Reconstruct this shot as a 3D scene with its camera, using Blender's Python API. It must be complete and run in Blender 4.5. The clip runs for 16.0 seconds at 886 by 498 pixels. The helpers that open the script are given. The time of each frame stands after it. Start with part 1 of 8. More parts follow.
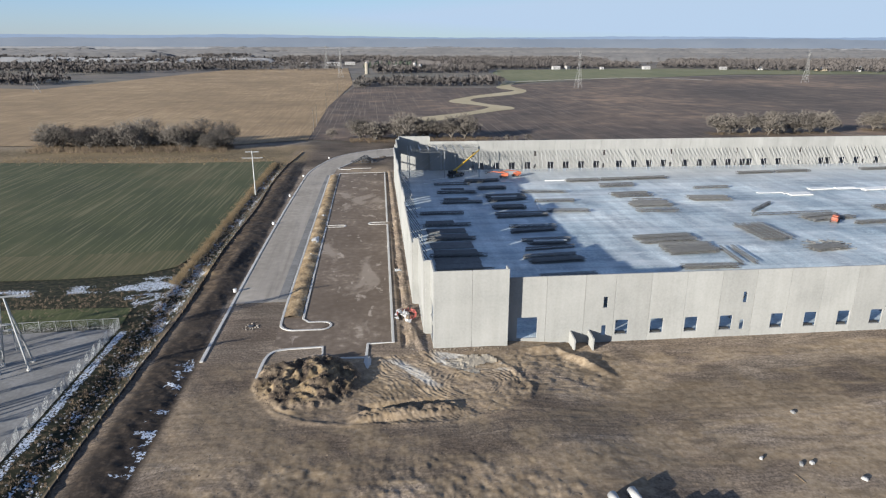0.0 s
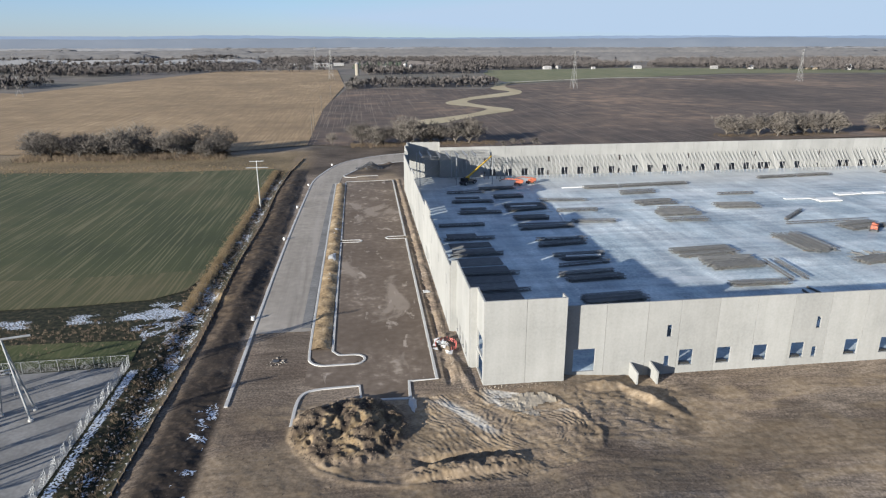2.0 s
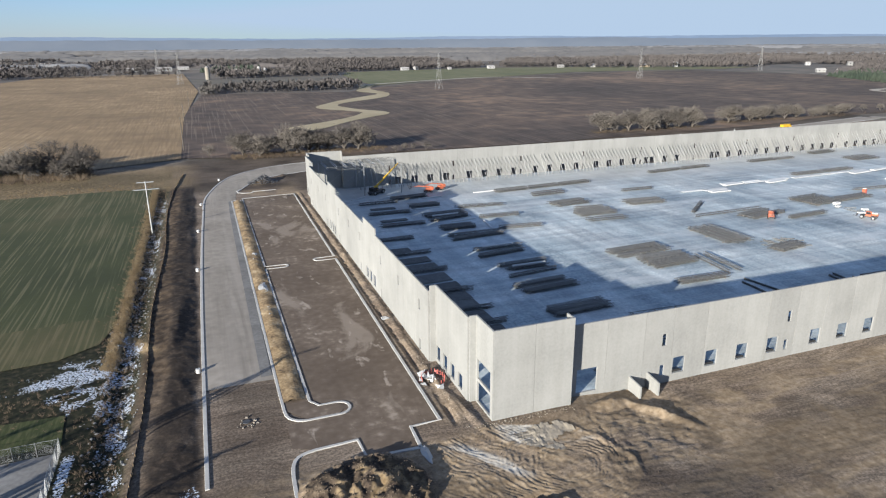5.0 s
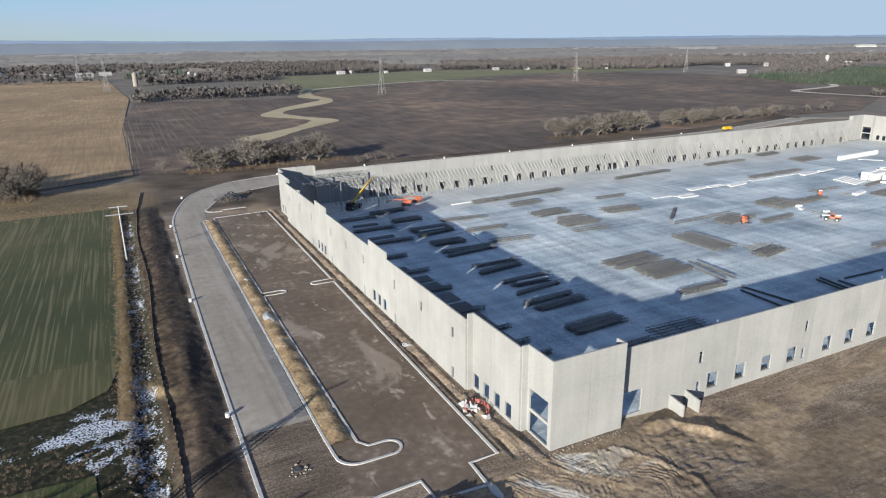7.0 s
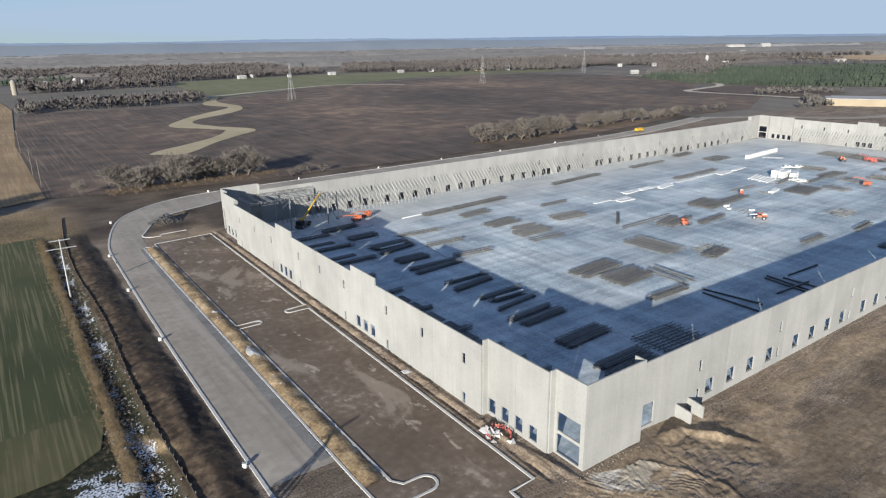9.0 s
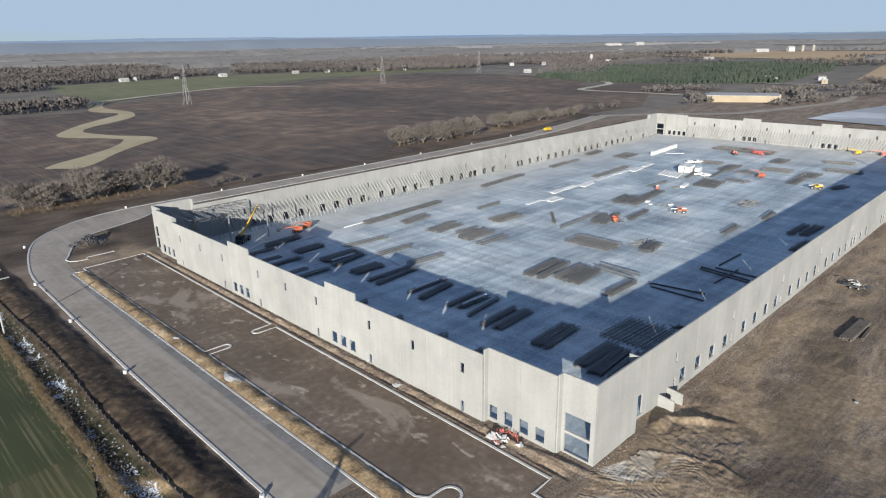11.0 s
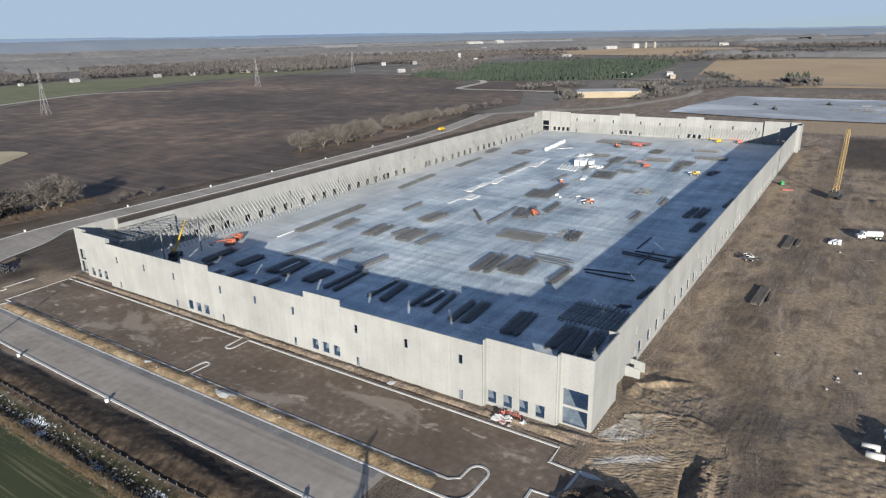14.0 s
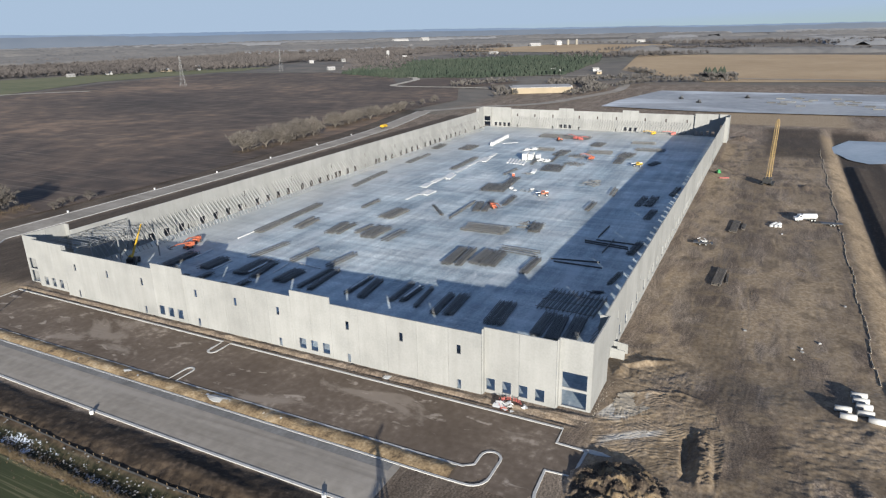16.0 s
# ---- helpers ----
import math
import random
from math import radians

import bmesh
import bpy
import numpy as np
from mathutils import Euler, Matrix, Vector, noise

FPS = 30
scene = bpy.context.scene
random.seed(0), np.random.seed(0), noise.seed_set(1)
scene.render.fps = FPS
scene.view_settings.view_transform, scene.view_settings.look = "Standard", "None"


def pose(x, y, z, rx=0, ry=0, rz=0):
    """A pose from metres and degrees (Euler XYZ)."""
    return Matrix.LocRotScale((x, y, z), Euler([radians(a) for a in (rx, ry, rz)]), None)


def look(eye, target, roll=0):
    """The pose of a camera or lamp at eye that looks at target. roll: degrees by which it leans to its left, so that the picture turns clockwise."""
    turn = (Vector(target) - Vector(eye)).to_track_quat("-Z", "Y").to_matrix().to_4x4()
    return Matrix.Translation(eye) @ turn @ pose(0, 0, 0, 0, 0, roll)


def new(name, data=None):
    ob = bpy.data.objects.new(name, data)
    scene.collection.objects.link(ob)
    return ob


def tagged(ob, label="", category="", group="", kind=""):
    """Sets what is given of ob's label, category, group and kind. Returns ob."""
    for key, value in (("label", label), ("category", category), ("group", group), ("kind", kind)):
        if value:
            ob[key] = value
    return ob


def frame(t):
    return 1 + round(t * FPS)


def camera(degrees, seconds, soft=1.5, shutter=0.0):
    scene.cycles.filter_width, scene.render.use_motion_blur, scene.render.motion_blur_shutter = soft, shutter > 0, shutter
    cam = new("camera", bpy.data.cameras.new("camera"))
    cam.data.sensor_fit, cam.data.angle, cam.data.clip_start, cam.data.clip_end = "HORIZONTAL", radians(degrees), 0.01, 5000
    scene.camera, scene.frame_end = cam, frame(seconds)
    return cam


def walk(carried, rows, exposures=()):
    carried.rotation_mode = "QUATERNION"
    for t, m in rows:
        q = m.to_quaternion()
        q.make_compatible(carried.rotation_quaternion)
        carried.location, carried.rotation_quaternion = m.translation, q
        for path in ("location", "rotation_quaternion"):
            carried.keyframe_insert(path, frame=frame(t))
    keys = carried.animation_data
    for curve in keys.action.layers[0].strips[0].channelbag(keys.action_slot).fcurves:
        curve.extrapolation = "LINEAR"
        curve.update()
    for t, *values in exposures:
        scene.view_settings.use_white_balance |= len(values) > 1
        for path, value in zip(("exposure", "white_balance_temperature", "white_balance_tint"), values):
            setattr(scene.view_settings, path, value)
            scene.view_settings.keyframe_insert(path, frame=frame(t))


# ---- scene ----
cam = camera(68.9, 16.0, soft=1.25)
PATH = [
    (0, (-9.592, -110.365, 54.974), (-9.397, -108.469, 54.368), 0.1),
    (0.5, (-11.791, -106.741, 55.307), (-11.59, -104.845, 54.7), -0.0),
    (1, (-14.231, -103.104, 55.442), (-14.024, -101.21, 54.834), -0.0),
    (1.5, (-16.371, -99.641, 55.551), (-16.16, -97.746, 54.945), -0.1),
    (2, (-18.778, -96.42, 55.673), (-18.543, -94.529, 55.067), -0.2),
    (2.5, (-21.567, -93.355, 55.769), (-21.271, -91.472, 55.163), -0.3),
    (3, (-24.272, -90.595, 55.854), (-23.942, -88.718, 55.247), -0.3),
    (3.5, (-27.391, -88.093, 56.006), (-27.018, -86.225, 55.399), -0.3),
    (4, (-30.565, -85.677, 56.11), (-30.085, -83.833, 55.503), -0.4),
    (6.5, (-48.75, -72.672, 59.216), (-47.949, -70.943, 58.611), -0.6),
    (7, (-52.723, -70.168, 60.661), (-51.88, -68.459, 60.056), -0.7),
    (7.5, (-56.766, -67.503, 62.125), (-55.875, -65.819, 61.519), -0.8),
    (8, (-60.714, -64.712, 63.376), (-59.761, -63.062, 62.769), -0.8),
    (8.5, (-64.418, -61.897, 64.439), (-63.393, -60.291, 63.832), -0.8),
    (9, (-67.985, -58.91, 65.614), (-66.889, -57.352, 65.005), -0.9),
    (9.5, (-71.408, -55.867, 66.5), (-70.247, -54.358, 65.889), -1.0),
    (10, (-75.083, -53.077, 67.474), (-73.86, -51.619, 66.86), -1.0),
    (12.5, (-93.939, -42.451, 71.86), (-92.458, -41.261, 71.235), -1.1),
    (13, (-97.579, -40.486, 72.596), (-96.057, -39.35, 71.968), -1.2),
    (13.5, (-101.007, -38.326, 73.238), (-99.447, -37.244, 72.609), -1.2),
    (14, (-104.314, -36.05, 73.608), (-102.733, -34.999, 72.977), -1.3),
    (14.5, (-107.144, -33.72, 73.635), (-105.555, -32.682, 73.002), -1.3),
    (15, (-109.465, -31.16, 73.703), (-107.843, -30.177, 73.067), -1.2),
    (15.5, (-111.44, -28.202, 73.553), (-109.782, -27.285, 72.914), -1.3),
    (16, (-112.771, -25.353, 73.442), (-111.085, -24.491, 72.8), -1.3),
]
walk(cam, [(t, look(eye, target, roll)) for t, eye, target, roll in PATH], [(0, 1.58, 6080, 6.5), (5, 1.52, 6080, 6.5), (9, 1.38, 6080, 6.5), (16, 1.32, 6080, 6.5)])

# ---- light: low winter sun from the south-west, clear sky ----
SUN_FROM = Vector((-3.62, -2.60, 1.0)).normalized()
world = bpy.data.worlds.new("world")
scene.world = world
world.use_nodes = True
wn = world.node_tree
wn.nodes.clear()
sky = wn.nodes.new("ShaderNodeTexSky")
sky.sky_type = "NISHITA"
sky.sun_disc = False
sky.sun_elevation = math.asin(SUN_FROM.z)
sky.sun_rotation = math.atan2(SUN_FROM.x, SUN_FROM.y) % (2 * math.pi)
sky.altitude, sky.air_density, sky.dust_density, sky.ozone_density = 250, 1.0, 0.25, 4.0
bg = wn.nodes.new("ShaderNodeBackground")
bg.inputs["Strength"].default_value = 0.048
wout = wn.nodes.new("ShaderNodeOutputWorld")
tint = wn.nodes.new("ShaderNodeMix")
tint.data_type, tint.blend_type = "RGBA", "MULTIPLY"
tint.inputs[0].default_value = 1.0
tint.inputs[7].default_value = (0.93, 0.96, 1.25, 1)
wn.links.new(sky.outputs[0], tint.inputs[6])
haze = wn.nodes.new("ShaderNodeMix")
haze.data_type, haze.blend_type = "RGBA", "DARKEN"
haze.inputs[0].default_value = 1.0
haze.inputs[7].default_value = (3.3, 4.1, 5.2, 1)
wn.links.new(tint.outputs[2], haze.inputs[6])
veil = wn.nodes.new("ShaderNodeMix")
veil.data_type = "RGBA"
veil.inputs[0].default_value = 0.25
veil.inputs[7].default_value = (4.7, 5.4, 6.4, 1)
wn.links.new(haze.outputs[2], veil.inputs[6])
wn.links.new(veil.outputs[2], bg.inputs[0])
wn.links.new(bg.outputs[0], wout.inputs[0])
sun_data = bpy.data.lights.new("sun", "SUN")
sun_data.energy, sun_data.angle, sun_data.color = 4.7, radians(0.53), (1.0, 0.90, 0.78)
sun = new("sun", sun_data)
sun.matrix_world = look(tuple(SUN_FROM * 800), (0, 0, 0))

RNG = np.random.default_rng(7)


# ---- materials ----
def material(name, colours, scale=0.4, fine=6.0, rough=0.9, metal=0.0, bump=0.0, bump_scale=None, per_object=0.0, island=0.0, spec=0.3):
    """A surface of two to four colours, spread by a broad and a fine noise."""
    colours = [tuple(0.74 * v for v in c) for c in colours]
    m = bpy.data.materials.new(name)
    m.use_nodes = True
    nt = m.node_tree
    b = nt.nodes["Principled BSDF"]
    b.inputs["Roughness"].default_value, b.inputs["Metallic"].default_value = rough, metal
    b.inputs["Specular IOR Level"].default_value = spec
    geo = nt.nodes.new("ShaderNodeNewGeometry")
    pos = geo.outputs["Position"]
    big = nt.nodes.new("ShaderNodeTexNoise")
    big.inputs["Scale"].default_value, big.inputs["Detail"].default_value = scale, 6
    small = nt.nodes.new("ShaderNodeTexNoise")
    small.inputs["Scale"].default_value, small.inputs["Detail"].default_value = fine, 5
    nt.links.new(pos, big.inputs["Vector"])
    nt.links.new(pos, small.inputs["Vector"])
    mix = nt.nodes.new("ShaderNodeMix")
    mix.data_type = "FLOAT"
    mix.inputs[0].default_value = 0.42
    nt.links.new(big.outputs["Fac"], mix.inputs[2])
    nt.links.new(small.outputs["Fac"], mix.inputs[3])
    ramp = nt.nodes.new("ShaderNodeValToRGB")
    el = ramp.color_ramp.elements
    n = len(colours)
    while len(el) < n:
        el.new(0.5)
    for i, c in enumerate(colours):
        el[i].position = 0.34 + 0.32 * i / max(1, n - 1)
        el[i].color = (*c, 1)
    nt.links.new(mix.outputs[0], ramp.inputs[0])
    last = ramp.outputs[0]
    if per_object or island:
        hsv = nt.nodes.new("ShaderNodeHueSaturation")
        rng = nt.nodes.new("ShaderNodeMapRange")
        rng.inputs[3].default_value, rng.inputs[4].default_value = 1 - (per_object or island), 1 + (per_object or island)
        if per_object:
            info = nt.nodes.new("ShaderNodeObjectInfo")
            nt.links.new(info.outputs["Random"], rng.inputs[0])
        else:
            nt.links.new(geo.outputs["Random Per Island"], rng.inputs[0])
        nt.links.new(rng.outputs[0], hsv.inputs["Value"])
        nt.links.new(last, hsv.inputs["Color"])
        last = hsv.outputs[0]
    nt.links.new(last, b.inputs["Base Color"])
    if bump:
        bn = nt.nodes.new("ShaderNodeTexNoise")
        bn.inputs["Scale"].default_value, bn.inputs["Detail"].default_value = bump_scale or fine, 6
        nt.links.new(pos, bn.inputs["Vector"])
        bm_ = nt.nodes.new("ShaderNodeBump")
        bm_.inputs["Strength"].default_value, bm_.inputs["Distance"].default_value = 1.0, bump
        nt.links.new(bn.outputs["Fac"], bm_.inputs["Height"])
        nt.links.new(bm_.outputs[0], b.inputs["Normal"])
    return m


def streaked(name, colours, size, rough=0.95, line=None, width=0.3, angle=0.0, amount=0.5, bump=0.0, stretch=24, middle=0.52, patch=0.009):
    """A field: broad patches stretched along the rows, with the rows themselves as fine stripes."""
    m = material(name, colours, scale=patch, fine=0.06, rough=rough, bump=bump, bump_scale=0.6)
    nt = m.node_tree
    b = nt.nodes["Principled BSDF"]
    src = b.inputs["Base Color"].links[0].from_socket
    geo = nt.nodes.new("ShaderNodeNewGeometry")
    mp = nt.nodes.new("ShaderNodeMapping")
    mp.inputs["Rotation"].default_value = (0, 0, angle)
    mp.inputs["Scale"].default_value = (1 / size, 1 / (size * stretch), 1)
    nt.links.new(geo.outputs["Position"], mp.inputs["Vector"])
    tx = nt.nodes.new("ShaderNodeTexNoise")
    tx.inputs["Scale"].default_value, tx.inputs["Detail"].default_value = 1.0, 3
    nt.links.new(mp.outputs[0], tx.inputs["Vector"])
    ramp = nt.nodes.new("ShaderNodeValToRGB")
    ramp.color_ramp.elements[0].position, ramp.color_ramp.elements[1].position = middle - width * 0.5, middle + width * 0.5
    nt.links.new(tx.outputs["Fac"], ramp.inputs[0])
    mix = nt.nodes.new("ShaderNodeMix")
    mix.data_type = "RGBA"
    mul = nt.nodes.new("ShaderNodeMath")
    mul.operation = "MULTIPLY"
    mul.inputs[1].default_value = amount
    nt.links.new(ramp.outputs[0], mul.inputs[0])
    nt.links.new(mul.outputs[0], mix.inputs[0])
    nt.links.new(src, mix.inputs[6])
    mix.inputs[7].default_value = (*(line or colours[-1]), 1)
    nt.links.new(mix.outputs[2], b.inputs["Base Color"])
    return m


M_PANEL = material("tilt_up_concrete", [(0.272, 0.273, 0.262), (0.314, 0.314, 0.300), (0.346, 0.345, 0.330)], 0.16, 2.2, 0.85, bump=0.006, per_object=0.06)
nt = M_PANEL.node_tree
pbs = nt.nodes["Principled BSDF"]
pcol = pbs.inputs["Base Color"].links[0].from_socket
pgeo = nt.nodes.new("ShaderNodeNewGeometry")
pmap = nt.nodes.new("ShaderNodeMapping")
pmap.inputs["Scale"].default_value = (0.9, 0.9, 0.05)
nt.links.new(pgeo.outputs["Position"], pmap.inputs["Vector"])
pno = nt.nodes.new("ShaderNodeTexNoise")
pno.inputs["Scale"].default_value, pno.inputs["Detail"].default_value = 1.0, 5
nt.links.new(pmap.outputs[0], pno.inputs["Vector"])
prm = nt.nodes.new("ShaderNodeValToRGB")
prm.color_ramp.elements[0].position, prm.color_ramp.elements[0].color = 0.36, (0.955, 0.953, 0.948, 1)
prm.color_ramp.elements[1].position, prm.color_ramp.elements[1].color = 0.60, (1.02, 1.02, 1.02, 1)
nt.links.new(pno.outputs["Fac"], prm.inputs[0])
pmx = nt.nodes.new("ShaderNodeMix")
pmx.data_type, pmx.blend_type = "RGBA", "MULTIPLY"
pmx.inputs[0].default_value = 1.0
nt.links.new(pcol, pmx.inputs[6])
nt.links.new(prm.outputs[0], pmx.inputs[7])
nt.links.new(pmx.outputs[2], pbs.inputs["Base Color"])
M_SLAB = material("slab_concrete", [(0.235, 0.29, 0.33), (0.385, 0.445, 0.485), (0.50, 0.545, 0.57), (0.74, 0.76, 0.75)], 0.05, 1.6, 0.5, bump=0.004, spec=0.3)
# the slab's pours: broom streaks along the bays, and casting strips of slightly different tone
nt = M_SLAB.node_tree
sb = nt.nodes["Principled BSDF"]
scol = sb.inputs["Base Color"].links[0].from_socket
sgeo = nt.nodes.new("ShaderNodeNewGeometry")
for sc_, lo_, hi_, p0, p1 in (((0.02, 0.35, 1), 0.80, 1.16, 0.36, 0.64), ((0.30, 0.018, 1), 0.86, 1.14, 0.38, 0.62), ((0.07, 0.055, 1), 0.80, 1.10, 0.40, 0.55)):
    smp = nt.nodes.new("ShaderNodeMapping")
    smp.inputs["Scale"].default_value = sc_
    smp.inputs["Rotation"].default_value = (0, 0, 0.04)
    nt.links.new(sgeo.outputs["Position"], smp.inputs["Vector"])
    sno = nt.nodes.new("ShaderNodeTexNoise")
    sno.inputs["Scale"].default_value, sno.inputs["Detail"].default_value = 1.0, 8
    nt.links.new(smp.outputs[0], sno.inputs["Vector"])
    srm = nt.nodes.new("ShaderNodeValToRGB")
    srm.color_ramp.elements[0].position, srm.color_ramp.elements[0].color = p0, (lo_, lo_ * 1.005, lo_ * 1.01, 1)
    srm.color_ramp.elements[1].position, srm.color_ramp.elements[1].color = p1, (hi_, hi_, hi_ * 0.985, 1)
    nt.links.new(sno.outputs["Fac"], srm.inputs[0])
    smx = nt.nodes.new("ShaderNodeMix")
    smx.data_type, smx.blend_type = "RGBA", "MULTIPLY"
    smx.inputs[0].default_value = 1.0
    nt.links.new(scol, smx.inputs[6])
    nt.links.new(srm.outputs[0], smx.inputs[7])
    scol = smx.outputs[2]
nt.links.new(scol, sb.inputs["Base Color"])
def blotch(m, scale, lo, hi, colour, amount, stretch=(1, 1, 1), detail=9):
    """Irregular patches of another colour over a surface."""
    nt = m.node_tree
    b = nt.nodes["Principled BSDF"]
    src = b.inputs["Base Color"].links[0].from_socket
    geo = nt.nodes.new("ShaderNodeNewGeometry")
    mp = nt.nodes.new("ShaderNodeMapping")
    mp.inputs["Scale"].default_value = stretch
    mp.inputs["Location"].default_value = (31.7 * scale, 12.3, 5.1)
    nt.links.new(geo.outputs["Position"], mp.inputs["Vector"])
    no = nt.nodes.new("ShaderNodeTexNoise")
    no.inputs["Scale"].default_value, no.inputs["Detail"].default_value, no.inputs["Roughness"].default_value, no.inputs["Distortion"].default_value = scale, detail, 0.6, 0.6
    nt.links.new(mp.outputs[0], no.inputs["Vector"])
    rg = nt.nodes.new("ShaderNodeMapRange")
    rg.inputs[1].default_value, rg.inputs[2].default_value, rg.inputs[4].default_value = lo, hi, amount
    nt.links.new(no.outputs["Fac"], rg.inputs[0])
    mix = nt.nodes.new("ShaderNodeMix")
    mix.data_type = "RGBA"
    nt.links.new(rg.outputs[0], mix.inputs[0])
    nt.links.new(src, mix.inputs[6])
    mix.inputs[7].default_value = (*colour, 1)
    nt.links.new(mix.outputs[2], b.inputs["Base Color"])


blotch(M_SLAB, 0.09, 0.54, 0.66, (0.46, 0.48, 0.49), 0.55, (0.35, 1, 1))
blotch(M_SLAB, 0.8, 0.60, 0.68, (0.56, 0.57, 0.56), 0.5, (0.3, 1, 1))
blotch(M_SLAB, 0.05, 0.55, 0.66, (0.20, 0.255, 0.30), 0.45, (1, 0.6, 1))
nt = M_SLAB.node_tree
sb = nt.nodes["Principled BSDF"]
scol = sb.inputs["Base Color"].links[0].from_socket
sgeo = nt.nodes.new("ShaderNodeNewGeometry")
sxyz = nt.nodes.new("ShaderNodeSeparateXYZ")
nt.links.new(sgeo.outputs["Position"], sxyz.inputs[0])
dno = nt.nodes.new("ShaderNodeTexNoise")
dno.inputs["Scale"].default_value, dno.inputs["Detail"].default_value = 0.06, 8
nt.links.new(sgeo.outputs["Position"], dno.inputs["Vector"])
dfac = None
for out_, lo_, hi_ in (("Y", 128, 172), ("X", 285, 360)):
    mr_ = nt.nodes.new("ShaderNodeMapRange")
    mr_.inputs[1].default_value, mr_.inputs[2].default_value, mr_.inputs[4].default_value = lo_, hi_, 1.1
    nt.links.new(sxyz.outputs[out_], mr_.inputs[0])
    if dfac is None:
        dfac = mr_.outputs[0]
    else:
        mx_ = nt.nodes.new("ShaderNodeMath")
        mx_.operation = "MAXIMUM"
        nt.links.new(dfac, mx_.inputs[0])
        nt.links.new(mr_.outputs[0], mx_.inputs[1])
        dfac = mx_.outputs[0]
dmu = nt.nodes.new("ShaderNodeMath")
dmu.operation, dmu.use_clamp = "MULTIPLY", True
nt.links.new(dfac, dmu.inputs[0])
nt.links.new(dno.outputs["Fac"], dmu.inputs[1])
dmx = nt.nodes.new("ShaderNodeMix")
dmx.data_type = "RGBA"
nt.links.new(dmu.outputs[0], dmx.inputs[0])
nt.links.new(scol, dmx.inputs[6])
dmx.inputs[7].default_value = (0.44, 0.43, 0.40, 1)
nt.links.new(dmx.outputs[2], sb.inputs["Base Color"])
M_KERB = material("kerb_concrete", [(0.44, 0.43, 0.41), (0.56, 0.55, 0.52)], 0.5, 4, 0.85, bump=0.004)
M_ROAD = material("road_base_course", [(0.235, 0.208, 0.174), (0.285, 0.254, 0.214), (0.335, 0.30, 0.254), (0.40, 0.36, 0.307)], 0.06, 0.5, 0.95, bump=0.006)
M_LOT = material("lot_gravel", [(0.112, 0.083, 0.060), (0.130, 0.098, 0.072), (0.150, 0.115, 0.086), (0.19, 0.148, 0.113), (0.36, 0.30, 0.24)], 0.06, 0.6, 0.95, bump=0.012, bump_scale=3)
blotch(M_LOT, 0.075, 0.575, 0.64, (0.24, 0.20, 0.162), 0.7, (1, 0.6, 1))
blotch(M_LOT, 0.35, 0.61, 0.67, (0.34, 0.29, 0.24), 0.7, (1, 0.45, 1))
blotch(M_LOT, 0.16, 0.56, 0.68, (0.075, 0.055, 0.041), 0.5, (1, 0.3, 1))
blotch(M_ROAD, 0.2, 0.50, 0.66, (0.30, 0.27, 0.235), 0.6, (1, 0.05, 1))
blotch(M_ROAD, 0.28, 0.54, 0.68, (0.145, 0.127, 0.105), 0.5, (1, 0.06, 1))
M_STRAW = material("straw_and_clay", [(0.085, 0.060, 0.038), (0.24, 0.168, 0.092), (0.37, 0.27, 0.152), (0.50, 0.41, 0.28)], 0.25, 1.8, 0.95, bump=0.10, bump_scale=1.5)
M_STEEL = material("joist_steel", [(0.115, 0.116, 0.113), (0.205, 0.203, 0.195)], 0.8, 5, 0.7, metal=0.0, per_object=0.25)
M_STEEL_L = material("galvanised_steel", [(0.35, 0.36, 0.36), (0.46, 0.47, 0.47)], 0.8, 5, 0.5, metal=0.5, per_object=0.1)
M_TOWER = material("weathered_tower_steel", [(0.20, 0.20, 0.20), (0.28, 0.28, 0.275)], 0.3, 2, 0.7)
M_BRACE = material("brace_steel", [(0.26, 0.26, 0.255), (0.36, 0.36, 0.35)], 0.8, 5, 0.6, metal=0.2, per_object=0.2)
M_WOOD = material("timber", [(0.20, 0.14, 0.085), (0.32, 0.235, 0.15)], 0.8, 7, 0.85, per_object=0.2)
M_WHITE = material("white_sheet", [(0.58, 0.58, 0.57), (0.72, 0.72, 0.70)], 0.3, 3, 0.5, per_object=0.06)
M_SHEET = material("pale_roof_sheet", [(0.66, 0.66, 0.645), (0.84, 0.84, 0.82)], 0.3, 3, 0.6, per_object=0.08)
M_PAINT_W = material("white_paint", [(0.60, 0.60, 0.59), (0.72, 0.72, 0.71)], 0.6, 4, 0.35)
M_ORANGE = material("orange_paint", [(0.44, 0.12, 0.06), (0.54, 0.17, 0.095)], 0.9, 5, 0.45)
M_RED = material("red_plastic", [(0.50, 0.11, 0.09), (0.60, 0.19, 0.16)], 0.9, 5, 0.55)
M_YELLOW = material("yellow_paint", [(0.60, 0.36, 0.02), (0.72, 0.46, 0.04)], 0.9, 5, 0.45)
M_CRANE = material("crane_lattice_paint", [(0.40, 0.27, 0.10), (0.50, 0.35, 0.14)], 0.9, 5, 0.5)
M_GREEN = material("green_paint", [(0.04, 0.22, 0.07), (0.06, 0.30, 0.10)], 0.9, 5, 0.5)
M_DARK = material("black_rubber", [(0.022, 0.022, 0.022), (0.04, 0.04, 0.04)], 0.9, 5, 0.8)
M_DKGREY = material("dark_grey_paint", [(0.06, 0.06, 0.065), (0.10, 0.10, 0.10)], 0.9, 5, 0.5)
M_SILT = material("silt_fence_cloth", [(0.02, 0.02, 0.022), (0.05, 0.05, 0.05)], 1.0, 5, 0.9)
M_BARK = material("bark", [(0.10, 0.088, 0.074), (0.17, 0.15, 0.13)], 0.5, 4, 0.95)
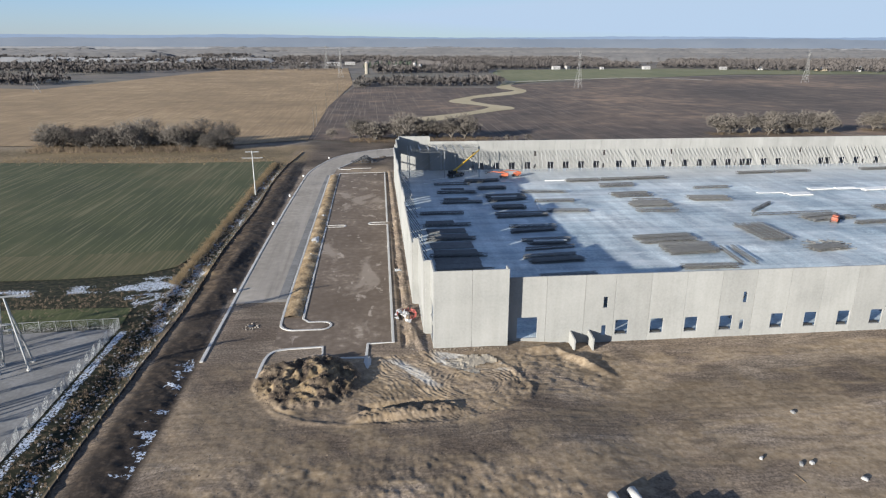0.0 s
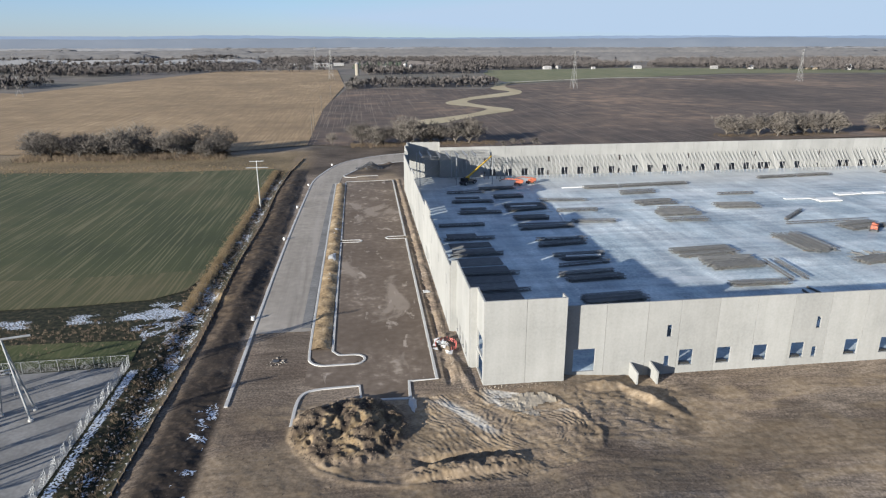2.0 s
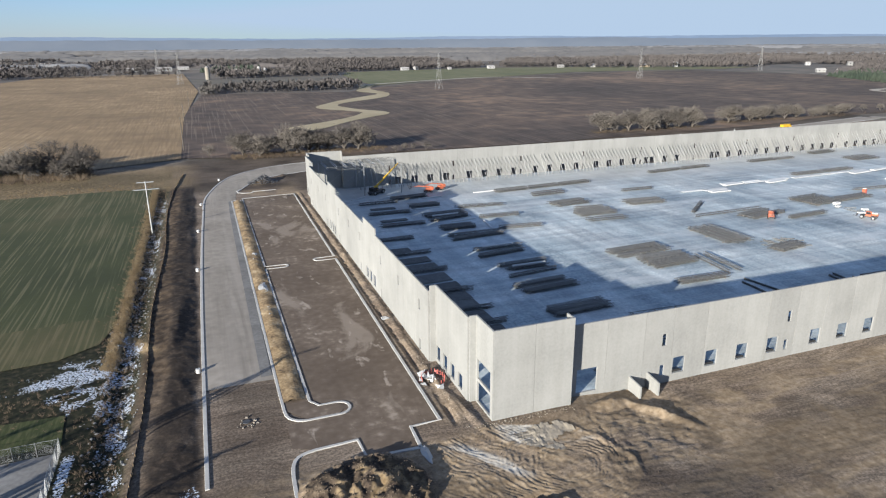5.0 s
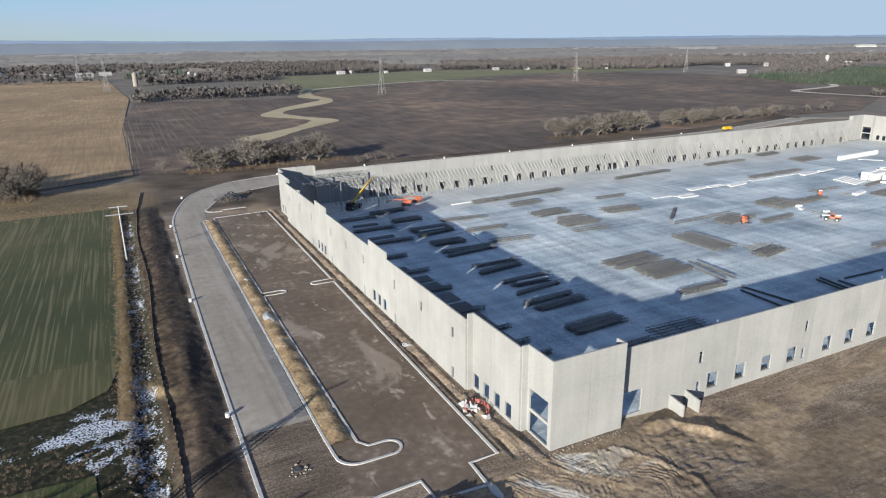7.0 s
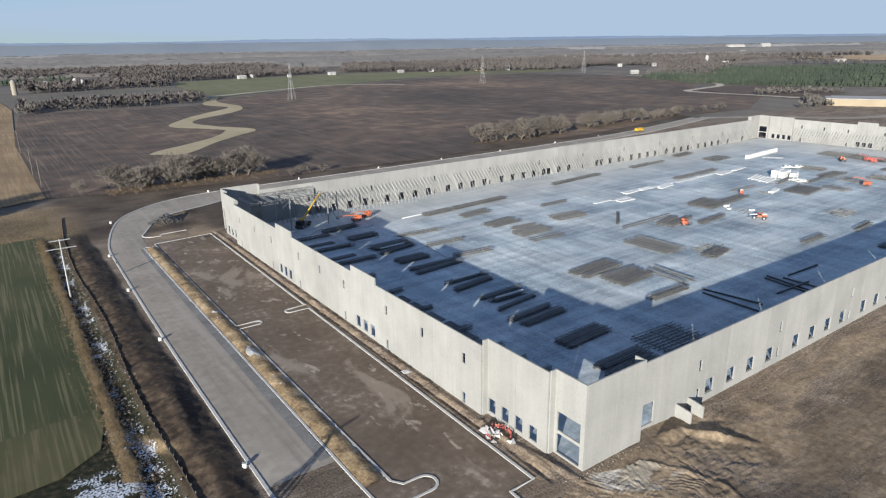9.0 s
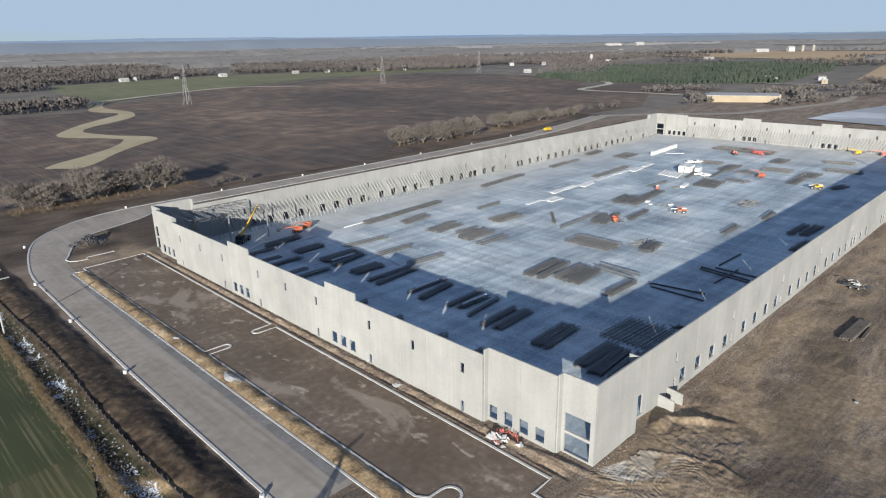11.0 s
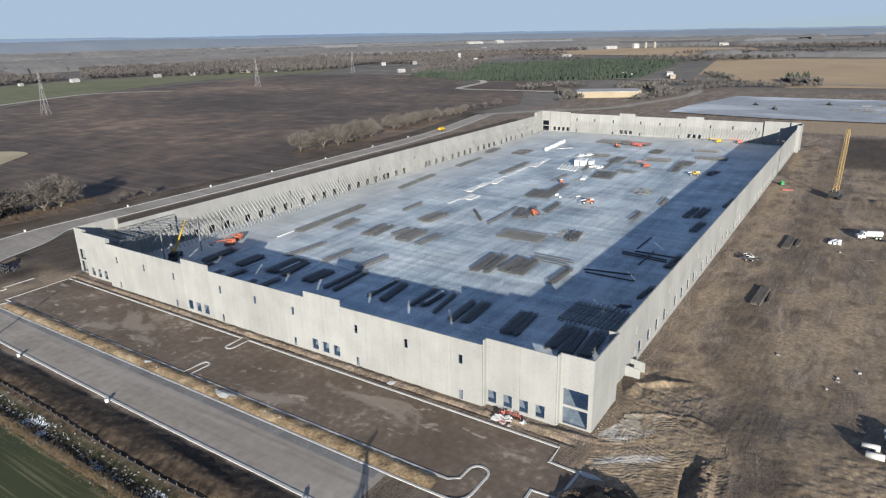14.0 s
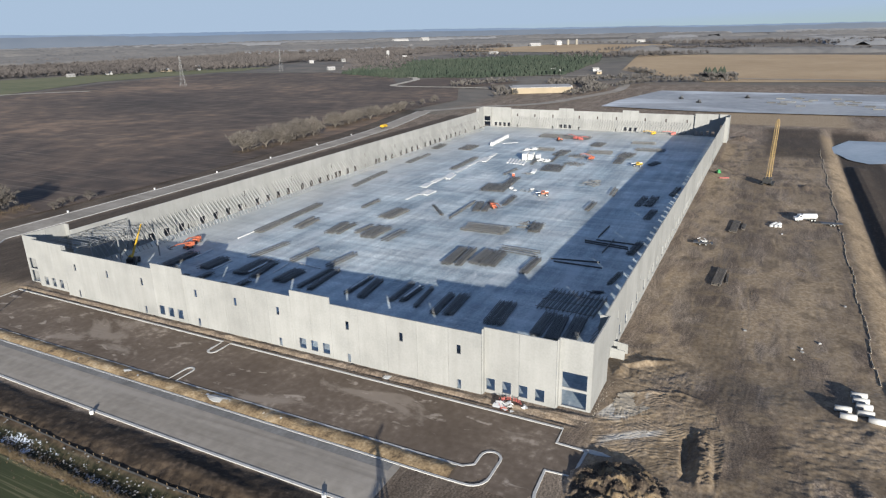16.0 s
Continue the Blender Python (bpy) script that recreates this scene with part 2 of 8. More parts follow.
M_TWIG = material("bare_twigs", [(0.095, 0.083, 0.072), (0.15, 0.133, 0.115)], 0.2, 2, 0.95, island=0.35)
M_BRUSH = material("dry_brush", [(0.10, 0.075, 0.05), (0.16, 0.118, 0.078), (0.22, 0.165, 0.105)], 0.2, 2, 0.95, island=0.35)
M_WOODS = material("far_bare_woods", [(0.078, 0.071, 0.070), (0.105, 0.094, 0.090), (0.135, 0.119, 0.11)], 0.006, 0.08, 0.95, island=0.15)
# haze put into the colour: far woods paler and cooler, the skyline most
M_HAZED_WOODS = material("hazed_skyline_woods", [(0.165, 0.17, 0.182), (0.20, 0.203, 0.212), (0.235, 0.234, 0.238)], 0.004, 0.05, 0.95)
M_WOODS_FAR = material("hazed_far_woods", [(0.105, 0.105, 0.11), (0.135, 0.132, 0.133), (0.165, 0.158, 0.153)], 0.006, 0.06, 0.95)
M_PINE = material("pine_needles", [(0.026, 0.039, 0.027), (0.04, 0.054, 0.037), (0.06, 0.07, 0.05)], 0.02, 0.3, 0.9, island=0.2)
M_SNOW = material("old_snow", [(0.62, 0.66, 0.72), (0.80, 0.83, 0.88)], 0.6, 4, 0.7, bump=0.03)
M_STONE = material("riprap_stone", [(0.20, 0.20, 0.20), (0.33, 0.33, 0.33)], 0.6, 4, 0.9, per_object=0.25)
M_WATER = material("pond_ice", [(0.20, 0.22, 0.24), (0.32, 0.335, 0.35), (0.42, 0.43, 0.44)], 0.03, 0.3, 0.3, spec=0.5)
M_GRAVEL = material("substation_gravel", [(0.155, 0.15, 0.142), (0.21, 0.204, 0.195), (0.285, 0.278, 0.266)], 0.15, 1.5, 0.95, bump=0.02)
M_ROOF = material("roofing", [(0.30, 0.29, 0.28), (0.42, 0.40, 0.38)], 0.1, 1, 0.8, per_object=0.3)
M_HOUSE = material("house_siding", [(0.28, 0.28, 0.275), (0.40, 0.395, 0.385)], 0.1, 1, 0.8, per_object=0.3)
M_PAD = material("pad_concrete", [(0.27, 0.28, 0.29), (0.36, 0.365, 0.37), (0.45, 0.45, 0.445)], 0.012, 0.2, 0.6)
blotch(M_PAD, 0.012, 0.50, 0.60, (0.56, 0.58, 0.60), 0.8, (1, 0.35, 1))
blotch(M_PAD, 0.03, 0.56, 0.66, (0.17, 0.16, 0.15), 0.6, (1, 0.5, 1))
M_BRICK = material("tan_masonry", [(0.30, 0.25, 0.175), (0.37, 0.305, 0.215)], 0.1, 1, 0.9, per_object=0.1)
M_SILO = material("silo_concrete", [(0.25, 0.228, 0.19), (0.31, 0.285, 0.24)], 0.1, 1, 0.9)
M_GLASSD = material("dark_glazing", [(0.02, 0.025, 0.03), (0.04, 0.045, 0.05)], 0.5, 3, 0.15, spec=0.6)
M_TREEFAR = material("copse_twigs", [(0.095, 0.088, 0.082), (0.145, 0.132, 0.12)], 0.1, 1, 0.95, island=0.15)
M_GREENF = streaked("winter_wheat", [(0.034, 0.043, 0.016), (0.054, 0.063, 0.023), (0.098, 0.089, 0.041)], 0.62, line=(0.155, 0.140, 0.078), width=0.10, angle=-0.03, amount=0.48, bump=0.05, stretch=60, middle=0.57, patch=0.014)
M_VERGE = streaked("mown_grass", [(0.030, 0.042, 0.012), (0.052, 0.066, 0.018), (0.085, 0.088, 0.032)], 0.5, line=(0.095, 0.09, 0.04), width=0.2, angle=1.55, amount=0.5, bump=0.05, stretch=6, middle=0.55, patch=0.12)
M_HEADLAND = streaked("wheat_headland", [(0.050, 0.056, 0.021), (0.076, 0.076, 0.031), (0.125, 0.104, 0.052)], 0.7, line=(0.145, 0.120, 0.065), width=0.16, angle=1.55, amount=0.5, bump=0.05, stretch=40, middle=0.55, patch=0.02)
M_STUB = streaked("corn_stubble", [(0.22, 0.155, 0.085), (0.33, 0.232, 0.126), (0.46, 0.33, 0.185)], 1.4, line=(0.15, 0.10, 0.055), width=0.25, angle=1.45, amount=0.6)
M_PLOW = streaked("ploughed_soil", [(0.050, 0.038, 0.032), (0.079, 0.059, 0.048), (0.145, 0.103, 0.076), (0.29, 0.196, 0.13)], 1.1, line=(0.24, 0.19, 0.145), width=0.12, angle=0.40, amount=0.36, stretch=90, middle=0.60, patch=0.006)
M_PLOW2 = streaked("ploughed_soil_far", [(0.065, 0.047, 0.04), (0.10, 0.073, 0.058), (0.16, 0.115, 0.085)], 2.5, line=(0.12, 0.085, 0.06), width=0.3, angle=1.35, amount=0.4)
M_TAN = streaked("tan_field", [(0.36, 0.255, 0.14), (0.43, 0.31, 0.18), (0.50, 0.37, 0.22)], 3.0, line=(0.30, 0.21, 0.12), width=0.3, angle=1.2, amount=0.4)
M_PASTURE = streaked("pasture", [(0.10, 0.115, 0.05), (0.14, 0.145, 0.068), (0.19, 0.185, 0.10)], 5.0, line=(0.21, 0.19, 0.11), width=0.4, angle=1.4, amount=0.35)
M_HAY = streaked("dry_grass_waterway", [(0.36, 0.305, 0.19), (0.44, 0.375, 0.24), (0.52, 0.445, 0.30)], 2.0, line=(0.27, 0.21, 0.11), width=0.3, angle=0.5, amount=0.3)
M_ROLL = material("weathered_straw_roll", [(0.30, 0.26, 0.20), (0.42, 0.37, 0.30)], 0.4, 3, 0.95)
M_PALE = material("pale_lane", [(0.42, 0.37, 0.30), (0.55, 0.50, 0.42)], 0.05, 0.8, 0.95)


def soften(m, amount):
    """Evens the lighting of twigs, needles and hills: normals lean up and sunward."""
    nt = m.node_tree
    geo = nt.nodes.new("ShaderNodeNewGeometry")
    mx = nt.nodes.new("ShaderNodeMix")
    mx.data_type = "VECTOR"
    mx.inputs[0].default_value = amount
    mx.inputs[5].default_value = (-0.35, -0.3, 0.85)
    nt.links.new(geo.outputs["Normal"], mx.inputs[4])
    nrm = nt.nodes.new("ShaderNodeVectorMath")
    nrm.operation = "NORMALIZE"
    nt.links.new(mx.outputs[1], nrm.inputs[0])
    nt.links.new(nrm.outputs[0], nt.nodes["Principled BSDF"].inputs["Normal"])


for m_, k_ in ((M_WOODS, 0.8), (M_WOODS_FAR, 0.6), (M_HAZED_WOODS, 0.6), (M_TREEFAR, 0.75), (M_PINE, 0.7), (M_TWIG, 0.5), (M_BRUSH, 0.5)):
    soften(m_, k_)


# ---- mesh helpers ----
class Geo:
    """Collects simple solids into one mesh."""

    def __init__(self):
        self.v, self.f = [], []

    def add(self, verts, faces):
        o = len(self.v)
        self.v += [tuple(p) for p in verts]
        self.f += [tuple(i + o for i in q) for q in faces]
        return self

    def box(self, x0, y0, z0, x1, y1, z1, taper=0.0):
        a, b_ = taper * (x1 - x0) / 2, taper * (y1 - y0) / 2
        return self.add([(x0, y0, z0), (x1, y0, z0), (x1, y1, z0), (x0, y1, z0), (x0 + a, y0 + b_, z1), (x1 - a, y0 + b_, z1), (x1 - a, y1 - b_, z1), (x0 + a, y1 - b_, z1)],
                        [(3, 2, 1, 0), (4, 5, 6, 7), (0, 1, 5, 4), (1, 2, 6, 5), (2, 3, 7, 6), (3, 0, 4, 7)])

    def bevel_box(self, x0, y0, z0, x1, y1, z1, e=0.05):
        """A box with chamfered upright and top edges."""
        def ring(i, z):
            return [(x0 + i + e, y0 + i, z), (x1 - i - e, y0 + i, z), (x1 - i, y0 + i + e, z), (x1 - i, y1 - i - e, z), (x1 - i - e, y1 - i, z), (x0 + i + e, y1 - i, z), (x0 + i, y1 - i - e, z), (x0 + i, y0 + i + e, z)]
        vs = ring(0, z0) + ring(0, z1 - e) + ring(e, z1)
        fs = [tuple(range(7, -1, -1)), tuple(range(16, 24))]
        for k in (0, 8):
            fs += [(k + i, k + (i + 1) % 8, k + 8 + (i + 1) % 8, k + 8 + i) for i in range(8)]
        return self.add(vs, fs)

    def rod(self, p, q, r=0.05, r2=None, n=4):
        p, q = Vector(p), Vector(q)
        d = (q - p)
        if d.length < 1e-6:
            return self
        d.normalize()
        u = d.orthogonal().normalized()
        w = d.cross(u)
        r2 = r if r2 is None else r2
        ring = lambda c, rr: [c + (u * math.cos(2 * math.pi * i / n) + w * math.sin(2 * math.pi * i / n)) * rr for i in range(n)]
        vs = ring(p, r) + ring(q, r2)
        fs = [(i, (i + 1) % n, n + (i + 1) % n, n + i) for i in range(n)] + [tuple(range(n - 1, -1, -1)), tuple(range(n, 2 * n))]
        return self.add(vs, fs)

    def prism(self, outline, z0, z1):
        n = len(outline)
        return self.add([(x, y, z0) for x, y in outline] + [(x, y, z1) for x, y in outline],
                        [tuple(range(n - 1, -1, -1)), tuple(range(n, 2 * n))] + [(i, (i + 1) % n, n + (i + 1) % n, n + i) for i in range(n)])

    def side(self, profile, y0, y1):
        """A profile in x and z, carried along y."""
        n = len(profile)
        return self.add([(x, y0, z) for x, z in profile] + [(x, y1, z) for x, z in profile],
                        [tuple(range(n)), tuple(range(2 * n - 1, n - 1, -1))] + [(i, n + i, n + (i + 1) % n, (i + 1) % n) for i in range(n)])

    def mesh(self, name, mat, smooth=False):
        me = bpy.data.meshes.new(name)
        me.from_pydata(self.v, [], self.f)
        me.materials.append(mat)
        if smooth:
            me.shade_smooth()
        me.update()
        return me


def fix_normals(me):
    bm = bmesh.new()
    bm.from_mesh(me)
    bmesh.ops.recalc_face_normals(bm, faces=bm.faces)
    bm.to_mesh(me)
    bm.free()
    return me


def part(name, geo, mat, parent=None, label="", smooth=False, m=None):
    me = geo if isinstance(geo, bpy.types.Mesh) else geo.mesh(name, mat, smooth)
    ob = new(name, me)
    if parent is not None:
        ob.parent = parent
    if m is not None:
        ob.matrix_basis = m
    if label:
        tagged(ob, label)
    return ob


def thing(name, label, category, group="", kind="", m=None):
    ob = new(name)
    ob.empty_display_size = 0.2
    if m is not None:
        ob.matrix_basis = m
    return tagged(ob, label, category, group, kind)


def structure(name, geo, mat, label, category, smooth=False):
    return tagged(part(name, geo, mat, smooth=smooth), label, category, kind="structure")


def arc(cx, cy, r, a0, a1, n=8):
    return [(cx + r * math.cos(radians(a0 + (a1 - a0) * i / n)), cy + r * math.sin(radians(a0 + (a1 - a0) * i / n))) for i in range(n + 1)]


def smooth_line(pts, steps=6):
    """A Catmull-Rom line through the points."""
    out = []
    for i in range(len(pts) - 1):
        p0, p1, p2, p3 = (Vector(pts[max(0, min(len(pts) - 1, k))]) for k in (i - 1, i, i + 1, i + 2))
        for s in range(steps):
            t = s / steps
            out.append(tuple(0.5 * (2 * p1 + (p2 - p0) * t + (2 * p0 - 5 * p1 + 4 * p2 - p3) * t * t + (3 * p1 - p0 - 3 * p2 + p3) * t ** 3)))
    return out + [tuple(pts[-1])]


def strip(line, width, z, h, closed=False, side=0.0, foot=0.25):
    """A kerb-like band along a line in the plan: flat top, upright sides, bevelled upper edges."""
    g = Geo()
    pts = [Vector((p[0], p[1])) for p in line]
    n = len(pts)
    e = min(0.04, width * 0.2)
    rows = []
    for i, p in enumerate(pts):
        a = pts[(i - 1) % n] if closed or i else p
        b_ = pts[(i + 1) % n] if closed or i < n - 1 else p
        d = (b_ - a).normalized()
        nn = Vector((-d.y, d.x))
        zz = z(p.x, p.y) if callable(z) else z
        l, r = p + nn * (width / 2 + side), p - nn * (width / 2 - side)
        rows.append([(l.x, l.y, zz - foot), (l.x, l.y, zz + h - e), (l.x - nn.x * e, l.y - nn.y * e, zz + h), (r.x + nn.x * e, r.y + nn.y * e, zz + h), (r.x, r.y, zz + h - e), (r.x, r.y, zz - foot)])
    vs = [v for row in rows for v in row]
    fs = []
    for i in range(n if closed else n - 1):
        a, b_ = i * 6, ((i + 1) % n) * 6
        fs += [(a + k, b_ + k, b_ + k + 1, a + k + 1) for k in range(5)]
    if not closed:
        fs += [(5, 4, 3, 2, 1, 0), tuple((n - 1) * 6 + k for k in range(6))]
    return g.add(vs, fs)


# ---- ground: one sheet to the horizon ----
def lattice(x, y, seed):
    """Value noise on arrays."""
    xi, yi = np.floor(x).astype(np.int64), np.floor(y).astype(np.int64)
    fx, fy = x - xi, y - yi
    fx, fy = fx * fx * (3 - 2 * fx), fy * fy * (3 - 2 * fy)

    def h(a, b_):
        k = (a * 374761393 + b_ * 668265263 + seed * 974711) & 0x7FFFFFFF
        k = ((k ^ (k >> 13)) * 1274126177) & 0x7FFFFFFF
        return ((k ^ (k >> 16)) & 0xFFFF) / 65535.0
    return (h(xi, yi) * (1 - fx) + h(xi + 1, yi) * fx) * (1 - fy) + (h(xi, yi + 1) * (1 - fx) + h(xi + 1, yi + 1) * fx) * fy


def fbm(x, y, size, seed=0, octaves=4):
    x, y = np.asarray(x, float) / size, np.asarray(y, float) / size
    s, a, tot = 0, 1.0, 0
    for o in range(octaves):
        s = s + a * lattice(x * 2 ** o + 17.3 * o, y * 2 ** o - 9.1 * o, seed + o)
        tot += a
        a *= 0.5
    return s / tot


def sstep(a, b_, x):
    t = np.clip((np.asarray(x, float) - a) / (b_ - a), 0, 1)
    return t * t * (3 - 2 * t)


def band(x, lo, hi, soft):
    return sstep(lo - soft, lo + soft, x) * (1 - sstep(hi - soft, hi + soft, x))


def far_rise(x, y):
    d = np.maximum(0, np.hypot(np.asarray(x, float) - 150, np.asarray(y, float) - 60) - 260)
    near_, mid = np.minimum(d, 1000), np.clip(d - 1000, 0, 2000)
    return 0.0085 * near_ + 1.9e-6 * near_ * near_ + 0.0092 * mid + 0.0026 * np.maximum(0, d - 3000)


OVAL = [(-31.3, -9.2), (-29.5, -15.0), (-26.5, -20.0), (-22.0, -23.0), (-15.0, -24.6), (-6.0, -25.2), (3.0, -24.6), (10.0, -22.6), (14.0, -19.5), (15.4, -15.5), (13.5, -10.0), (10.5, -5.0)]


def inside(x, y, poly):
    x, y = np.asarray(x, float), np.asarray(y, float)
    c = np.zeros(x.shape, bool)
    n = len(poly)
    for i in range(n):
        (x0, y0), (x1, y1) = poly[i], poly[(i + 1) % n]
        if y0 == y1:
            continue
        c ^= ((y0 > y) != (y1 > y)) & (x < (x1 - x0) * (y - y0) / (y1 - y0) + x0)
    return c


def rim_distance(x, y):
    """Distance to the oval's earth rim."""
    d = np.full(np.shape(x), 99.0)
    for (x0, y0), (x1, y1) in zip(OVAL[:-1], OVAL[1:]):
        ll = (x1 - x0) ** 2 + (y1 - y0) ** 2
        t = np.clip(((x - x0) * (x1 - x0) + (y - y0) * (y1 - y0)) / ll, 0, 1)
        d = np.minimum(d, np.hypot(x - x0 - t * (x1 - x0), y - y0 - t * (y1 - y0)))
    return d


def ground_z(x, y):
    x, y = np.asarray(x, float), np.asarray(y, float)
    z = far_rise(x, y)
    site = band(x, -46, 400, 4) * band(y, -75, 260, 8)
    # truck yard on the dock side lies a dock's height lower
    z = z - 1.3 * sstep(10, 32, x + 0.25 * np.minimum(0, y + 20)) * (1 - sstep(2, 6, y)) * (1 - sstep(380, 420, x))
    # pit below the slab, dock yard behind the building
    z = z - 1.0 * band(x, 1.5, 365, 0.8) * band(y, 3.2, 178, 0.8)
    # basins beyond the yard's fence
    low = sstep(-55, -64, y) * band(x, 25, 420, 14)
    z = z - 2.2 * low
    z = z + 1.8 * band(y, -72, -66, 2.0) * band(x, 120, 300, 8) * low
    # bank beside the road, ditch and field edge
    d = band(y, -120, 205, 12)
    xe = x + 1.6 * (fbm(x, y, 14, 22) - 0.5)
    ridge = np.clip(np.minimum((xe + 53.4) / 4.8, (-43.4 - xe) / 4.4), 0, 1)
    ridge = ridge * (1.5 - 0.5 * ridge)
    z = z + d * ((0.62 + 0.6 * (fbm(x, y, 22, 24) - 0.5)) * ridge * (0.8 + 0.4 * fbm(x, y, 3, 23)) + 0.34 * sstep(0, 0.3, ridge) * (fbm(x, y, 1.6, 25) - 0.5) - 0.7 * band(x, -57.4, -53.8, 1.2))
    # backfilled trench along the foot of the end wall
    z = z + band(y, 2, 178, 2) * (0.22 * band(x, -4.5, -3.5, 0.3) - 0.4 * band(x, -5.8, -5.0, 0.3)) * (3.0 * fbm(x, y, 1.3, 27) - 0.7)
    # topsoil heap in the oval
    r = np.hypot((x + 22.3) / 9.4, (y + 10.6) / 9.0) * (0.8 + 0.45 * fbm(x, y, 6, 29))
    heap = np.clip(1 - r, 0, 1) ** 0.65
    crag = 1 - np.abs(2 * fbm(x, y, 2.4, 33, 3) - 1)
    z = z + heap * (2.1 + 3.6 * (fbm(x, y, 3.4, 31) - 0.45)) + np.minimum(1, heap * 4) * (0.9 * (crag - 0.75) + 1.3 * (fbm(x, y, 1.0, 35, 3) - 0.5))
    z = z - 0.8 * band(x, -13, -1, 1.0) * band(y - 0.10 * x, -19.0, -17.6, 0.6) + 0.85 * band(x, -14, 2, 1.5) * band(y - 0.10 * x, -22.6, -20.0, 0.6) * (0.3 + 1.4 * fbm(x, y, 1.3, 37))
    # spoil strips by the docks
    for cx, cy, ca, la, wa, hh in ((27.5, -6.5, -0.95, 8.0, 1.6, 0.9), (21.0, -1.5, 0.15, 5.0, 2.0, 1.0), (-2.8, 5.0, 1.7, 10.0, 1.2, 0.45), (232, -43.5, 0.2, 4.6, 3.0, 1.6), (371, -9, 0.4, 12, 8, 2.4), (-15, 206, 0.9, 7, 3.5, 1.5), (-6, 214, 0.3, 6, 3, 1.1), (-47, 60, 1.5, 18, 2.0, 0.5), (329, -33, 0.4, 5, 3, 0.7), (-6, -47, 0.3, 5, 2.2, 0.9), (-18, -52, 1.2, 6, 2, 0.8), (14, -50, 0.5, 5, 3, 0.7), (33, -58, 0.1, 12, 4, 1.3)):
        u = (x - cx) * math.cos(ca) + (y - cy) * math.sin(ca)
        w = -(x - cx) * math.sin(ca) + (y - cy) * math.cos(ca)
        k = np.clip(1 - np.hypot(u / la, w / wa), 0, 1)
        z = z + hh * k * (0.6 + 0.9 * fbm(x, y, 1.8, 41))
    # earth torn up between the oval and the docks
    torn = band(x - 0.5 * y, 17, 36, 3) * band(y, -17, -1, 2)
    z = z + torn * (0.40 * (fbm(0.55 * x + 0.84 * y, (0.84 * x - 0.55 * y) * 3.0, 2.4, 43) - 0.5) + 0.28 * (fbm(x, y, 0.8, 45) - 0.5))
    # ruts: concentric tyre tracks in the oval and straight ones over the yard
    ov = inside(x, y, OVAL + [(0, -1), (-12, -3), (-31, -3)])
    rr = np.hypot(x - 5.5, (y + 13.5) * 1.25)
    ang = np.arctan2(y + 13.5, x - 5.5)
    calm = ov * (1 - np.minimum(1, heap * 5))
    bend = fbm(x, y, 6, 51)
    tyre = np.clip(fbm(x, y, 4, 53) * 2.4 - 0.65, 0, 1)
    z = z + calm * band(x, -5, 16, 2) * tyre * 0.055 * sstep(2.5, 5.0, rr) * (1 - 2 * np.abs(np.sin((rr + 4.0 * bend) * 4.2)))
    z = z + calm * band(x, -13, 3, 2) * np.clip(1.2 - tyre, 0, 1) * 0.045 * (1 - 2 * np.abs(np.sin((0.83 * x + 0.56 * y + 5.0 * bend) * 4.2)))
    z = z + calm * band(x, -12, 8, 2) * 0.28 * (fbm(x * 0.8 + y * 0.55, (x * 0.55 - y * 0.8) * 0.3, 1.5, 55, 3) - 0.5)
    z = z + calm * 0.14 * (fbm(x, y, 0.8, 56, 2) - 0.5)
    rim = rim_distance(x, y)
    z = z + 0.16 * np.exp(-(rim / 0.55) ** 2) * (0.5 + fbm(x, y, 2.0, 57))
    dug = band(y, -80, -33, 2) * band(x, -44, 22, 3) * sstep(0.36, 0.56, fbm(x, y, 9, 47) + 0.12 * band(x, -3, 18, 2) * band(y, -54, -37, 2))
    z = z + dug * (0.30 * (fbm(x, y, 3.5, 48) - 0.35) + 0.34 * (fbm(x, y, 1.1, 49, 2) - 0.5))
    bumps = (fbm(x, y, 9, 3) - 0.5) * 0.30 + (fbm(x, y, 1.6, 5) - 0.5) * 0.16
    rough = band(y, -130, -2, 3) * band(x, -58, 345, 4) + band(x, -57, -43, 1) * band(y, -40, 230, 10)
    z = z + bumps * np.minimum(1, rough)
    z = z + np.minimum(1, rough) * band(y, -120, -14, 6) * 0.07 * (fbm(y * 1.1 + 0.02 * x + 3 * fbm(x, y, 30, 66), x * 0.05, 1.0, 65, 3) - 0.5)
    rows = band(y, -70, -27, 3) * band(x, -30, 40, 6)
    z = z + rows * 0.03 * np.sin((y + 4.5 * fbm(x, y, 14, 61)) * 2.6) * np.clip(fbm(x, y, 9, 63) - 0.42, 0, 1)
    return z


def span(*pieces):
    out = [pieces[0][0]]
    for a, b_, s in pieces:
        n = max(1, int(round((b_ - a) / s)))
        out += list(np.linspace(a, b_, n + 1)[1:])
    return np.array(out)


GX = span((-4900, -1500, 170), (-1500, -300, 60), (-300, -110, 12), (-110, -62, 1.2), (-62, -34, 0.45), (-34, -14, 0.3), (-14, 16, 0.165), (16, 40, 0.45), (40, 110, 1.1), (110, 420, 2.5), (420, 520, 5), (520, 800, 25), (800, 1800, 60), (1800, 4900, 170))
GY = span((-700, -140, 40), (-140, -70, 3), (-70, -27, 0.45), (-27, 0, 0.165), (0, 4, 0.4), (4, 110, 0.8), (110, 182, 1.2), (182, 270, 2), (270, 500, 15), (500, 1800, 60), (1800, 4900, 170))
XX, YY = np.meshgrid(GX, GY)
ZZ = ground_z(XX, YY)
nx, ny = len(GX), len(GY)
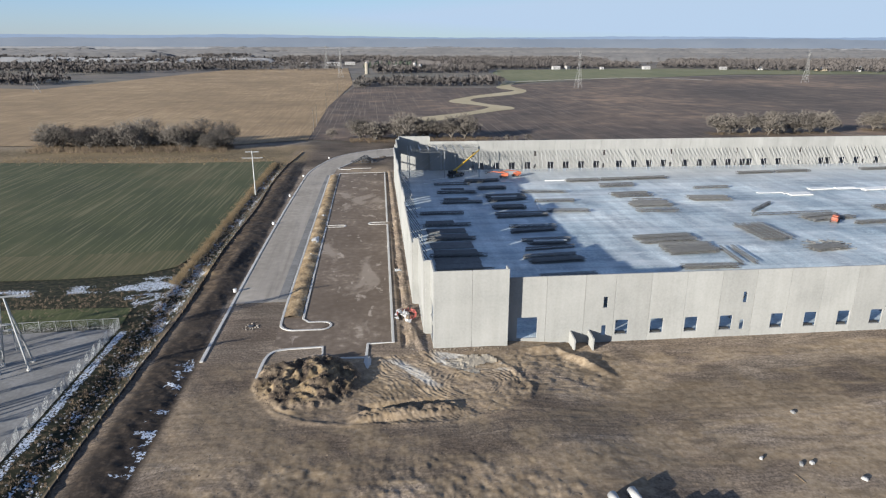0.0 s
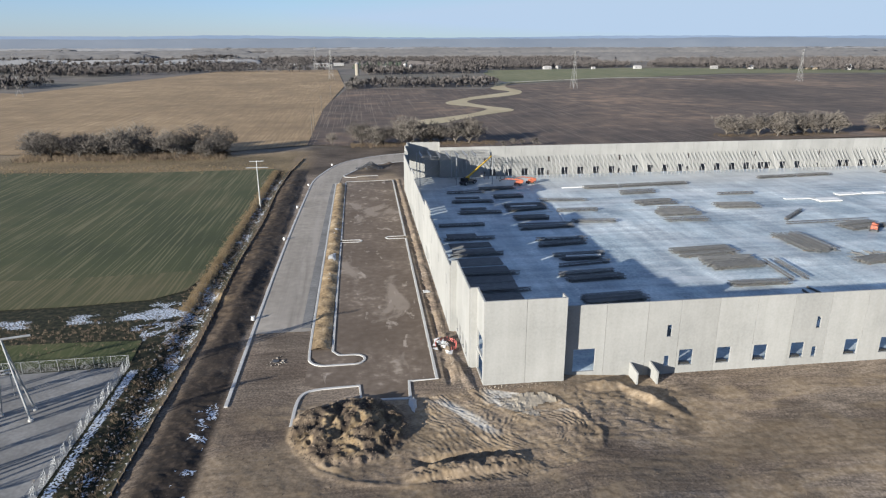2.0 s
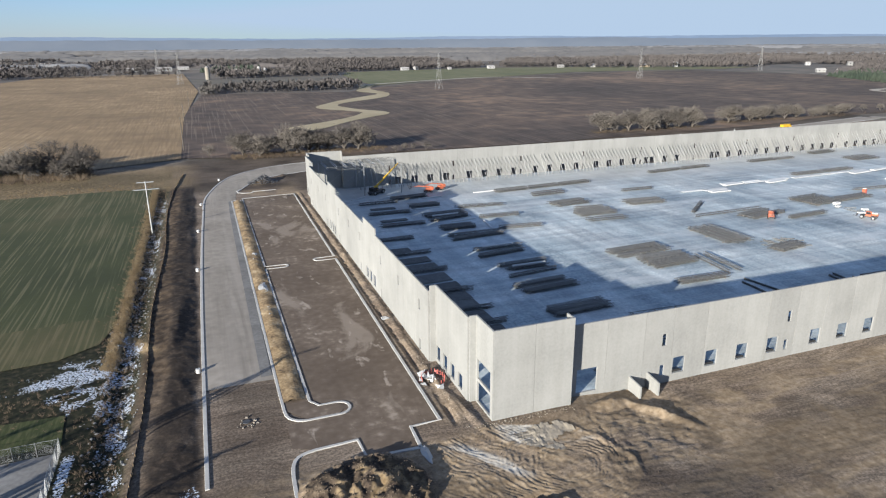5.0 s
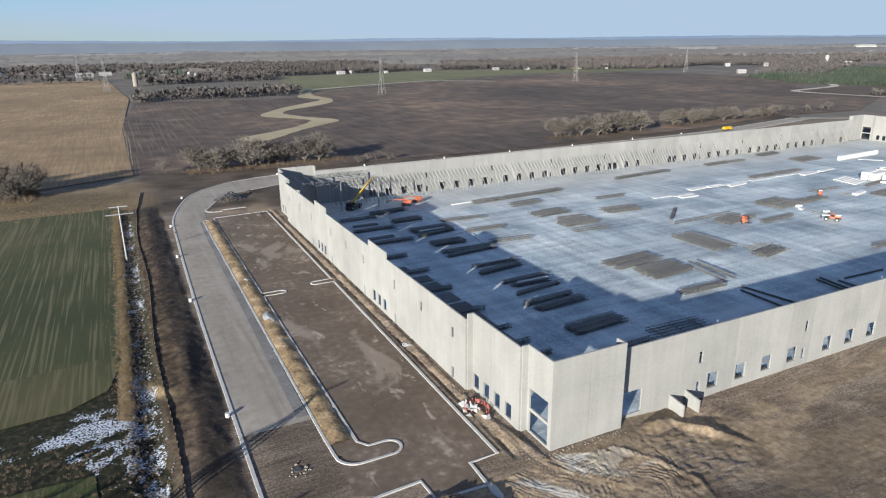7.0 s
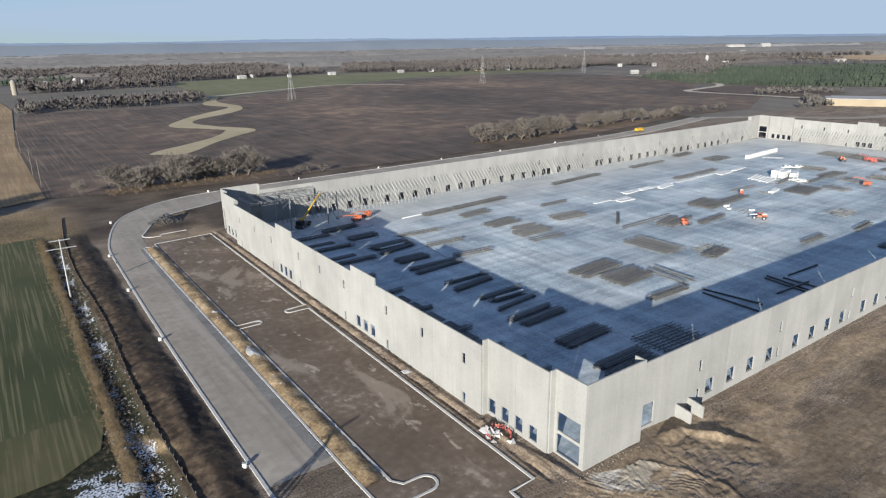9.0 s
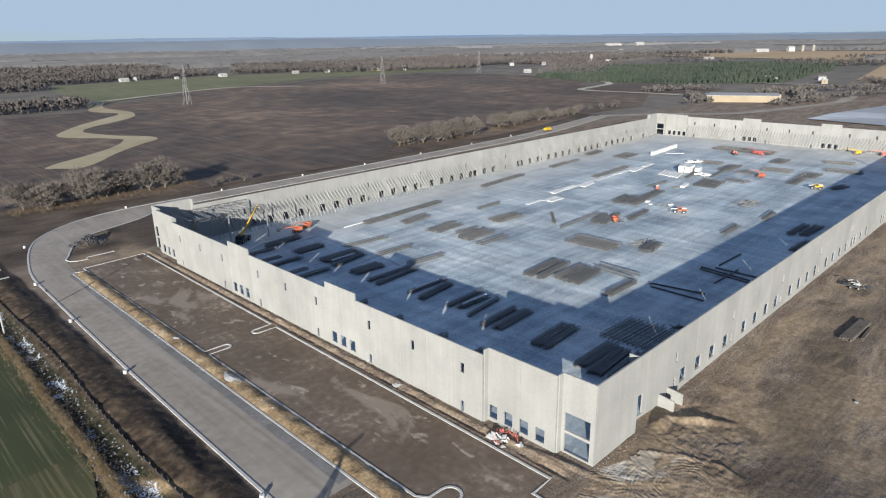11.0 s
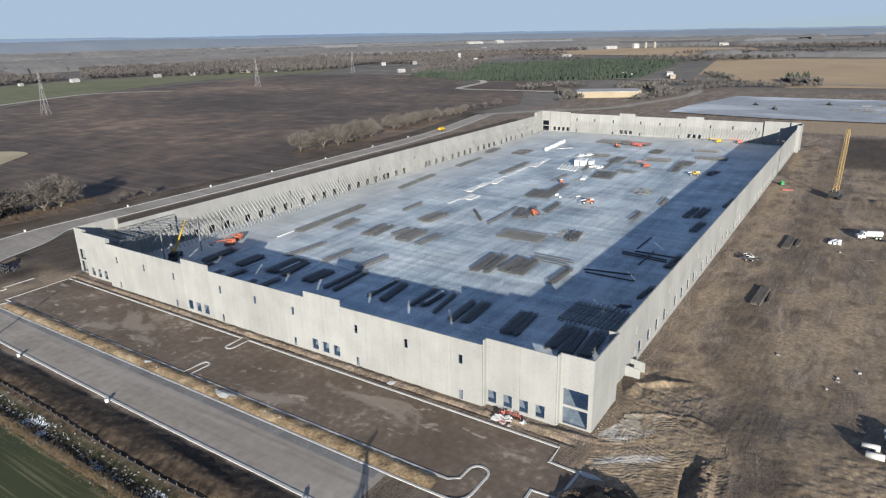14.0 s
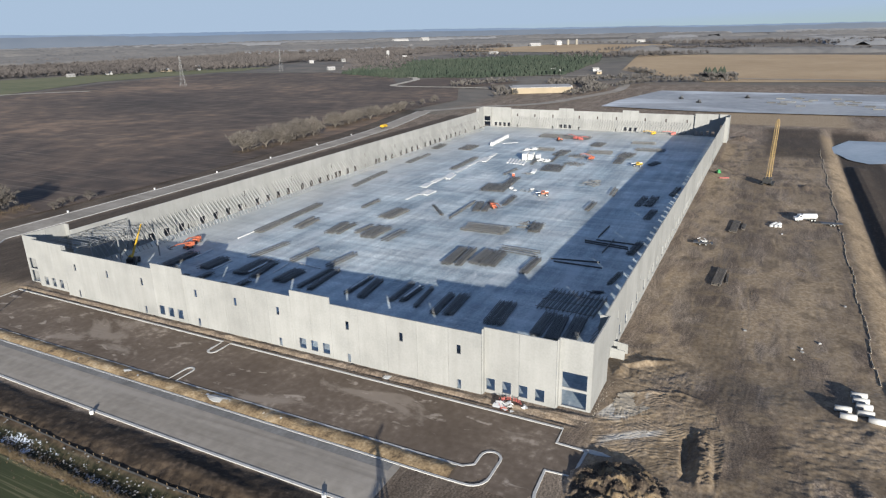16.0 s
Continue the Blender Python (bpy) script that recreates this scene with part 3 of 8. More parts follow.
gv = np.stack([XX.ravel(), YY.ravel(), ZZ.ravel()], 1)
ii = (np.arange(ny - 1)[:, None] * nx + np.arange(nx - 1)[None, :]).ravel()
gf = np.stack([ii, ii + 1, ii + nx + 1, ii + nx], 1)
gme = bpy.data.meshes.new("ground")
gme.from_pydata(gv, [], gf)
gme.shade_smooth()


def attribute(name, arr):
    at = gme.attributes.new(name, "FLOAT", "POINT")
    at.data.foreach_set("value", np.clip(arr, 0, 1).astype(np.float32).ravel())


near = np.maximum(band(XX, -110, 420, 8) * band(YY, -140, 270, 10), band(XX, 380, 760, 30) * band(YY, -420, 250, 20))
ov_mask = inside(XX, YY, OVAL + [(0, -1), (-12, -3), (-31, -3)])
heap_r = np.hypot((XX + 22.5) / 9.0, (YY + 10.8) / 8.6)
wave = 3.0 * (fbm(XX, YY, 16, 75) - 0.5) + 1.4 * (fbm(XX, YY, 4, 74) - 0.5)


def track(line, half, soft):
    """A worn way along a line in the plan, fading at its sides."""
    d_ = np.full(XX.shape, 99.0)
    for (x0, y0), (x1, y1) in zip(line[:-1], line[1:]):
        t_ = np.clip(((XX - x0) * (x1 - x0) + (YY - y0) * (y1 - y0)) / ((x1 - x0) ** 2 + (y1 - y0) ** 2), 0, 1)
        d_ = np.minimum(d_, np.hypot(XX - x0 - t_ * (x1 - x0), YY - y0 - t_ * (y1 - y0)))
    return 1 - sstep(half - soft, half + soft, d_ + 3.5 * (fbm(XX * 0.4, YY, 8, 64) - 0.5))


HAUL = track([(-34, 24), (-37, -8), (-33, -24), (-20, -30), (1, -30), (21, -26), (47, -20), (85, -15), (118, -21), (200, -21), (340, -20)], 5.5, 2.5)
# bank strips: dark soil, with the lee slope's shade put into its colour
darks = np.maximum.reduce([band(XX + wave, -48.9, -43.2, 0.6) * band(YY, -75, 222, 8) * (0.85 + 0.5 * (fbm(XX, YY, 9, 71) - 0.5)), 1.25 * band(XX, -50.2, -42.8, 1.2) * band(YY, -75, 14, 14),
                           0.85 * (1 - sstep(0.85, 1.05, heap_r)) * (0.45 + 1.2 * fbm(XX, YY, 1.6, 76)), 0.8 * band(XX, -13, 0, 1) * band(YY - 0.10 * XX, -22.6, -17.0, 0.6) * fbm(XX, YY, 1.5, 77),
                           band(YY, -85, -63, 2) * band(XX, 90, 420, 10) * 0.9,
                           0.8 * band(YY, -58, -22, 6) * band(XX, 310, 420, 10),
                           0.75 * band(YY, 182, 234, 3) * band(XX, -5, 420, 8), 0.7 * (1 - sstep(2, 7, np.hypot(XX + 13, YY - 207))), band(XX, -58, 10, 3) * band(YY, 190, 264, 8) * (0.25 + 0.9 * fbm(XX, YY, 11, 78)), 0.75 * band(XX, -50, 440, 5) * band(YY - 0.09 * np.maximum(0, XX - 250), 251, 285, 3) * (0.4 + 0.9 * fbm(XX, YY, 12, 79)),
                           HAUL * (0.26 + 0.25 * fbm(XX, YY, 7, 69)), 0.42 * band(XX, -24, 8, 3) * band(YY, -36, -25.5, 1.5) * (0.5 + fbm(XX, YY, 5, 67)), 0.5 * band(XX, -40, 3, 3) * band(YY, -64, -34, 3) * sstep(0.34, 0.60, fbm(XX * 0.7, YY, 7, 66)), 0.25 * sstep(0.46, 0.72, fbm(XX * 0.6, YY, 22, 73)) * band(YY, -110, -16, 5) * band(XX, -42, 340, 6)])
pale = np.maximum.reduce([sstep(0.46, 0.72, fbm(XX * 0.30, YY * 1.4 + 12 * fbm(XX, YY, 60, 82), 12, 81)) * band(YY, -56, 2, 2) * band(XX, 12, 350, 5) * 0.8,
                          ov_mask * (0.35 + 0.45 * sstep(0.40, 0.66, fbm(XX, YY, 5, 83))) * sstep(0.9, 1.15, heap_r),
                          band(YY, -63, -54.5, 1.2) * band(XX, 25, 400, 8) * 0.85,
                          band(XX, -43, -25, 2) * band(YY, -34, -6, 4) * 0.5 * sstep(0.34, 0.6, fbm(XX, YY, 9, 80)), 0.55 * band(XX - 0.15 * YY, 2, 20, 1.5) * band(YY + 2 * fbm(XX, YY, 5, 58), -54, -36.5, 0.8) * (0.5 + 0.8 * fbm(XX, YY, 3, 59)), 0.8 * band(XX, -22, -14, 2) * band(YY, -42, -33, 1.5) * sstep(0.4, 0.6, fbm(XX, YY, 4, 60)), 0.9 * band(XX, 434, 500, 3) * band(YY, -78, 16, 4), 0.7 * (1 - sstep(5, 12, np.hypot((XX - 27) * 1.0 + (YY + 6) * 0.75, (YY + 6) * 0.5))),
                          band(XX, -8, -2.9, 0.6) * band(YY, 2, 180, 2) * 0.25 * sstep(0.42, 0.62, fbm(XX, YY, 4, 87))])
scrape = (1 - np.abs(2 * fbm(XX * 0.16 + 6 * fbm(XX, YY, 40, 85), YY, 5, 84, 3) - 1)) ** 10 * band(YY, -62, -3, 3) * band(XX, -38, 350, 5)
yard_ = band(YY, -62, -2, 3) * band(XX, -38, 350, 5)
pale = np.maximum.reduce([pale, 0.8 * scrape, 0.7 * sstep(0.52, 0.68, fbm(XX, YY, 6, 86)) * yard_])
darks = np.maximum(darks, 0.45 * sstep(0.55, 0.70, fbm(XX * 0.7, YY, 5, 88)) * yard_)
pale = np.maximum(pale, 0.6 * band(XX, -27, -3, 2) * band(YY + 0.4 * XX, 172, 202, 2) * sstep(0.35, 0.6, fbm(XX, YY, 7, 89)))
white = ov_mask * np.maximum(sstep(0.42, 0.56, fbm(XX * 0.5, YY * 1.6, 2.6, 91)) * band(YY + 0.25 * XX, -6.5, -1.2, 0.8) * band(XX, 0, 12, 1.5),
                             sstep(0.40, 0.6, fbm(XX * 1.2 + YY, XX * 0.12 - YY * 0.1, 1.2, 92)) * band(0.80 * XX + 0.60 * YY, -10.2, -7.6, 0.7) * band(YY, -13.5, -4, 2))
bank = band(XX + 0.5 * wave, -53.4, -45.5, 0.5) * band(YY, -75, 226, 8)
bank = bank * (0.45 + 0.55 * sstep(5, 45, YY))
grass = band(XX, -600, -53.0, 0.8) * band(YY, -600, 250, 10)
straw = np.maximum.reduce([0.65 * (1 - sstep(0.7, 1.0, heap_r)) * sstep(0.42, 0.6, fbm(XX * 1.6, YY * 0.7, 2.4, 96)), band(XX, -59.8, -57.4, 0.4) * band(YY, 40, 205, 4) * (0.8 + 0.6 * fbm(XX, YY, 3, 97)), 0.55 * band(YY, 205, 262, 5) * band(XX, -600, -45, 6) * (0.4 + 1.2 * fbm(XX, YY, 14, 98))])
snow = np.maximum(0.50 * sstep(0.38, 0.60, fbm(XX, YY * 0.7, 1.6, 101)) * band(XX, -58.2, -53.2, 0.7) * band(YY, -70, 190, 10) * (0.55 + 0.6 * sstep(0.36, 0.60, fbm(XX, YY, 16, 103))),
                  0.65 * (0.3 + 0.7 * sstep(0.40, 0.60, fbm(XX * 0.6, YY, 3.2, 105))) * band(YY - 0.08 * (XX + 60), 37.0, 43.0, 1.2) * band(XX, -260, -54, 3))
snow = np.maximum(snow, 0.66 * (0.5 + fbm(XX, YY, 4, 108)) * band(XX, -62.0, -60.2, 0.4) * band(YY, -70, 14, 1))
snow = np.maximum(snow, 0.62 * sstep(0.52, 0.62, fbm(XX, YY, 2.0, 107)) * band(XX, -46.5, -43, 0.6) * band(YY, -36, 0, 3) * sstep(0.34, 0.5, fbm(XX, YY, 10, 109)))
snow = np.maximum(snow, 0.60 * sstep(0.42, 0.58, fbm(XX, YY * 0.8, 1.5, 110)) * band(XX, -68, -53.6, 2) * band(YY, 22, 47, 3))
straw = np.maximum(straw, 0.8 * band(XX - 0.5 * np.maximum(0, 60 - YY), -60.4, -57.8, 0.5) * band(YY, 45, 62, 3) * (0.6 + 0.8 * fbm(XX, YY, 2.5, 111)))
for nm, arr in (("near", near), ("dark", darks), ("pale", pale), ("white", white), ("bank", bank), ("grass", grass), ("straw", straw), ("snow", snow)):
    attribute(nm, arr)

mg = bpy.data.materials.new("earth")
mg.use_nodes = True
nt = mg.node_tree
pb = nt.nodes["Principled BSDF"]
pb.inputs["Roughness"].default_value = 0.95
pb.inputs["Specular IOR Level"].default_value = 0.2
gpos = nt.nodes.new("ShaderNodeNewGeometry").outputs["Position"]


def g_noise(scale, detail=6, stretch=None):
    n = nt.nodes.new("ShaderNodeTexNoise")
    n.inputs["Scale"].default_value, n.inputs["Detail"].default_value = scale, detail
    src = gpos
    if stretch:
        mp = nt.nodes.new("ShaderNodeMapping")
        mp.inputs["Scale"].default_value = stretch
        nt.links.new(gpos, mp.inputs["Vector"])
        src = mp.outputs[0]
    nt.links.new(src, n.inputs["Vector"])
    return n.outputs["Fac"]


def g_ramp(fac, colours, lo=0.35, hi=0.65):
    r = nt.nodes.new("ShaderNodeValToRGB")
    el = r.color_ramp.elements
    while len(el) < len(colours):
        el.new(0.5)
    for i, c in enumerate(colours):
        el[i].position = lo + (hi - lo) * i / (len(colours) - 1)
        el[i].color = (*[0.74 * v for v in c], 1)
    nt.links.new(fac, r.inputs[0])
    return r.outputs[0]


def g_mix(fac, a, b_):
    m = nt.nodes.new("ShaderNodeMix")
    m.data_type = "RGBA"
    nt.links.new(fac, m.inputs[0])
    nt.links.new(a, m.inputs[6])
    nt.links.new(b_, m.inputs[7])
    return m.outputs[2]


def g_attr(name, ragged=0.5, scale=1.2, sharp=None):
    """A zone's mask with a ragged, grainy edge."""
    a = nt.nodes.new("ShaderNodeAttribute")
    a.attribute_name = name
    n = g_noise(scale, 5)
    m1 = nt.nodes.new("ShaderNodeMath")
    m1.operation = "MULTIPLY_ADD"
    m1.inputs[1].default_value, m1.inputs[2].default_value = ragged * 2, -ragged
    nt.links.new(n, m1.inputs[0])
    m2 = nt.nodes.new("ShaderNodeMath")
    m2.operation = "MULTIPLY"
    m2.use_clamp = True
    add = nt.nodes.new("ShaderNodeMath")
    add.operation = "ADD"
    add.inputs[1].default_value = 1.0
    nt.links.new(m1.outputs[0], add.inputs[0])
    nt.links.new(a.outputs["Fac"], m2.inputs[0])
    nt.links.new(add.outputs[0], m2.inputs[1])
    if sharp:
        mr = nt.nodes.new("ShaderNodeMapRange")
        mr.inputs[1].default_value, mr.inputs[2].default_value = sharp
        nt.links.new(m2.outputs[0], mr.inputs[0])
        return mr.outputs[0]
    return m2.outputs[0]


# far farmland: a patchwork of stubble, soil and grass
vor = nt.nodes.new("ShaderNodeTexVoronoi")
vor.distance = "CHEBYCHEV"
vor.inputs["Scale"].default_value = 0.0032
vmap = nt.nodes.new("ShaderNodeMapping")
vmap.inputs["Scale"].default_value = (0.8, 1.5, 0)
nt.links.new(gpos, vmap.inputs["Vector"])
nt.links.new(vmap.outputs[0], vor.inputs["Vector"])
sep = nt.nodes.new("ShaderNodeSeparateColor")
nt.links.new(vor.outputs["Color"], sep.inputs[0])
far_c = g_ramp(sep.outputs[0], [(0.187, 0.169, 0.148), (0.144, 0.130, 0.121), (0.158, 0.155, 0.126), (0.245, 0.209, 0.166), (0.144, 0.139, 0.135), (0.194, 0.178, 0.155)], 0.1, 0.9)
brown = g_ramp(g_noise(0.03, 8), [(0.101, 0.088, 0.076), (0.166, 0.143, 0.117), (0.238, 0.198, 0.155)])
most = nt.nodes.new("ShaderNodeValue")
most.outputs[0].default_value = 0.5
far_c = g_mix(most.outputs[0], far_c, brown)
def g_warped(scale, stretch, warp, detail=8):
    """Noise drawn out along the way of driving and swirled a little."""
    w1 = nt.nodes.new("ShaderNodeTexNoise")
    w1.inputs["Scale"].default_value, w1.inputs["Detail"].default_value = 0.05, 2
    nt.links.new(gpos, w1.inputs["Vector"])
    mul = nt.nodes.new("ShaderNodeVectorMath")
    mul.operation = "MULTIPLY_ADD"
    mul.inputs[1].default_value = (warp, warp, 0)
    nt.links.new(w1.outputs["Color"], mul.inputs[0])
    nt.links.new(gpos, mul.inputs[2])
    mp = nt.nodes.new("ShaderNodeMapping")
    mp.inputs["Scale"].default_value = stretch
    nt.links.new(mul.outputs[0], mp.inputs["Vector"])
    n = nt.nodes.new("ShaderNodeTexNoise")
    n.inputs["Scale"].default_value, n.inputs["Detail"].default_value, n.inputs["Roughness"].default_value = scale, detail, 0.62
    nt.links.new(mp.outputs[0], n.inputs["Vector"])
    return n.outputs["Fac"]


def value(v):
    n = nt.nodes.new("ShaderNodeValue")
    n.outputs[0].default_value = v
    return n.outputs[0]


def g_times(a, fac, dark_, light_, lo, hi):
    """Darkens and lightens a colour by a noise."""
    r = nt.nodes.new("ShaderNodeMapRange")
    r.inputs[1].default_value, r.inputs[2].default_value, r.inputs[3].default_value, r.inputs[4].default_value = lo, hi, dark_, light_
    nt.links.new(fac, r.inputs[0])
    m = nt.nodes.new("ShaderNodeVectorMath")
    m.operation = "SCALE"
    nt.links.new(a, m.inputs[0])
    nt.links.new(r.outputs[0], m.inputs["Scale"])
    return m.outputs[0]


dirt = g_ramp(g_warped(0.10, (0.45, 1, 1), 10), [(0.178, 0.136, 0.102), (0.212, 0.166, 0.126), (0.25, 0.20, 0.153)], 0.40, 0.60)
dirt = g_times(dirt, g_warped(0.5, (0.07, 1, 1), 16), 0.80, 1.24, 0.36, 0.66)
dirt = g_times(dirt, g_warped(2.2, (0.05, 1, 1), 9, 6), 0.76, 1.26, 0.36, 0.64)
dirt = g_times(dirt, g_warped(0.22, (0.5, 1, 1), 6), 0.92, 1.12, 0.42, 0.64)
dirt = g_times(dirt, g_noise(2.6, 9), 0.62, 1.38, 0.36, 0.64)
dirt = g_times(dirt, g_noise(9.0, 4), 0.80, 1.20, 0.36, 0.64)
col = g_mix(g_attr("near", 0.0), far_c, dirt)
col = g_mix(g_attr("pale", 0.5, 0.9), col, g_ramp(g_noise(1.1), [(0.26, 0.19, 0.115), (0.36, 0.272, 0.172), (0.46, 0.36, 0.245)]))
col = g_mix(g_attr("bank", 0.35, 0.7), col, g_ramp(g_noise(0.55, 8), [(0.034, 0.024, 0.016), (0.072, 0.051, 0.033), (0.135, 0.097, 0.063)]))
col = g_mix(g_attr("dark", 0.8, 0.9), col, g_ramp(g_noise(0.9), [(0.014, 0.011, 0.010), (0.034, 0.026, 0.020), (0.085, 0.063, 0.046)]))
col = g_mix(g_attr("white", 0.4, 1.5), col, g_ramp(g_noise(1.7), [(0.42, 0.39, 0.34), (0.58, 0.55, 0.50)]))
col = g_mix(g_attr("grass", 0.15, 0.8), col, g_ramp(g_noise(0.9), [(0.008, 0.010, 0.005), (0.019, 0.021, 0.009), (0.050, 0.044, 0.024)]))
col = g_mix(g_attr("straw", 0.5, 1.4), col, g_ramp(g_noise(1.3), [(0.20, 0.14, 0.075), (0.33, 0.24, 0.135), (0.42, 0.32, 0.19)]))
col = g_mix(g_attr("snow", 2.3, 2.6, (0.50, 0.62)), col, g_ramp(g_noise(1.3), [(0.44, 0.50, 0.60), (0.70, 0.75, 0.82)]))
nt.links.new(col, pb.inputs["Base Color"])
gb = nt.nodes.new("ShaderNodeBump")
gb.inputs["Strength"].default_value, gb.inputs["Distance"].default_value = 0.8, 0.07
nt.links.new(g_noise(1.3, 10), gb.inputs["Height"])
nt.links.new(gb.outputs[0], pb.inputs["Normal"])
gme.materials.append(mg)
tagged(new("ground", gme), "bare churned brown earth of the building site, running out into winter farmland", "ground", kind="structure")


def drape(name, poly, mat, off, step, label, category):
    """A flat patch of land laid over the ground: cut into cells and lifted to the ground's height."""
    bm = bmesh.new()
    bm.faces.new([bm.verts.new((x, y, 0)) for x, y in poly])
    for ax in (0, 1):
        vals = [p[ax] for p in poly]
        c = min(vals) + step
        while c < max(vals) - 0.01:
            co, no = ((c, 0, 0), (1, 0, 0)) if ax == 0 else ((0, c, 0), (0, 1, 0))
            bmesh.ops.bisect_plane(bm, geom=bm.verts[:] + bm.edges[:] + bm.faces[:], plane_co=co, plane_no=no)
            c += step
    pts = np.array([v.co[:2] for v in bm.verts])
    for v, z in zip(bm.verts, far_rise(pts[:, 0], pts[:, 1])):
        v.co.z = z + off
    bmesh.ops.recalc_face_normals(bm, faces=bm.faces)
    if sum(f.normal.z for f in bm.faces) < 0:
        bmesh.ops.reverse_faces(bm, faces=bm.faces)
    me = bpy.data.meshes.new(name)
    bm.to_mesh(me)
    bm.free()
    me.materials.append(mat)
    return tagged(new(name, me), label, category, kind="structure")


drape("field_green", [(-59.6, 62), (-58.8, 210), (-113, 207), (-190, 212), (-330, 205), (-420, 60), (-300, 40), (-140, 45), (-85, 46), (-68, 48), (-61.5, 53)], M_GREENF, 0.10, 60, "low green winter wheat in long drilled rows", "field")
drape("field_headland", [(-59.7, 62), (-59.6, 68), (-75, 66), (-140, 64), (-240, 62), (-330, 56), (-300, 40), (-140, 45), (-85, 46), (-68, 48), (-61.6, 53)], M_HEADLAND, 0.14, 60, "sparse browner wheat turned across the end of the rows", "field")
drape("field_verge", [(-62.6, 17.0), (-63.5, 26), (-85, 27), (-150, 25), (-150, 14.6)], M_VERGE, 0.10, 20, "mown green grass strip behind the substation fence", "grass strip")
drape("field_stubble", [(-50, 280), (-51, 476), (-38, 763), (-60, 1190), (-263, 1166), (-381, 669), (-430, 685), (-620, 560), (-420, 300), (-211, 262), (-90, 262)], M_STUB, 0.35, 90, "harvested brown corn stubble field", "field")
drape("field_ploughed", [(-53, 282), (-54, 476), (-34, 715), (128, 687), (164, 738), (331, 849), (403, 852), (560, 900), (785, 880), (850, 687), (764, 502), (661, 432), (661, 342), (526, 280), (430, 290), (330, 272), (140, 258), (40, 262), (-20, 272)], M_PLOW, 0.30, 70, "dark ploughed soil field with fine furrows", "field")
drape("field_ploughed", [(667, 430), (765, 458), (752, 452), (790, 420), (752, 290), (690, 300), (664, 345)], M_PLOW2, 0.55, 60, "dark ploughed soil field beyond a pale lane", "field")
drape("field_pasture", [(140, 705), (180, 800), (190, 1020), (218, 1120), (500, 1150), (777, 1052), (960, 905), (850, 880), (785, 905), (581, 935), (403, 870), (331, 862), (172, 770)], M_PASTURE, 0.45, 80, "pale green winter pasture", "field")
drape("field_tan", [(785, 55), (980, 202), (1453, 265), (1421, -121), (1350, -400), (821, -160)], M_TAN, 0.5, 90, "pale tan harvested field", "field")
drape("field_tan", [(1540, 330), (1665, 933), (2159, 1079), (2074, 297), (1900, 250)], M_TAN, 0.8, 120, "pale tan harvested field far off", "field")
drape("field_tan", [(-2300, 2500), (-900, 2150), (-700, 2260), (-2100, 2750)], M_TAN, 1.0, 150, "pale tan harvested field far off", "field")

# dry grass waterway that winds through the ploughed field
SNAKE = smooth_line([(22, 372, 0), (45, 395, 0), (88, 440, 0), (100, 462, 0), (84, 492, 0), (72, 522, 0), (90, 560, 0), (140, 612, 0), (158, 648, 0), (150, 690, 0), (158, 735, 0), (178, 800, 0)], 6)
left, right = [], []
for i, p in enumerate(SNAKE):
    a, b_ = Vector(SNAKE[max(0, i - 1)]), Vector(SNAKE[min(len(SNAKE) - 1, i + 1)])
    d = (b_ - a).normalized()
    w = 9.5 + 2.5 * math.sin(i * 0.5)
    left.append((p[0] - d.y * w, p[1] + d.x * w))
    right.append((p[0] + d.y * w, p[1] - d.x * w))
g = Geo()
vs = [(x, y, float(far_rise(x, y)) + 0.45) for pair in zip(left, right) for x, y in pair]
g.add(vs, [(2 * i, 2 * i + 1, 2 * i + 3, 2 * i + 2) for i in range(len(left) - 1)])
structure("waterway", fix_normals(g.mesh("waterway", M_HAY)), M_HAY, "winding waterway of dry tan grass through the ploughed field", "grass strip")


def lane(name, line, width, mat, off, label, category="lane"):
    g = Geo()
    vs = []
    for i, p in enumerate(line):
        a, b_ = Vector(line[max(0, i - 1)]), Vector(line[min(len(line) - 1, i + 1)])
        d = (b_ - a).normalized()
        for s in (1, -1):
            x, y = p[0] - d.y * width / 2 * s, p[1] + d.x * width / 2 * s
            vs.append((x, y, float(far_rise(x, y)) + off))
    g.add(vs, [(2 * i + 1, 2 * i + 3, 2 * i + 2, 2 * i) for i in range(len(line) - 1)])
    return structure(name, g, mat, label, category)


lane("lane_field", smooth_line([(172, 790), (331, 856), (403, 862), (470, 800)], 8), 9, M_PALE, 0.6, "pale dry lane along the pasture")
lane("lane_field", smooth_line([(652, 292), (655, 340), (650, 430), (700, 445), (765, 462), (850, 560)], 8), 10, M_PALE, 0.75, "pale gravel lane between the ploughed fields")
lane("road_far", smooth_line([(-700, 1540), (-539, 1488), (-250, 1330), (-30, 1330), (200, 1300)], 8), 12, M_ROAD, 0.9, "country road far off", "road")
lane("road_far", smooth_line([(850, 690), (870, 480), (862, 262), (840, 60), (832, -300)], 8), 12, M_ROAD, 0.9, "country road along the pine plantation", "road")

# ---- roads, lot and kerbs on the site ----
# perimeter road: along the lot, round the corner, along the back of the building
OUTER = [(-42.3, -1.5), (-42.3, 60), (-41.8, 110), (-40.8, 158)] + smooth_line([(-40.8, 158), (-39.2, 185), (-30.3, 219), (-15.9, 237), (1.8, 246), (22, 249)], 6)[1:] + [(80, 249), (140, 249.5), (262, 253), (330, 259), (433, 277)]
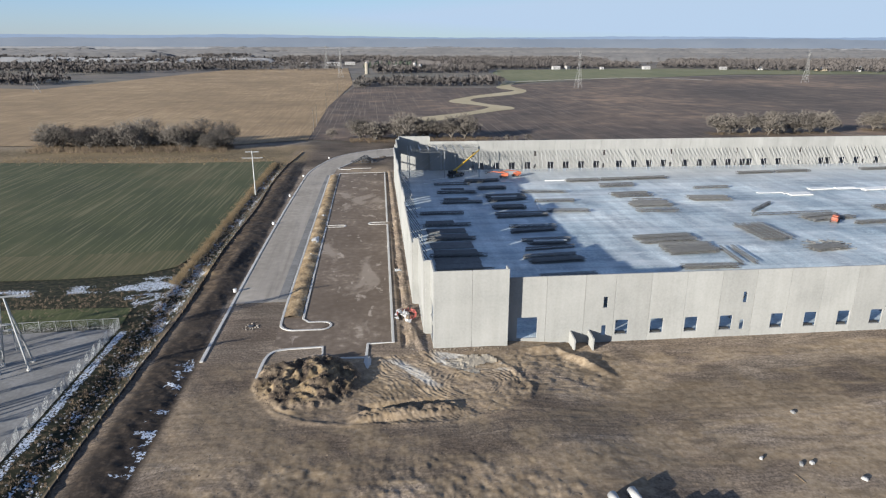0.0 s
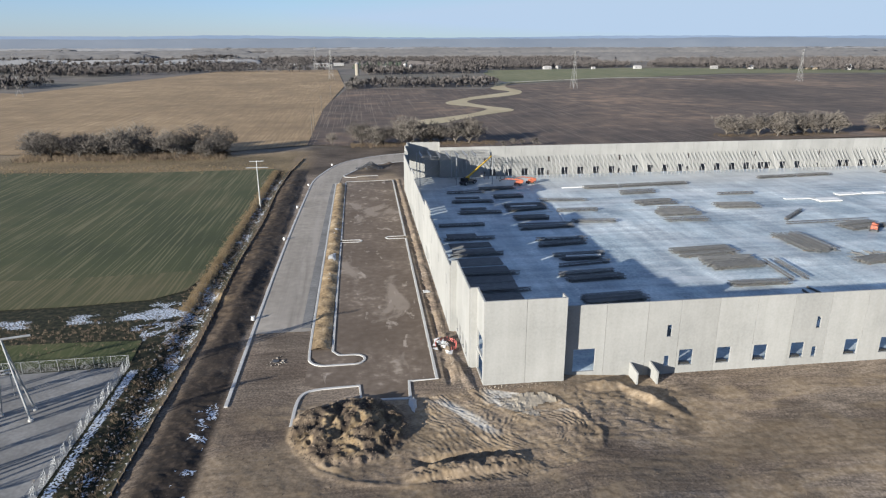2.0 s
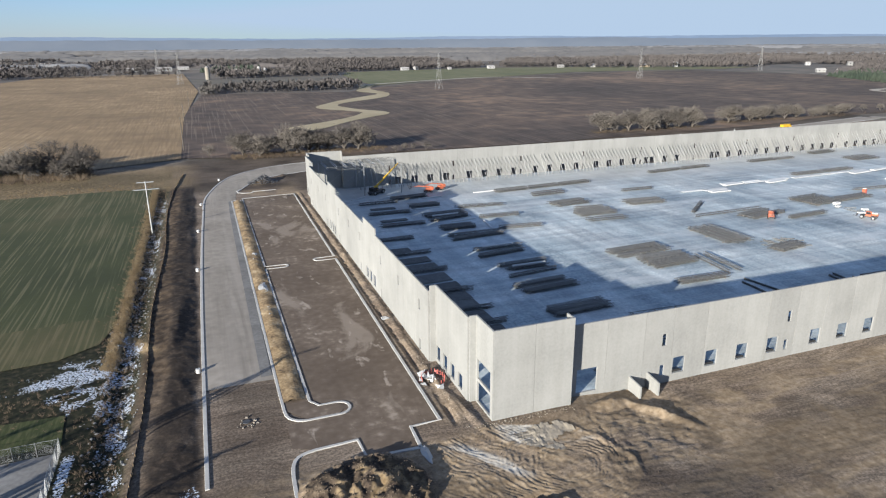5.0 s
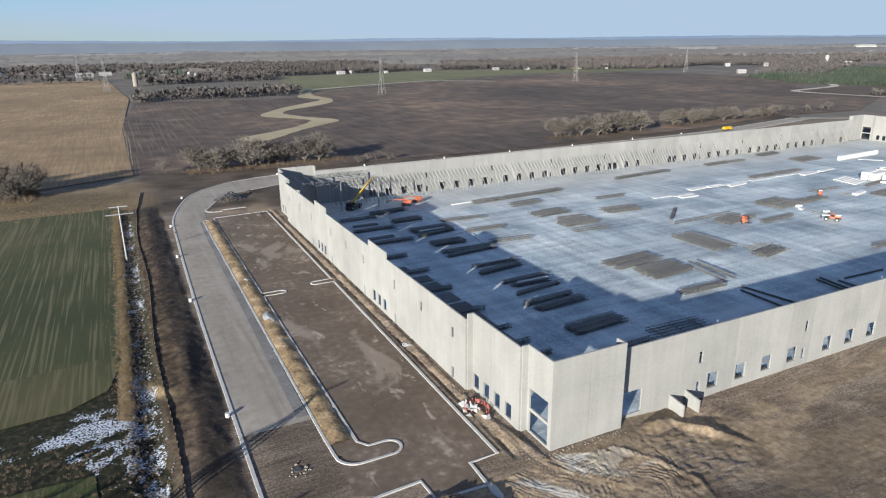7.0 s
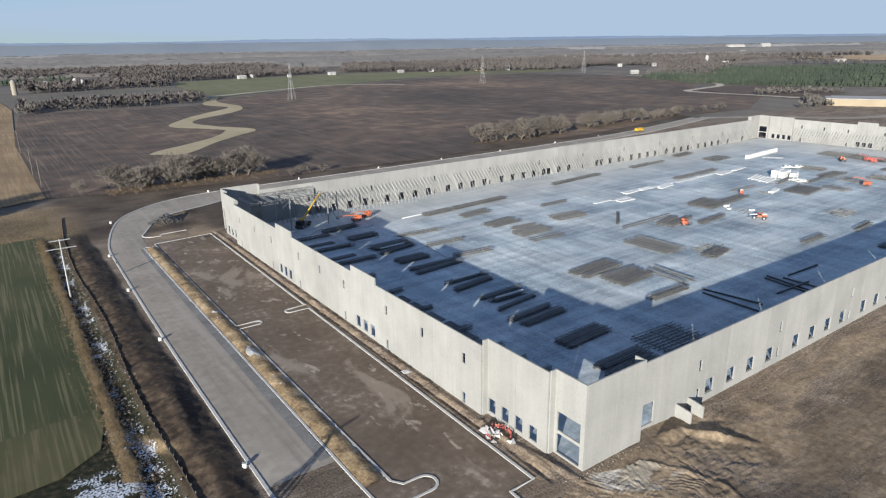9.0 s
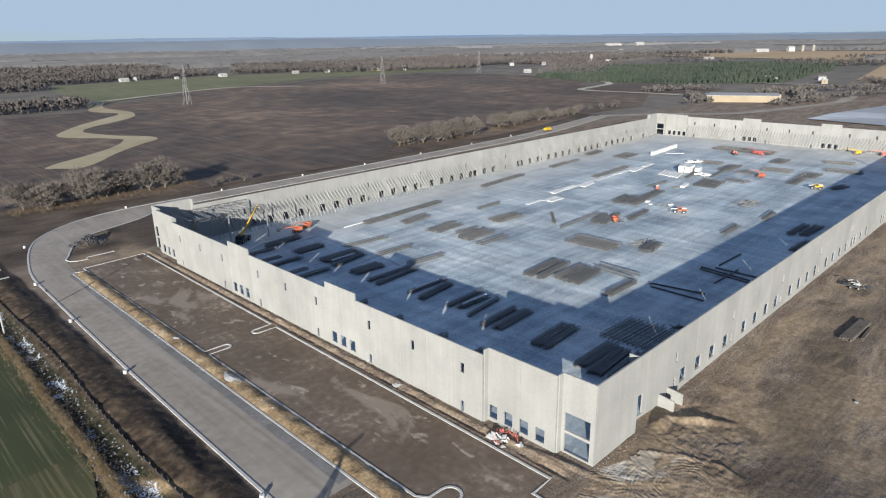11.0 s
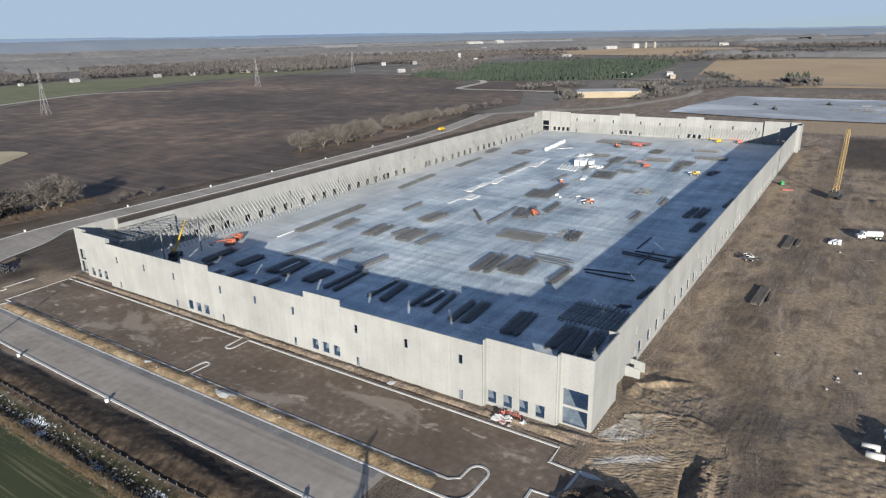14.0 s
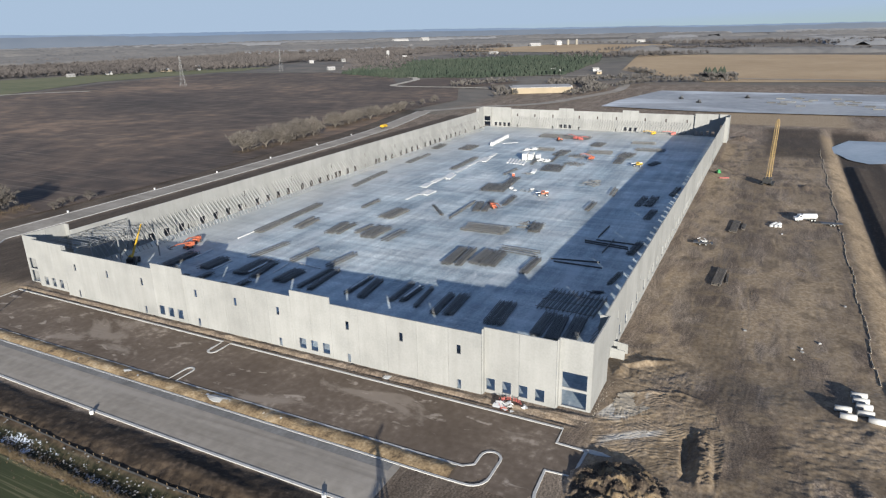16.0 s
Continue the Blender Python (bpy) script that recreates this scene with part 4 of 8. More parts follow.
INNER = [(-30.3, 26), (-30.0, 100), (-29.6, 150), (-28.6, 178)] + smooth_line([(-28.6, 178), (-26.8, 190), (-14.2, 214), (11, 226), (24, 236)], 6)[1:] + [(80, 236), (140, 236.5), (262, 240), (335, 246), (436, 264)]


def ribbon(outer, inner, n=90):
    """A surface between two lines, each run through evenly."""
    def even(line):
        p = np.array([q[:2] for q in line], float)
        s = np.r_[0, np.cumsum(np.hypot(*np.diff(p, axis=0).T))]
        t = np.linspace(0, s[-1], n + 1)
        return np.stack([np.interp(t, s, p[:, 0]), np.interp(t, s, p[:, 1])], 1)
    a, b_ = even(outer), even(inner)
    g = Geo()
    vs = []
    for p, q in zip(a, b_):
        for k in range(5):
            r = p + (q - p) * k / 4
            vs.append((r[0], r[1], float(far_rise(r[0], r[1])) + 0.05 + 0.06 * math.sin(math.pi * k / 4)))
    fs = []
    for i in range(n):
        fs += [(5 * i + k, 5 * i + 5 + k, 5 * i + 6 + k, 5 * i + 1 + k) for k in range(4)]
    return fix_up(g.add(vs, fs))


def fix_up(g):
    """Turns a sheet's faces upwards."""
    v = np.array(g.v)
    g.f = [q if np.cross(v[q[1]] - v[q[0]], v[q[2]] - v[q[0]])[2] > 0 else tuple(reversed(q)) for q in g.f]
    return g


structure("road_perimeter", ribbon([(-42.15, 26)] + OUTER[1:], INNER), M_ROAD, "grey compacted base course of a new perimeter road", "road")
lane("road_east", smooth_line([(434, 270), (480, 232), (520, 185), (590, 160), (672, 140), (760, 150)], 6), 12, M_ROAD, 0.35, "pale haul road past the far end of the building", "road")
lane("road_edge", [(-31.75, 27.5), (-31.6, 60), (-31.4, 100), (-31.1, 150), (-30.6, 172)], 1.9, M_GRAVEL, 0.125, "darker strip along the road's inner kerb", "road")
LOT = [(-26, 15.2), (-21.5, 14.6), (-20.2, 10.5), (-30.2, 10.2), (-30.4, 4), (-27.2, 2.2), (-20.9, 2.6), (-20.7, -2.2), (-12.7, -2.6), (-12.5, 3.1), (-7.5, 3.3), (-6.4, 177), (-26, 175.5)]
drape("parking_lot", LOT, M_LOT, 0.04, 12, "brown compacted gravel bed of an unpaved parking lot", "parking lot")
H = 0.16
kerbs = [
    ("kerb_road_outer", smooth_line([(p[0], p[1], 0) for p in OUTER], 3), 0.45),
    ("kerb_lot_east", [(-12.6, -2.6), (-12.4, 3.1), (-7.5, 3.3), (-7.15, 60), (-6.95, 89.2)] + [(-10.6, 89.3)] + arc(-11.6, 90.5, 1.2, -80, -280, 8) + [(-10.6, 91.7), (-6.95, 91.8), (-6.7, 130), (-6.4, 176.8), (-26.2, 175.5), (-26.2, 170)], 0.42),
    ("kerb_lot_south", [(-12.6, -2.6), (-20.6, -2.2), (-20.9, 2.6), (-27.2, 2.3)] + smooth_line([(-27.2, 2.3, 0), (-29.8, 1.4, 0), (-31.0, -1.6, 0), (-31.3, -9.2, 0)], 5)[1:], 0.42),
    ("kerb_road_inner", [(-12.4, 187.6), (-21.6, 187.2), (-21.9, 184.9), (-25.0, 185.2), (-27.1, 186.8), (-27.4, 189.6)] + [(p[0], p[1]) for p in INNER if p[1] > 191], 0.42),
]
for nm, line, wd in kerbs:
    structure(nm, strip(line, wd * 1.35, lambda x, y: float(far_rise(x, y)), H), M_KERB, "new pale concrete kerb", "kerb")
ISLAND = [(-30.3, 172), (-30.3, 20), (-30.2, 14.5)] + arc(-26.9, 13.9, 3.3, 180, 270, 6)[1:] + [(-22.2, 10.6)] + arc(-21.8, 12.5, 1.9, -90, 90, 8) + [(-24.6, 14.4), (-25.9, 16.2), (-26.1, 60), (-26.1, 87.2), (-21.4, 87.2)] + arc(-21.2, 88.3, 1.1, -90, 90, 8) + [(-21.4, 89.4), (-26.1, 89.4), (-26.3, 130), (-26.4, 169), (-27.2, 172.5), (-29.6, 173)]
structure("kerb_island", strip(ISLAND, 0.5, 0.0, H, closed=True), M_KERB, "new pale concrete kerb round the planting strip", "kerb")
# planting strip: clay and straw, uneven, inside the kerb
g = Geo()
ys = np.arange(17.0, 171.0, 0.8)
vs, fs = [], []
for y in ys:
    for k in range(7):
        x = -30.0 + 3.65 * k / 6
        vs.append((x, y, 0.06 + (0.42 * math.sin(math.pi * k / 6) * (0.1 + 1.5 * float(fbm(x, y, 2.2, 121))) + 0.28 * float(fbm(x, y, 0.8, 123)))))
for i in range(len(ys) - 1):
    fs += [(7 * i + k, 7 * i + k + 1, 7 * i + 8 + k, 7 * i + 7 + k) for k in range(6)]
structure("planting_strip", fix_up(g.add(vs, fs)), M_STRAW, "uneven clay and straw in the kerbed planting strip", "planting strip", smooth=True)
drape("planting_strip", [(-30.0, 17.4), (-30.0, 14.5), (-27.0, 10.9), (-22, 10.9), (-20.3, 12.5), (-22, 14.1), (-25, 14.2), (-26.3, 17.4)], M_LOT, 0.09, 3, "bare earth in the rounded end of the planting strip", "planting strip")


# ---- the building shell: tilt-up panels round a slab, no roof yet ----
LX, LY, ZS, TH = 366.5, 180.7, 0.20, 0.30
YS, YN, XW, XE = 2.2, 178.5, -2.7, LX + 2.7


def panel_mesh(name, u0, u1, z0, z1, holes, mat=None):
    """An upright panel from u0 to u1 (local x from 0), outer face at y = 0, inner at TH, with openings cut through."""
    holes = [(max(a, u0), max(b_, z0), min(c, u1), min(d, z1)) for a, b_, c, d in holes if c > u0 + 0.02 and a < u1 - 0.02]
    e = 0.024
    us = sorted({u0 + e, u1 - e, *[h[0] for h in holes if u0 + e < h[0] < u1 - e], *[h[2] for h in holes if u0 + e < h[2] < u1 - e]})
    zs = sorted({z0, z1, *[h[1] for h in holes if z0 < h[1] < z1], *[h[3] for h in holes if z0 < h[3] < z1]})
    solid = lambda i, k: 0 <= i < len(us) - 1 and 0 <= k < len(zs) - 1 and not any(h[0] - 1e-4 <= (us[i] + us[i + 1]) / 2 <= h[2] + 1e-4 and h[1] <= (zs[k] + zs[k + 1]) / 2 <= h[3] for h in holes)
    g = Geo()
    for i in range(len(us) - 1):
        for k in range(len(zs) - 1):
            if not solid(i, k):
                continue
            a, b_, c, d = us[i] - u0, us[i + 1] - u0, zs[k], zs[k + 1]
            g.add([(a, 0, c), (b_, 0, c), (b_, 0, d), (a, 0, d)], [(0, 1, 2, 3)])
            g.add([(a, TH, c), (b_, TH, c), (b_, TH, d), (a, TH, d)], [(3, 2, 1, 0)])
            if not solid(i - 1, k):
                g.add([(a, 0, c), (a, TH, c), (a, TH, d), (a, 0, d)], [(3, 2, 1, 0)])
            if not solid(i + 1, k):
                g.add([(b_, 0, c), (b_, TH, c), (b_, TH, d), (b_, 0, d)], [(0, 1, 2, 3)])
            if not solid(i, k - 1):
                g.add([(a, 0, c), (b_, 0, c), (b_, TH, c), (a, TH, c)], [(3, 2, 1, 0)])
            if not solid(i, k + 1):
                g.add([(a, 0, d), (b_, 0, d), (b_, TH, d), (a, TH, d)], [(0, 1, 2, 3)])
    return g.mesh(name, mat or M_PANEL)


def wall(name, origin, turn, runs, label):
    """runs: (u0, u1, set-back, z0, z1, panel count or joints, holes). turn: degrees of the wall's line; the outer face lies to its right."""
    w = thing(name, label, "wall", kind="structure", m=pose(*origin, 0, 0, turn))
    for u0, u1, off, z0, z1, cuts, holes in runs:
        js = list(np.linspace(u0, u1, cuts + 1)) if isinstance(cuts, int) else [u0, *cuts, u1]
        for a, b_ in zip(js[:-1], js[1:]):
            part("panel", panel_mesh("panel", a, b_, z0, z1, holes), M_PANEL, w, m=pose(a, off, 0))
    return w


def hole(c, w, z0, z1):
    return (c - w / 2, z0, c + w / 2, z1)


# west wall, in y from the south corner: corner bay, office bay, long wall with two raised bays
def end_holes(flip):
    s = (lambda v: LY - v) if flip else (lambda v: v)
    hs = [hole(s(c), 1.0, 8.5, 10.6) for c in (27.8, 41.9, 56.2, 76.6, 90.35, 104.1, 124.5, 138.8, 152.9)]
    hs += [hole(s(c), 0.95, ZS, 2.35) for c in (27.8, 56.2, 76.6, 104.1, 124.5, 152.9)]
    for base in (62.7, 111.0):
        hs += [hole(s(base + 3.5 * k), 2.1, 0.9, 3.6) for k in range(3)]
    hs += [hole(s(10.2 + 3.62 * k), 2.0, 0.75, 3.5) for k in range(4)]
    hs += [hole(s(LY - (10.2 + 3.62 * k)), 2.0, 0.75, 3.5) for k in range(4)]
    for a, b_ in ((0.9, 6.0), (LY - 6.0, LY - 0.9)):
        hs += [(min(s(a), s(b_)), 0.35, max(s(a), s(b_)), 4.05), (min(s(a), s(b_)), 4.6, max(s(a), s(b_)), 8.1)]
    return hs


EH = end_holes(False)
END_RUNS = [(0, 6.9, -2.7, -1.6, 15.4, 1, EH), (6.9, 22.6, -1.35, -1.6, 15.15, 2, EH), (22.6, 60.8, 0, -1.6, 14.1, 5, EH), (60.8, 72.4, 0, -1.6, 15.7, 2, EH), (72.4, 108.3, 0, -1.6, 14.1, 5, EH),
            (108.3, 119.9, 0, -1.6, 15.7, 2, EH), (119.9, 158.1, 0, -1.6, 14.1, 5, EH), (158.1, 173.8, -1.35, -1.6, 15.15, 2, EH), (173.8, LY, -2.7, -1.6, 15.4, 1, EH)]


def flip_runs(runs, L):
    out = []
    for u0, u1, off, z0, z1, cuts, holes in reversed(runs):
        hs = [(L - h[2], h[1], L - h[0], h[3]) for h in holes]
        out.append((L - u1, L - u0, off, z0, z1, cuts if isinstance(cuts, int) else [L - c for c in reversed(cuts)], hs))
    return out


WEST_RUNS = [(u0, u1, -off, z0, z1, c, h) for u0, u1, off, z0, z1, c, h in flip_runs(END_RUNS, LY)]
wall("wall_west", (XW, LY, 0), -90, WEST_RUNS, "pale grey tilt-up concrete end wall with stepped parapet, slots and office windows")
wall("wall_east", (XE, 0, 0), 90, [(u0, u1, -off, z0, z1, c, h) for u0, u1, off, z0, z1, c, h in END_RUNS], "pale grey tilt-up concrete far end wall with stepped parapet, slots and windows")

DOCKS = [37.4, 44.6, 51.7, 59.0, 69.8, 77.0, 84.2, 91.4, 102.3, 109.5, 116.6, 123.8, 134.5, 141.6, 148.8, 155.8, 162.8, 166.2, 173.6, 180.9, 202.5, 205.9, 213.2, 220.6,
         231.2, 238.4, 245.6, 252.6, 263.2, 270.4, 277.4, 284.4, 295.0, 302.2, 309.2, 316.4, 327.0, 343.6]
SLOTS = [33.8, 62.4, 94.9, 127.2, 159.4, 191.2, 224.4, 256.2, 288.0, 320.0]
LH = [hole(c, 2.65, ZS, 3.32) for c in DOCKS] + [hole(c, 0.9, 6.0, 8.3) for c in SLOTS] + [hole(c, 0.95, ZS, 2.3) for c in SLOTS]
SH = LH + [(16.4, 0.22, 20.4, 4.6)]
js = [22.0, 29.6, 35.6]
x = 35.6
while x < 346:
    x += 7.18
    if x < 350:
        js.append(x if not any(abs(x - c) < 1.4 for c in DOCKS) else x + 2.2)
js = sorted(js)
SOUTH_RUNS = [(0.3, 14.2, -2.2, -1.6, 15.4, 2, []), (14.2, LX - 14.2, 0, -2.4, 12.9, js, SH), (LX - 14.2, LX - 0.3, -2.2, -1.6, 15.4, 2, [])]
wall("wall_south", (0, YS, 0), 0, SOUTH_RUNS, "pale grey tilt-up concrete dock wall with a row of square dock openings")
wall("wall_north", (LX, YN, 0), 180, flip_runs([(u0, u1, off, z0, 13.3 if z1 < 14 else z1, c, [h for h in hs if h[0] > 22 or h[2] < 14]) for u0, u1, off, z0, z1, c, hs in SOUTH_RUNS], LX), "pale grey tilt-up concrete dock wall with a row of square dock openings")

# returns where the corner bays step out
wr = thing("wall_returns", "short pale concrete panels that close the steps of the corner bays", "wall", kind="structure")
for x0, sx in ((0, 1), (LX, -1)):
    for (y0, sy) in ((0, 1), (LY, -1)):
        for xa, xb, ya, yb, zt in ((13.88, 14.18, 0.31, 2.19, 15.38), (-2.39, -1.36, 22.3, 22.59, 15.13), (-1.04, -0.01, 6.6, 6.89, 15.38)):
            gx0, gx1 = sorted((x0 + sx * xa, x0 + sx * xb))
            gy0, gy1 = sorted((y0 + sy * ya, y0 + sy * yb))
            part("panel", Geo().box(gx0, gy0, -1.6, gx1, gy1, zt), M_PANEL, wr)
# wing walls of the sunken door by the docks
for x0 in (26.9, 30.6):
    ww = tagged(part("wing_wall", Geo().add([(x0, YS - 0.02, -2.4), (x0 + 0.28, YS - 0.02, -2.4), (x0 + 0.28, YS - 3.4, -2.4), (x0, YS - 3.4, -2.4), (x0, YS - 0.02, 1.5), (x0 + 0.28, YS - 0.02, 1.5), (x0 + 0.28, YS - 3.4, 1.1), (x0, YS - 3.4, 1.1)],
                     [(0, 1, 2, 3), (7, 6, 5, 4), (4, 5, 1, 0), (5, 6, 2, 1), (6, 7, 3, 2), (7, 4, 0, 3)]), M_PANEL), "pale concrete wing wall standing out from the dock wall", "retaining wall", "wing walls by the docks")

slab = structure("floor_slab", Geo().box(0.31, 2.51, -1.2, LX - 0.31, 178.19, ZS), M_SLAB, "large blue-grey concrete floor slab, damp and blotchy", "floor")
fl = Geo().box(-2.39, 22.61, -1.2, 0.305, 158.09, ZS).box(-1.04, 6.9, -1.2, 0.305, 22.6, ZS).box(-1.04, 158.1, -1.2, 0.305, 173.8, ZS).box(LX - 0.305, 22.61, -1.2, LX + 2.39, 158.09, ZS).box(0.31, 0.31, -1.2, 13.87, 2.505, ZS).box(0.31, 178.195, -1.2, 13.87, LY - 0.31, ZS)
structure("floor_edge", fl, M_SLAB, "edge of the concrete floor slab along the end walls", "floor")


# slab joints and glazing detail in the slab's shader: sawn joints every 15 m
def joints(m, size):
    nt = m.node_tree
    b = nt.nodes["Principled BSDF"]
    src = b.inputs["Base Color"].links[0].from_socket
    geo = nt.nodes.new("ShaderNodeNewGeometry")
    br = nt.nodes.new("ShaderNodeTexBrick")
    br.offset = 0
    br.inputs["Scale"].default_value = 1.0
    br.inputs["Mortar Size"].default_value = 0.10
    br.inputs["Brick Width"].default_value, br.inputs["Row Height"].default_value = size, size
    br.inputs["Color1"].default_value = br.inputs["Color2"].default_value = (0, 0, 0, 1)
    br.inputs["Mortar"].default_value = (1, 1, 1, 1)
    nt.links.new(geo.outputs["Position"], br.inputs["Vector"])
    mul = nt.nodes.new("ShaderNodeMath")
    mul.operation = "MULTIPLY"
    mul.inputs[1].default_value = 0.35
    nt.links.new(br.outputs["Color"], mul.inputs[0])
    mix = nt.nodes.new("ShaderNodeMix")
    mix.data_type = "RGBA"
    nt.links.new(mul.outputs[0], mix.inputs[0])
    nt.links.new(src, mix.inputs[6])
    mix.inputs[7].default_value = (0.50, 0.49, 0.47, 1)
    nt.links.new(mix.outputs[2], b.inputs["Base Color"])


joints(M_SLAB, 15.0)

# tilt-up braces: telescopic steel poles from the panels to the slab
bm_ = Geo().rod((0, 0, 8.4), (0, 5.6, 0.05), 0.125, n=5).rod((0, 0, 8.4), (0, 0.12, 8.4), 0.2, n=5).box(-0.18, 5.45, 0, 0.18, 5.85, 0.09)
brace_mesh = bm_.mesh("wall_brace", M_BRACE)


def braces(label, points, turn):
    for x, y in points:
        ob = new("wall_brace", brace_mesh)
        ob.matrix_basis = pose(x, y, ZS, 0, 0, turn)
        tagged(ob, label, "brace", "braces of the tilt-up walls")


def beside(c, holes, gap):
    return all(abs(c - h) > gap for h in holes)


lab = "slanting grey steel brace from wall panel to slab"
braces(lab, [(x, YN - 0.35) for x in np.arange(20, LX - 16, 1.8) if beside(x, DOCKS, 0.6)], 180)
braces(lab, [(x, YS + 0.33) for x in np.arange(24, LX - 16, 4.9) if beside(x, DOCKS, 0.5)], 0)
braces(lab, [(XE - 0.35, y) for y in np.arange(25, 157, 1.8)], 90)
braces(lab, [(XW + 0.33, y) for y in np.arange(26, 157, 5.4) if beside(y, (27.8, 41.9, 56.2, 76.6, 90.35, 104.1, 124.5, 138.8, 152.9), 0.9)], -90)


# ---- steel on the slab ----
def joist_mesh(name, L, h=0.75, n=18):
    g = Geo()
    for z in (0.03, h):
        g.box(0, -0.12, z - 0.03, L, 0.12, z + 0.03)
    for i in range(n):
        a, b_ = L * i / n, L * (i + 1) / n
        p, q = ((a, 0, 0.03), (b_, 0, h)) if i % 2 == 0 else ((a, 0, h), (b_, 0, 0.03))
        g.rod(p, q, 0.045, n=3)
    return g.mesh(name, M_STEEL)


JOIST = {L: joist_mesh("joist", L) for L in (14.6, 11.0, 17.5)}
DUNNAGE = Geo().box(-0.06, 0, 0, 0.06, 1, 0.12).mesh("dunnage", M_WOOD)


def joist_bundle(x, y, turn, count, L=14.6, gap=0.42, tiers=1, group="steel joist bundles on the slab"):
    """A laid-out stack of bar joists on timber bearers, its near corner at x, y."""
    b = thing("joist_bundle", "bundle of grey steel bar joists on timber bearers on the slab", "steel joists", group, m=pose(x, y, ZS, 0, 0, turn))
    for k in (0.12, 0.5, 0.88):
        part("bearer", DUNNAGE, None, b, m=Matrix.Translation((L * k, -0.2, 0)) @ Matrix.Diagonal((1, count * gap + 0.2, 1, 1)))
    for t_ in range(tiers):
        for i in range(count - t_):
            part("joist", JOIST[L], None, b, m=Matrix.Translation((RNG.uniform(-0.7, 0.7), (i + 0.5 * t_) * gap + RNG.uniform(-0.05, 0.05), 0.12 + t_ * 0.80)) @ Matrix.Rotation(RNG.uniform(-0.01, 0.01), 4, "Z"))
    return b


def joists(x, y, turn, width, L=14.6, gap=0.46):
    """Bundle of a given width, its south-west corner at x, y."""
    joist_bundle(x, y, turn, max(1, int(round(width / gap)) + 1), L, gap)


# the western bays: two or three bands of joists in each bay
for x, y, a, w, L in ((29.5, 33.6, 3, 2.4, 14.6), (29.7, 30.9, 5, 2.2, 14.6), (28.9, 49.7, 4, 2.0, 14.6), (30.0, 45.4, 5, 2.6, 14.6), (31.2, 65.0, 3, 1.2, 14.6), (33.2, 61.7, 0, 1.8, 11.0), (31.0, 56.8, 7, 0.8, 14.6),
                      (31.4, 80.0, 1, 1.2, 14.6), (30.6, 73.9, 8, 2.3, 14.6), (29.3, 96.1, 0, 1.5, 17.5), (29.4, 91.9, 5, 1.8, 17.5), (30.5, 103.4, 0, 4.8, 11.0), (30.4, 119.8, 2, 4.4, 14.6), (30.6, 114.8, 10, 2.2, 14.6),
                      (29.8, 134.8, 2, 4.2, 11.0), (26.4, 148.9, 5, 3.8, 14.6), (47.6, 98.4, -4, 0.4, 14.6), (47.4, 100.0, -5, 0.4, 14.6), (47.3, 113.1, -2, 0.4, 14.6), (46.6, 114.7, -2, 0.4, 14.6), (45.6, 128.8, -5, 0.4, 17.5), (44.8, 130.4, -5, 0.4, 17.5)):
    joists(x, y, a, w, L)
# bays against the western wall
for x, y, a, w, L in ((4.2, 52.8, 1, 1.6, 14.6), (4.2, 68.4, 1, 1.4, 14.6), (4.2, 83.6, 1, 1.6, 14.6), (4.4, 98.6, 1, 1.4, 14.6), (13.0, 113.6, 1, 1.8, 14.6), (13.0, 129.6, 1, 1.8, 14.6), (13.0, 145.6, 1, 1.6, 14.6), (4.6, 41.0, 1, 0.8, 14.6), (4.4, 33.0, 1, 0.8, 14.6), (5.0, 26.4, 1, 0.8, 14.6)):
    joists(x, y, a, w, L)
# the middle of the slab
for x, y, a, w, L in ((79.1, 135.4, 5, 1.5, 14.6), (79.7, 138.2, 6, 1.4, 14.6), (78.7, 117.3, 5, 1.5, 14.6), (78.5, 120.0, 6, 3.2, 14.6), (83.0, 111.6, -5, 1.6, 11.0), (79.7, 102.2, 1, 2.2, 14.6), (80.0, 105.4, 1, 3.0, 14.6), (78.2, 95.8, -2, 0.4, 14.6), (79.0, 97.7, -2, 0.4, 14.6),
                      (105.0, 109.6, -3, 6.4, 14.6), (115.4, 129.9, 0, 1.5, 14.6), (69.0, 146.4, 5, 3.6, 14.6), (84.2, 147.8, 5, 3.4, 14.6), (99.2, 149.0, 5, 3.2, 14.6), (149.0, 156.4, 5, 2.8, 17.5), (167.4, 158.2, 5, 2.6, 17.5), (210.5, 160.3, 3, 3.2, 17.5), (228.5, 161.3, 3, 2.0, 11.0),
                      (65.2, 63.3, 4, 3.0, 17.5), (65.8, 59.6, 6, 2.4, 17.5), (69.5, 55.4, -1, 3.0, 14.6), (69.4, 49.3, 5, 5.2, 14.6), (67.8, 37.6, -1, 2.2, 14.6), (85.4, 53.9, -95, 0.5, 14.6), (89.0, 54.5, -94, 0.5, 14.6),
                      (129.4, 81.2, 13, 2.6, 14.6), (130.3, 77.9, 11, 2.2, 17.5), (114.4, 87.6, 2, 0.3, 14.6), (129.2, 88.2, 2, 0.3, 14.6), (142.1, 73.9, 4, 1.9, 17.5), (179.5, 85.6, 5, 4.0, 17.5), (175.2, 34.7, 4, 0.4, 14.6), (177.0, 36.5, 4, 0.4, 14.6), (146.5, 38.8, 0, 0.4, 14.6), (147.5, 40.2, 0, 0.4, 14.6),
                      (118.0, 92.0, 40, 0.8, 17.5), (110.4, 48.0, 10, 4.2, 11.0)):
    joists(x, y, a, w, L)
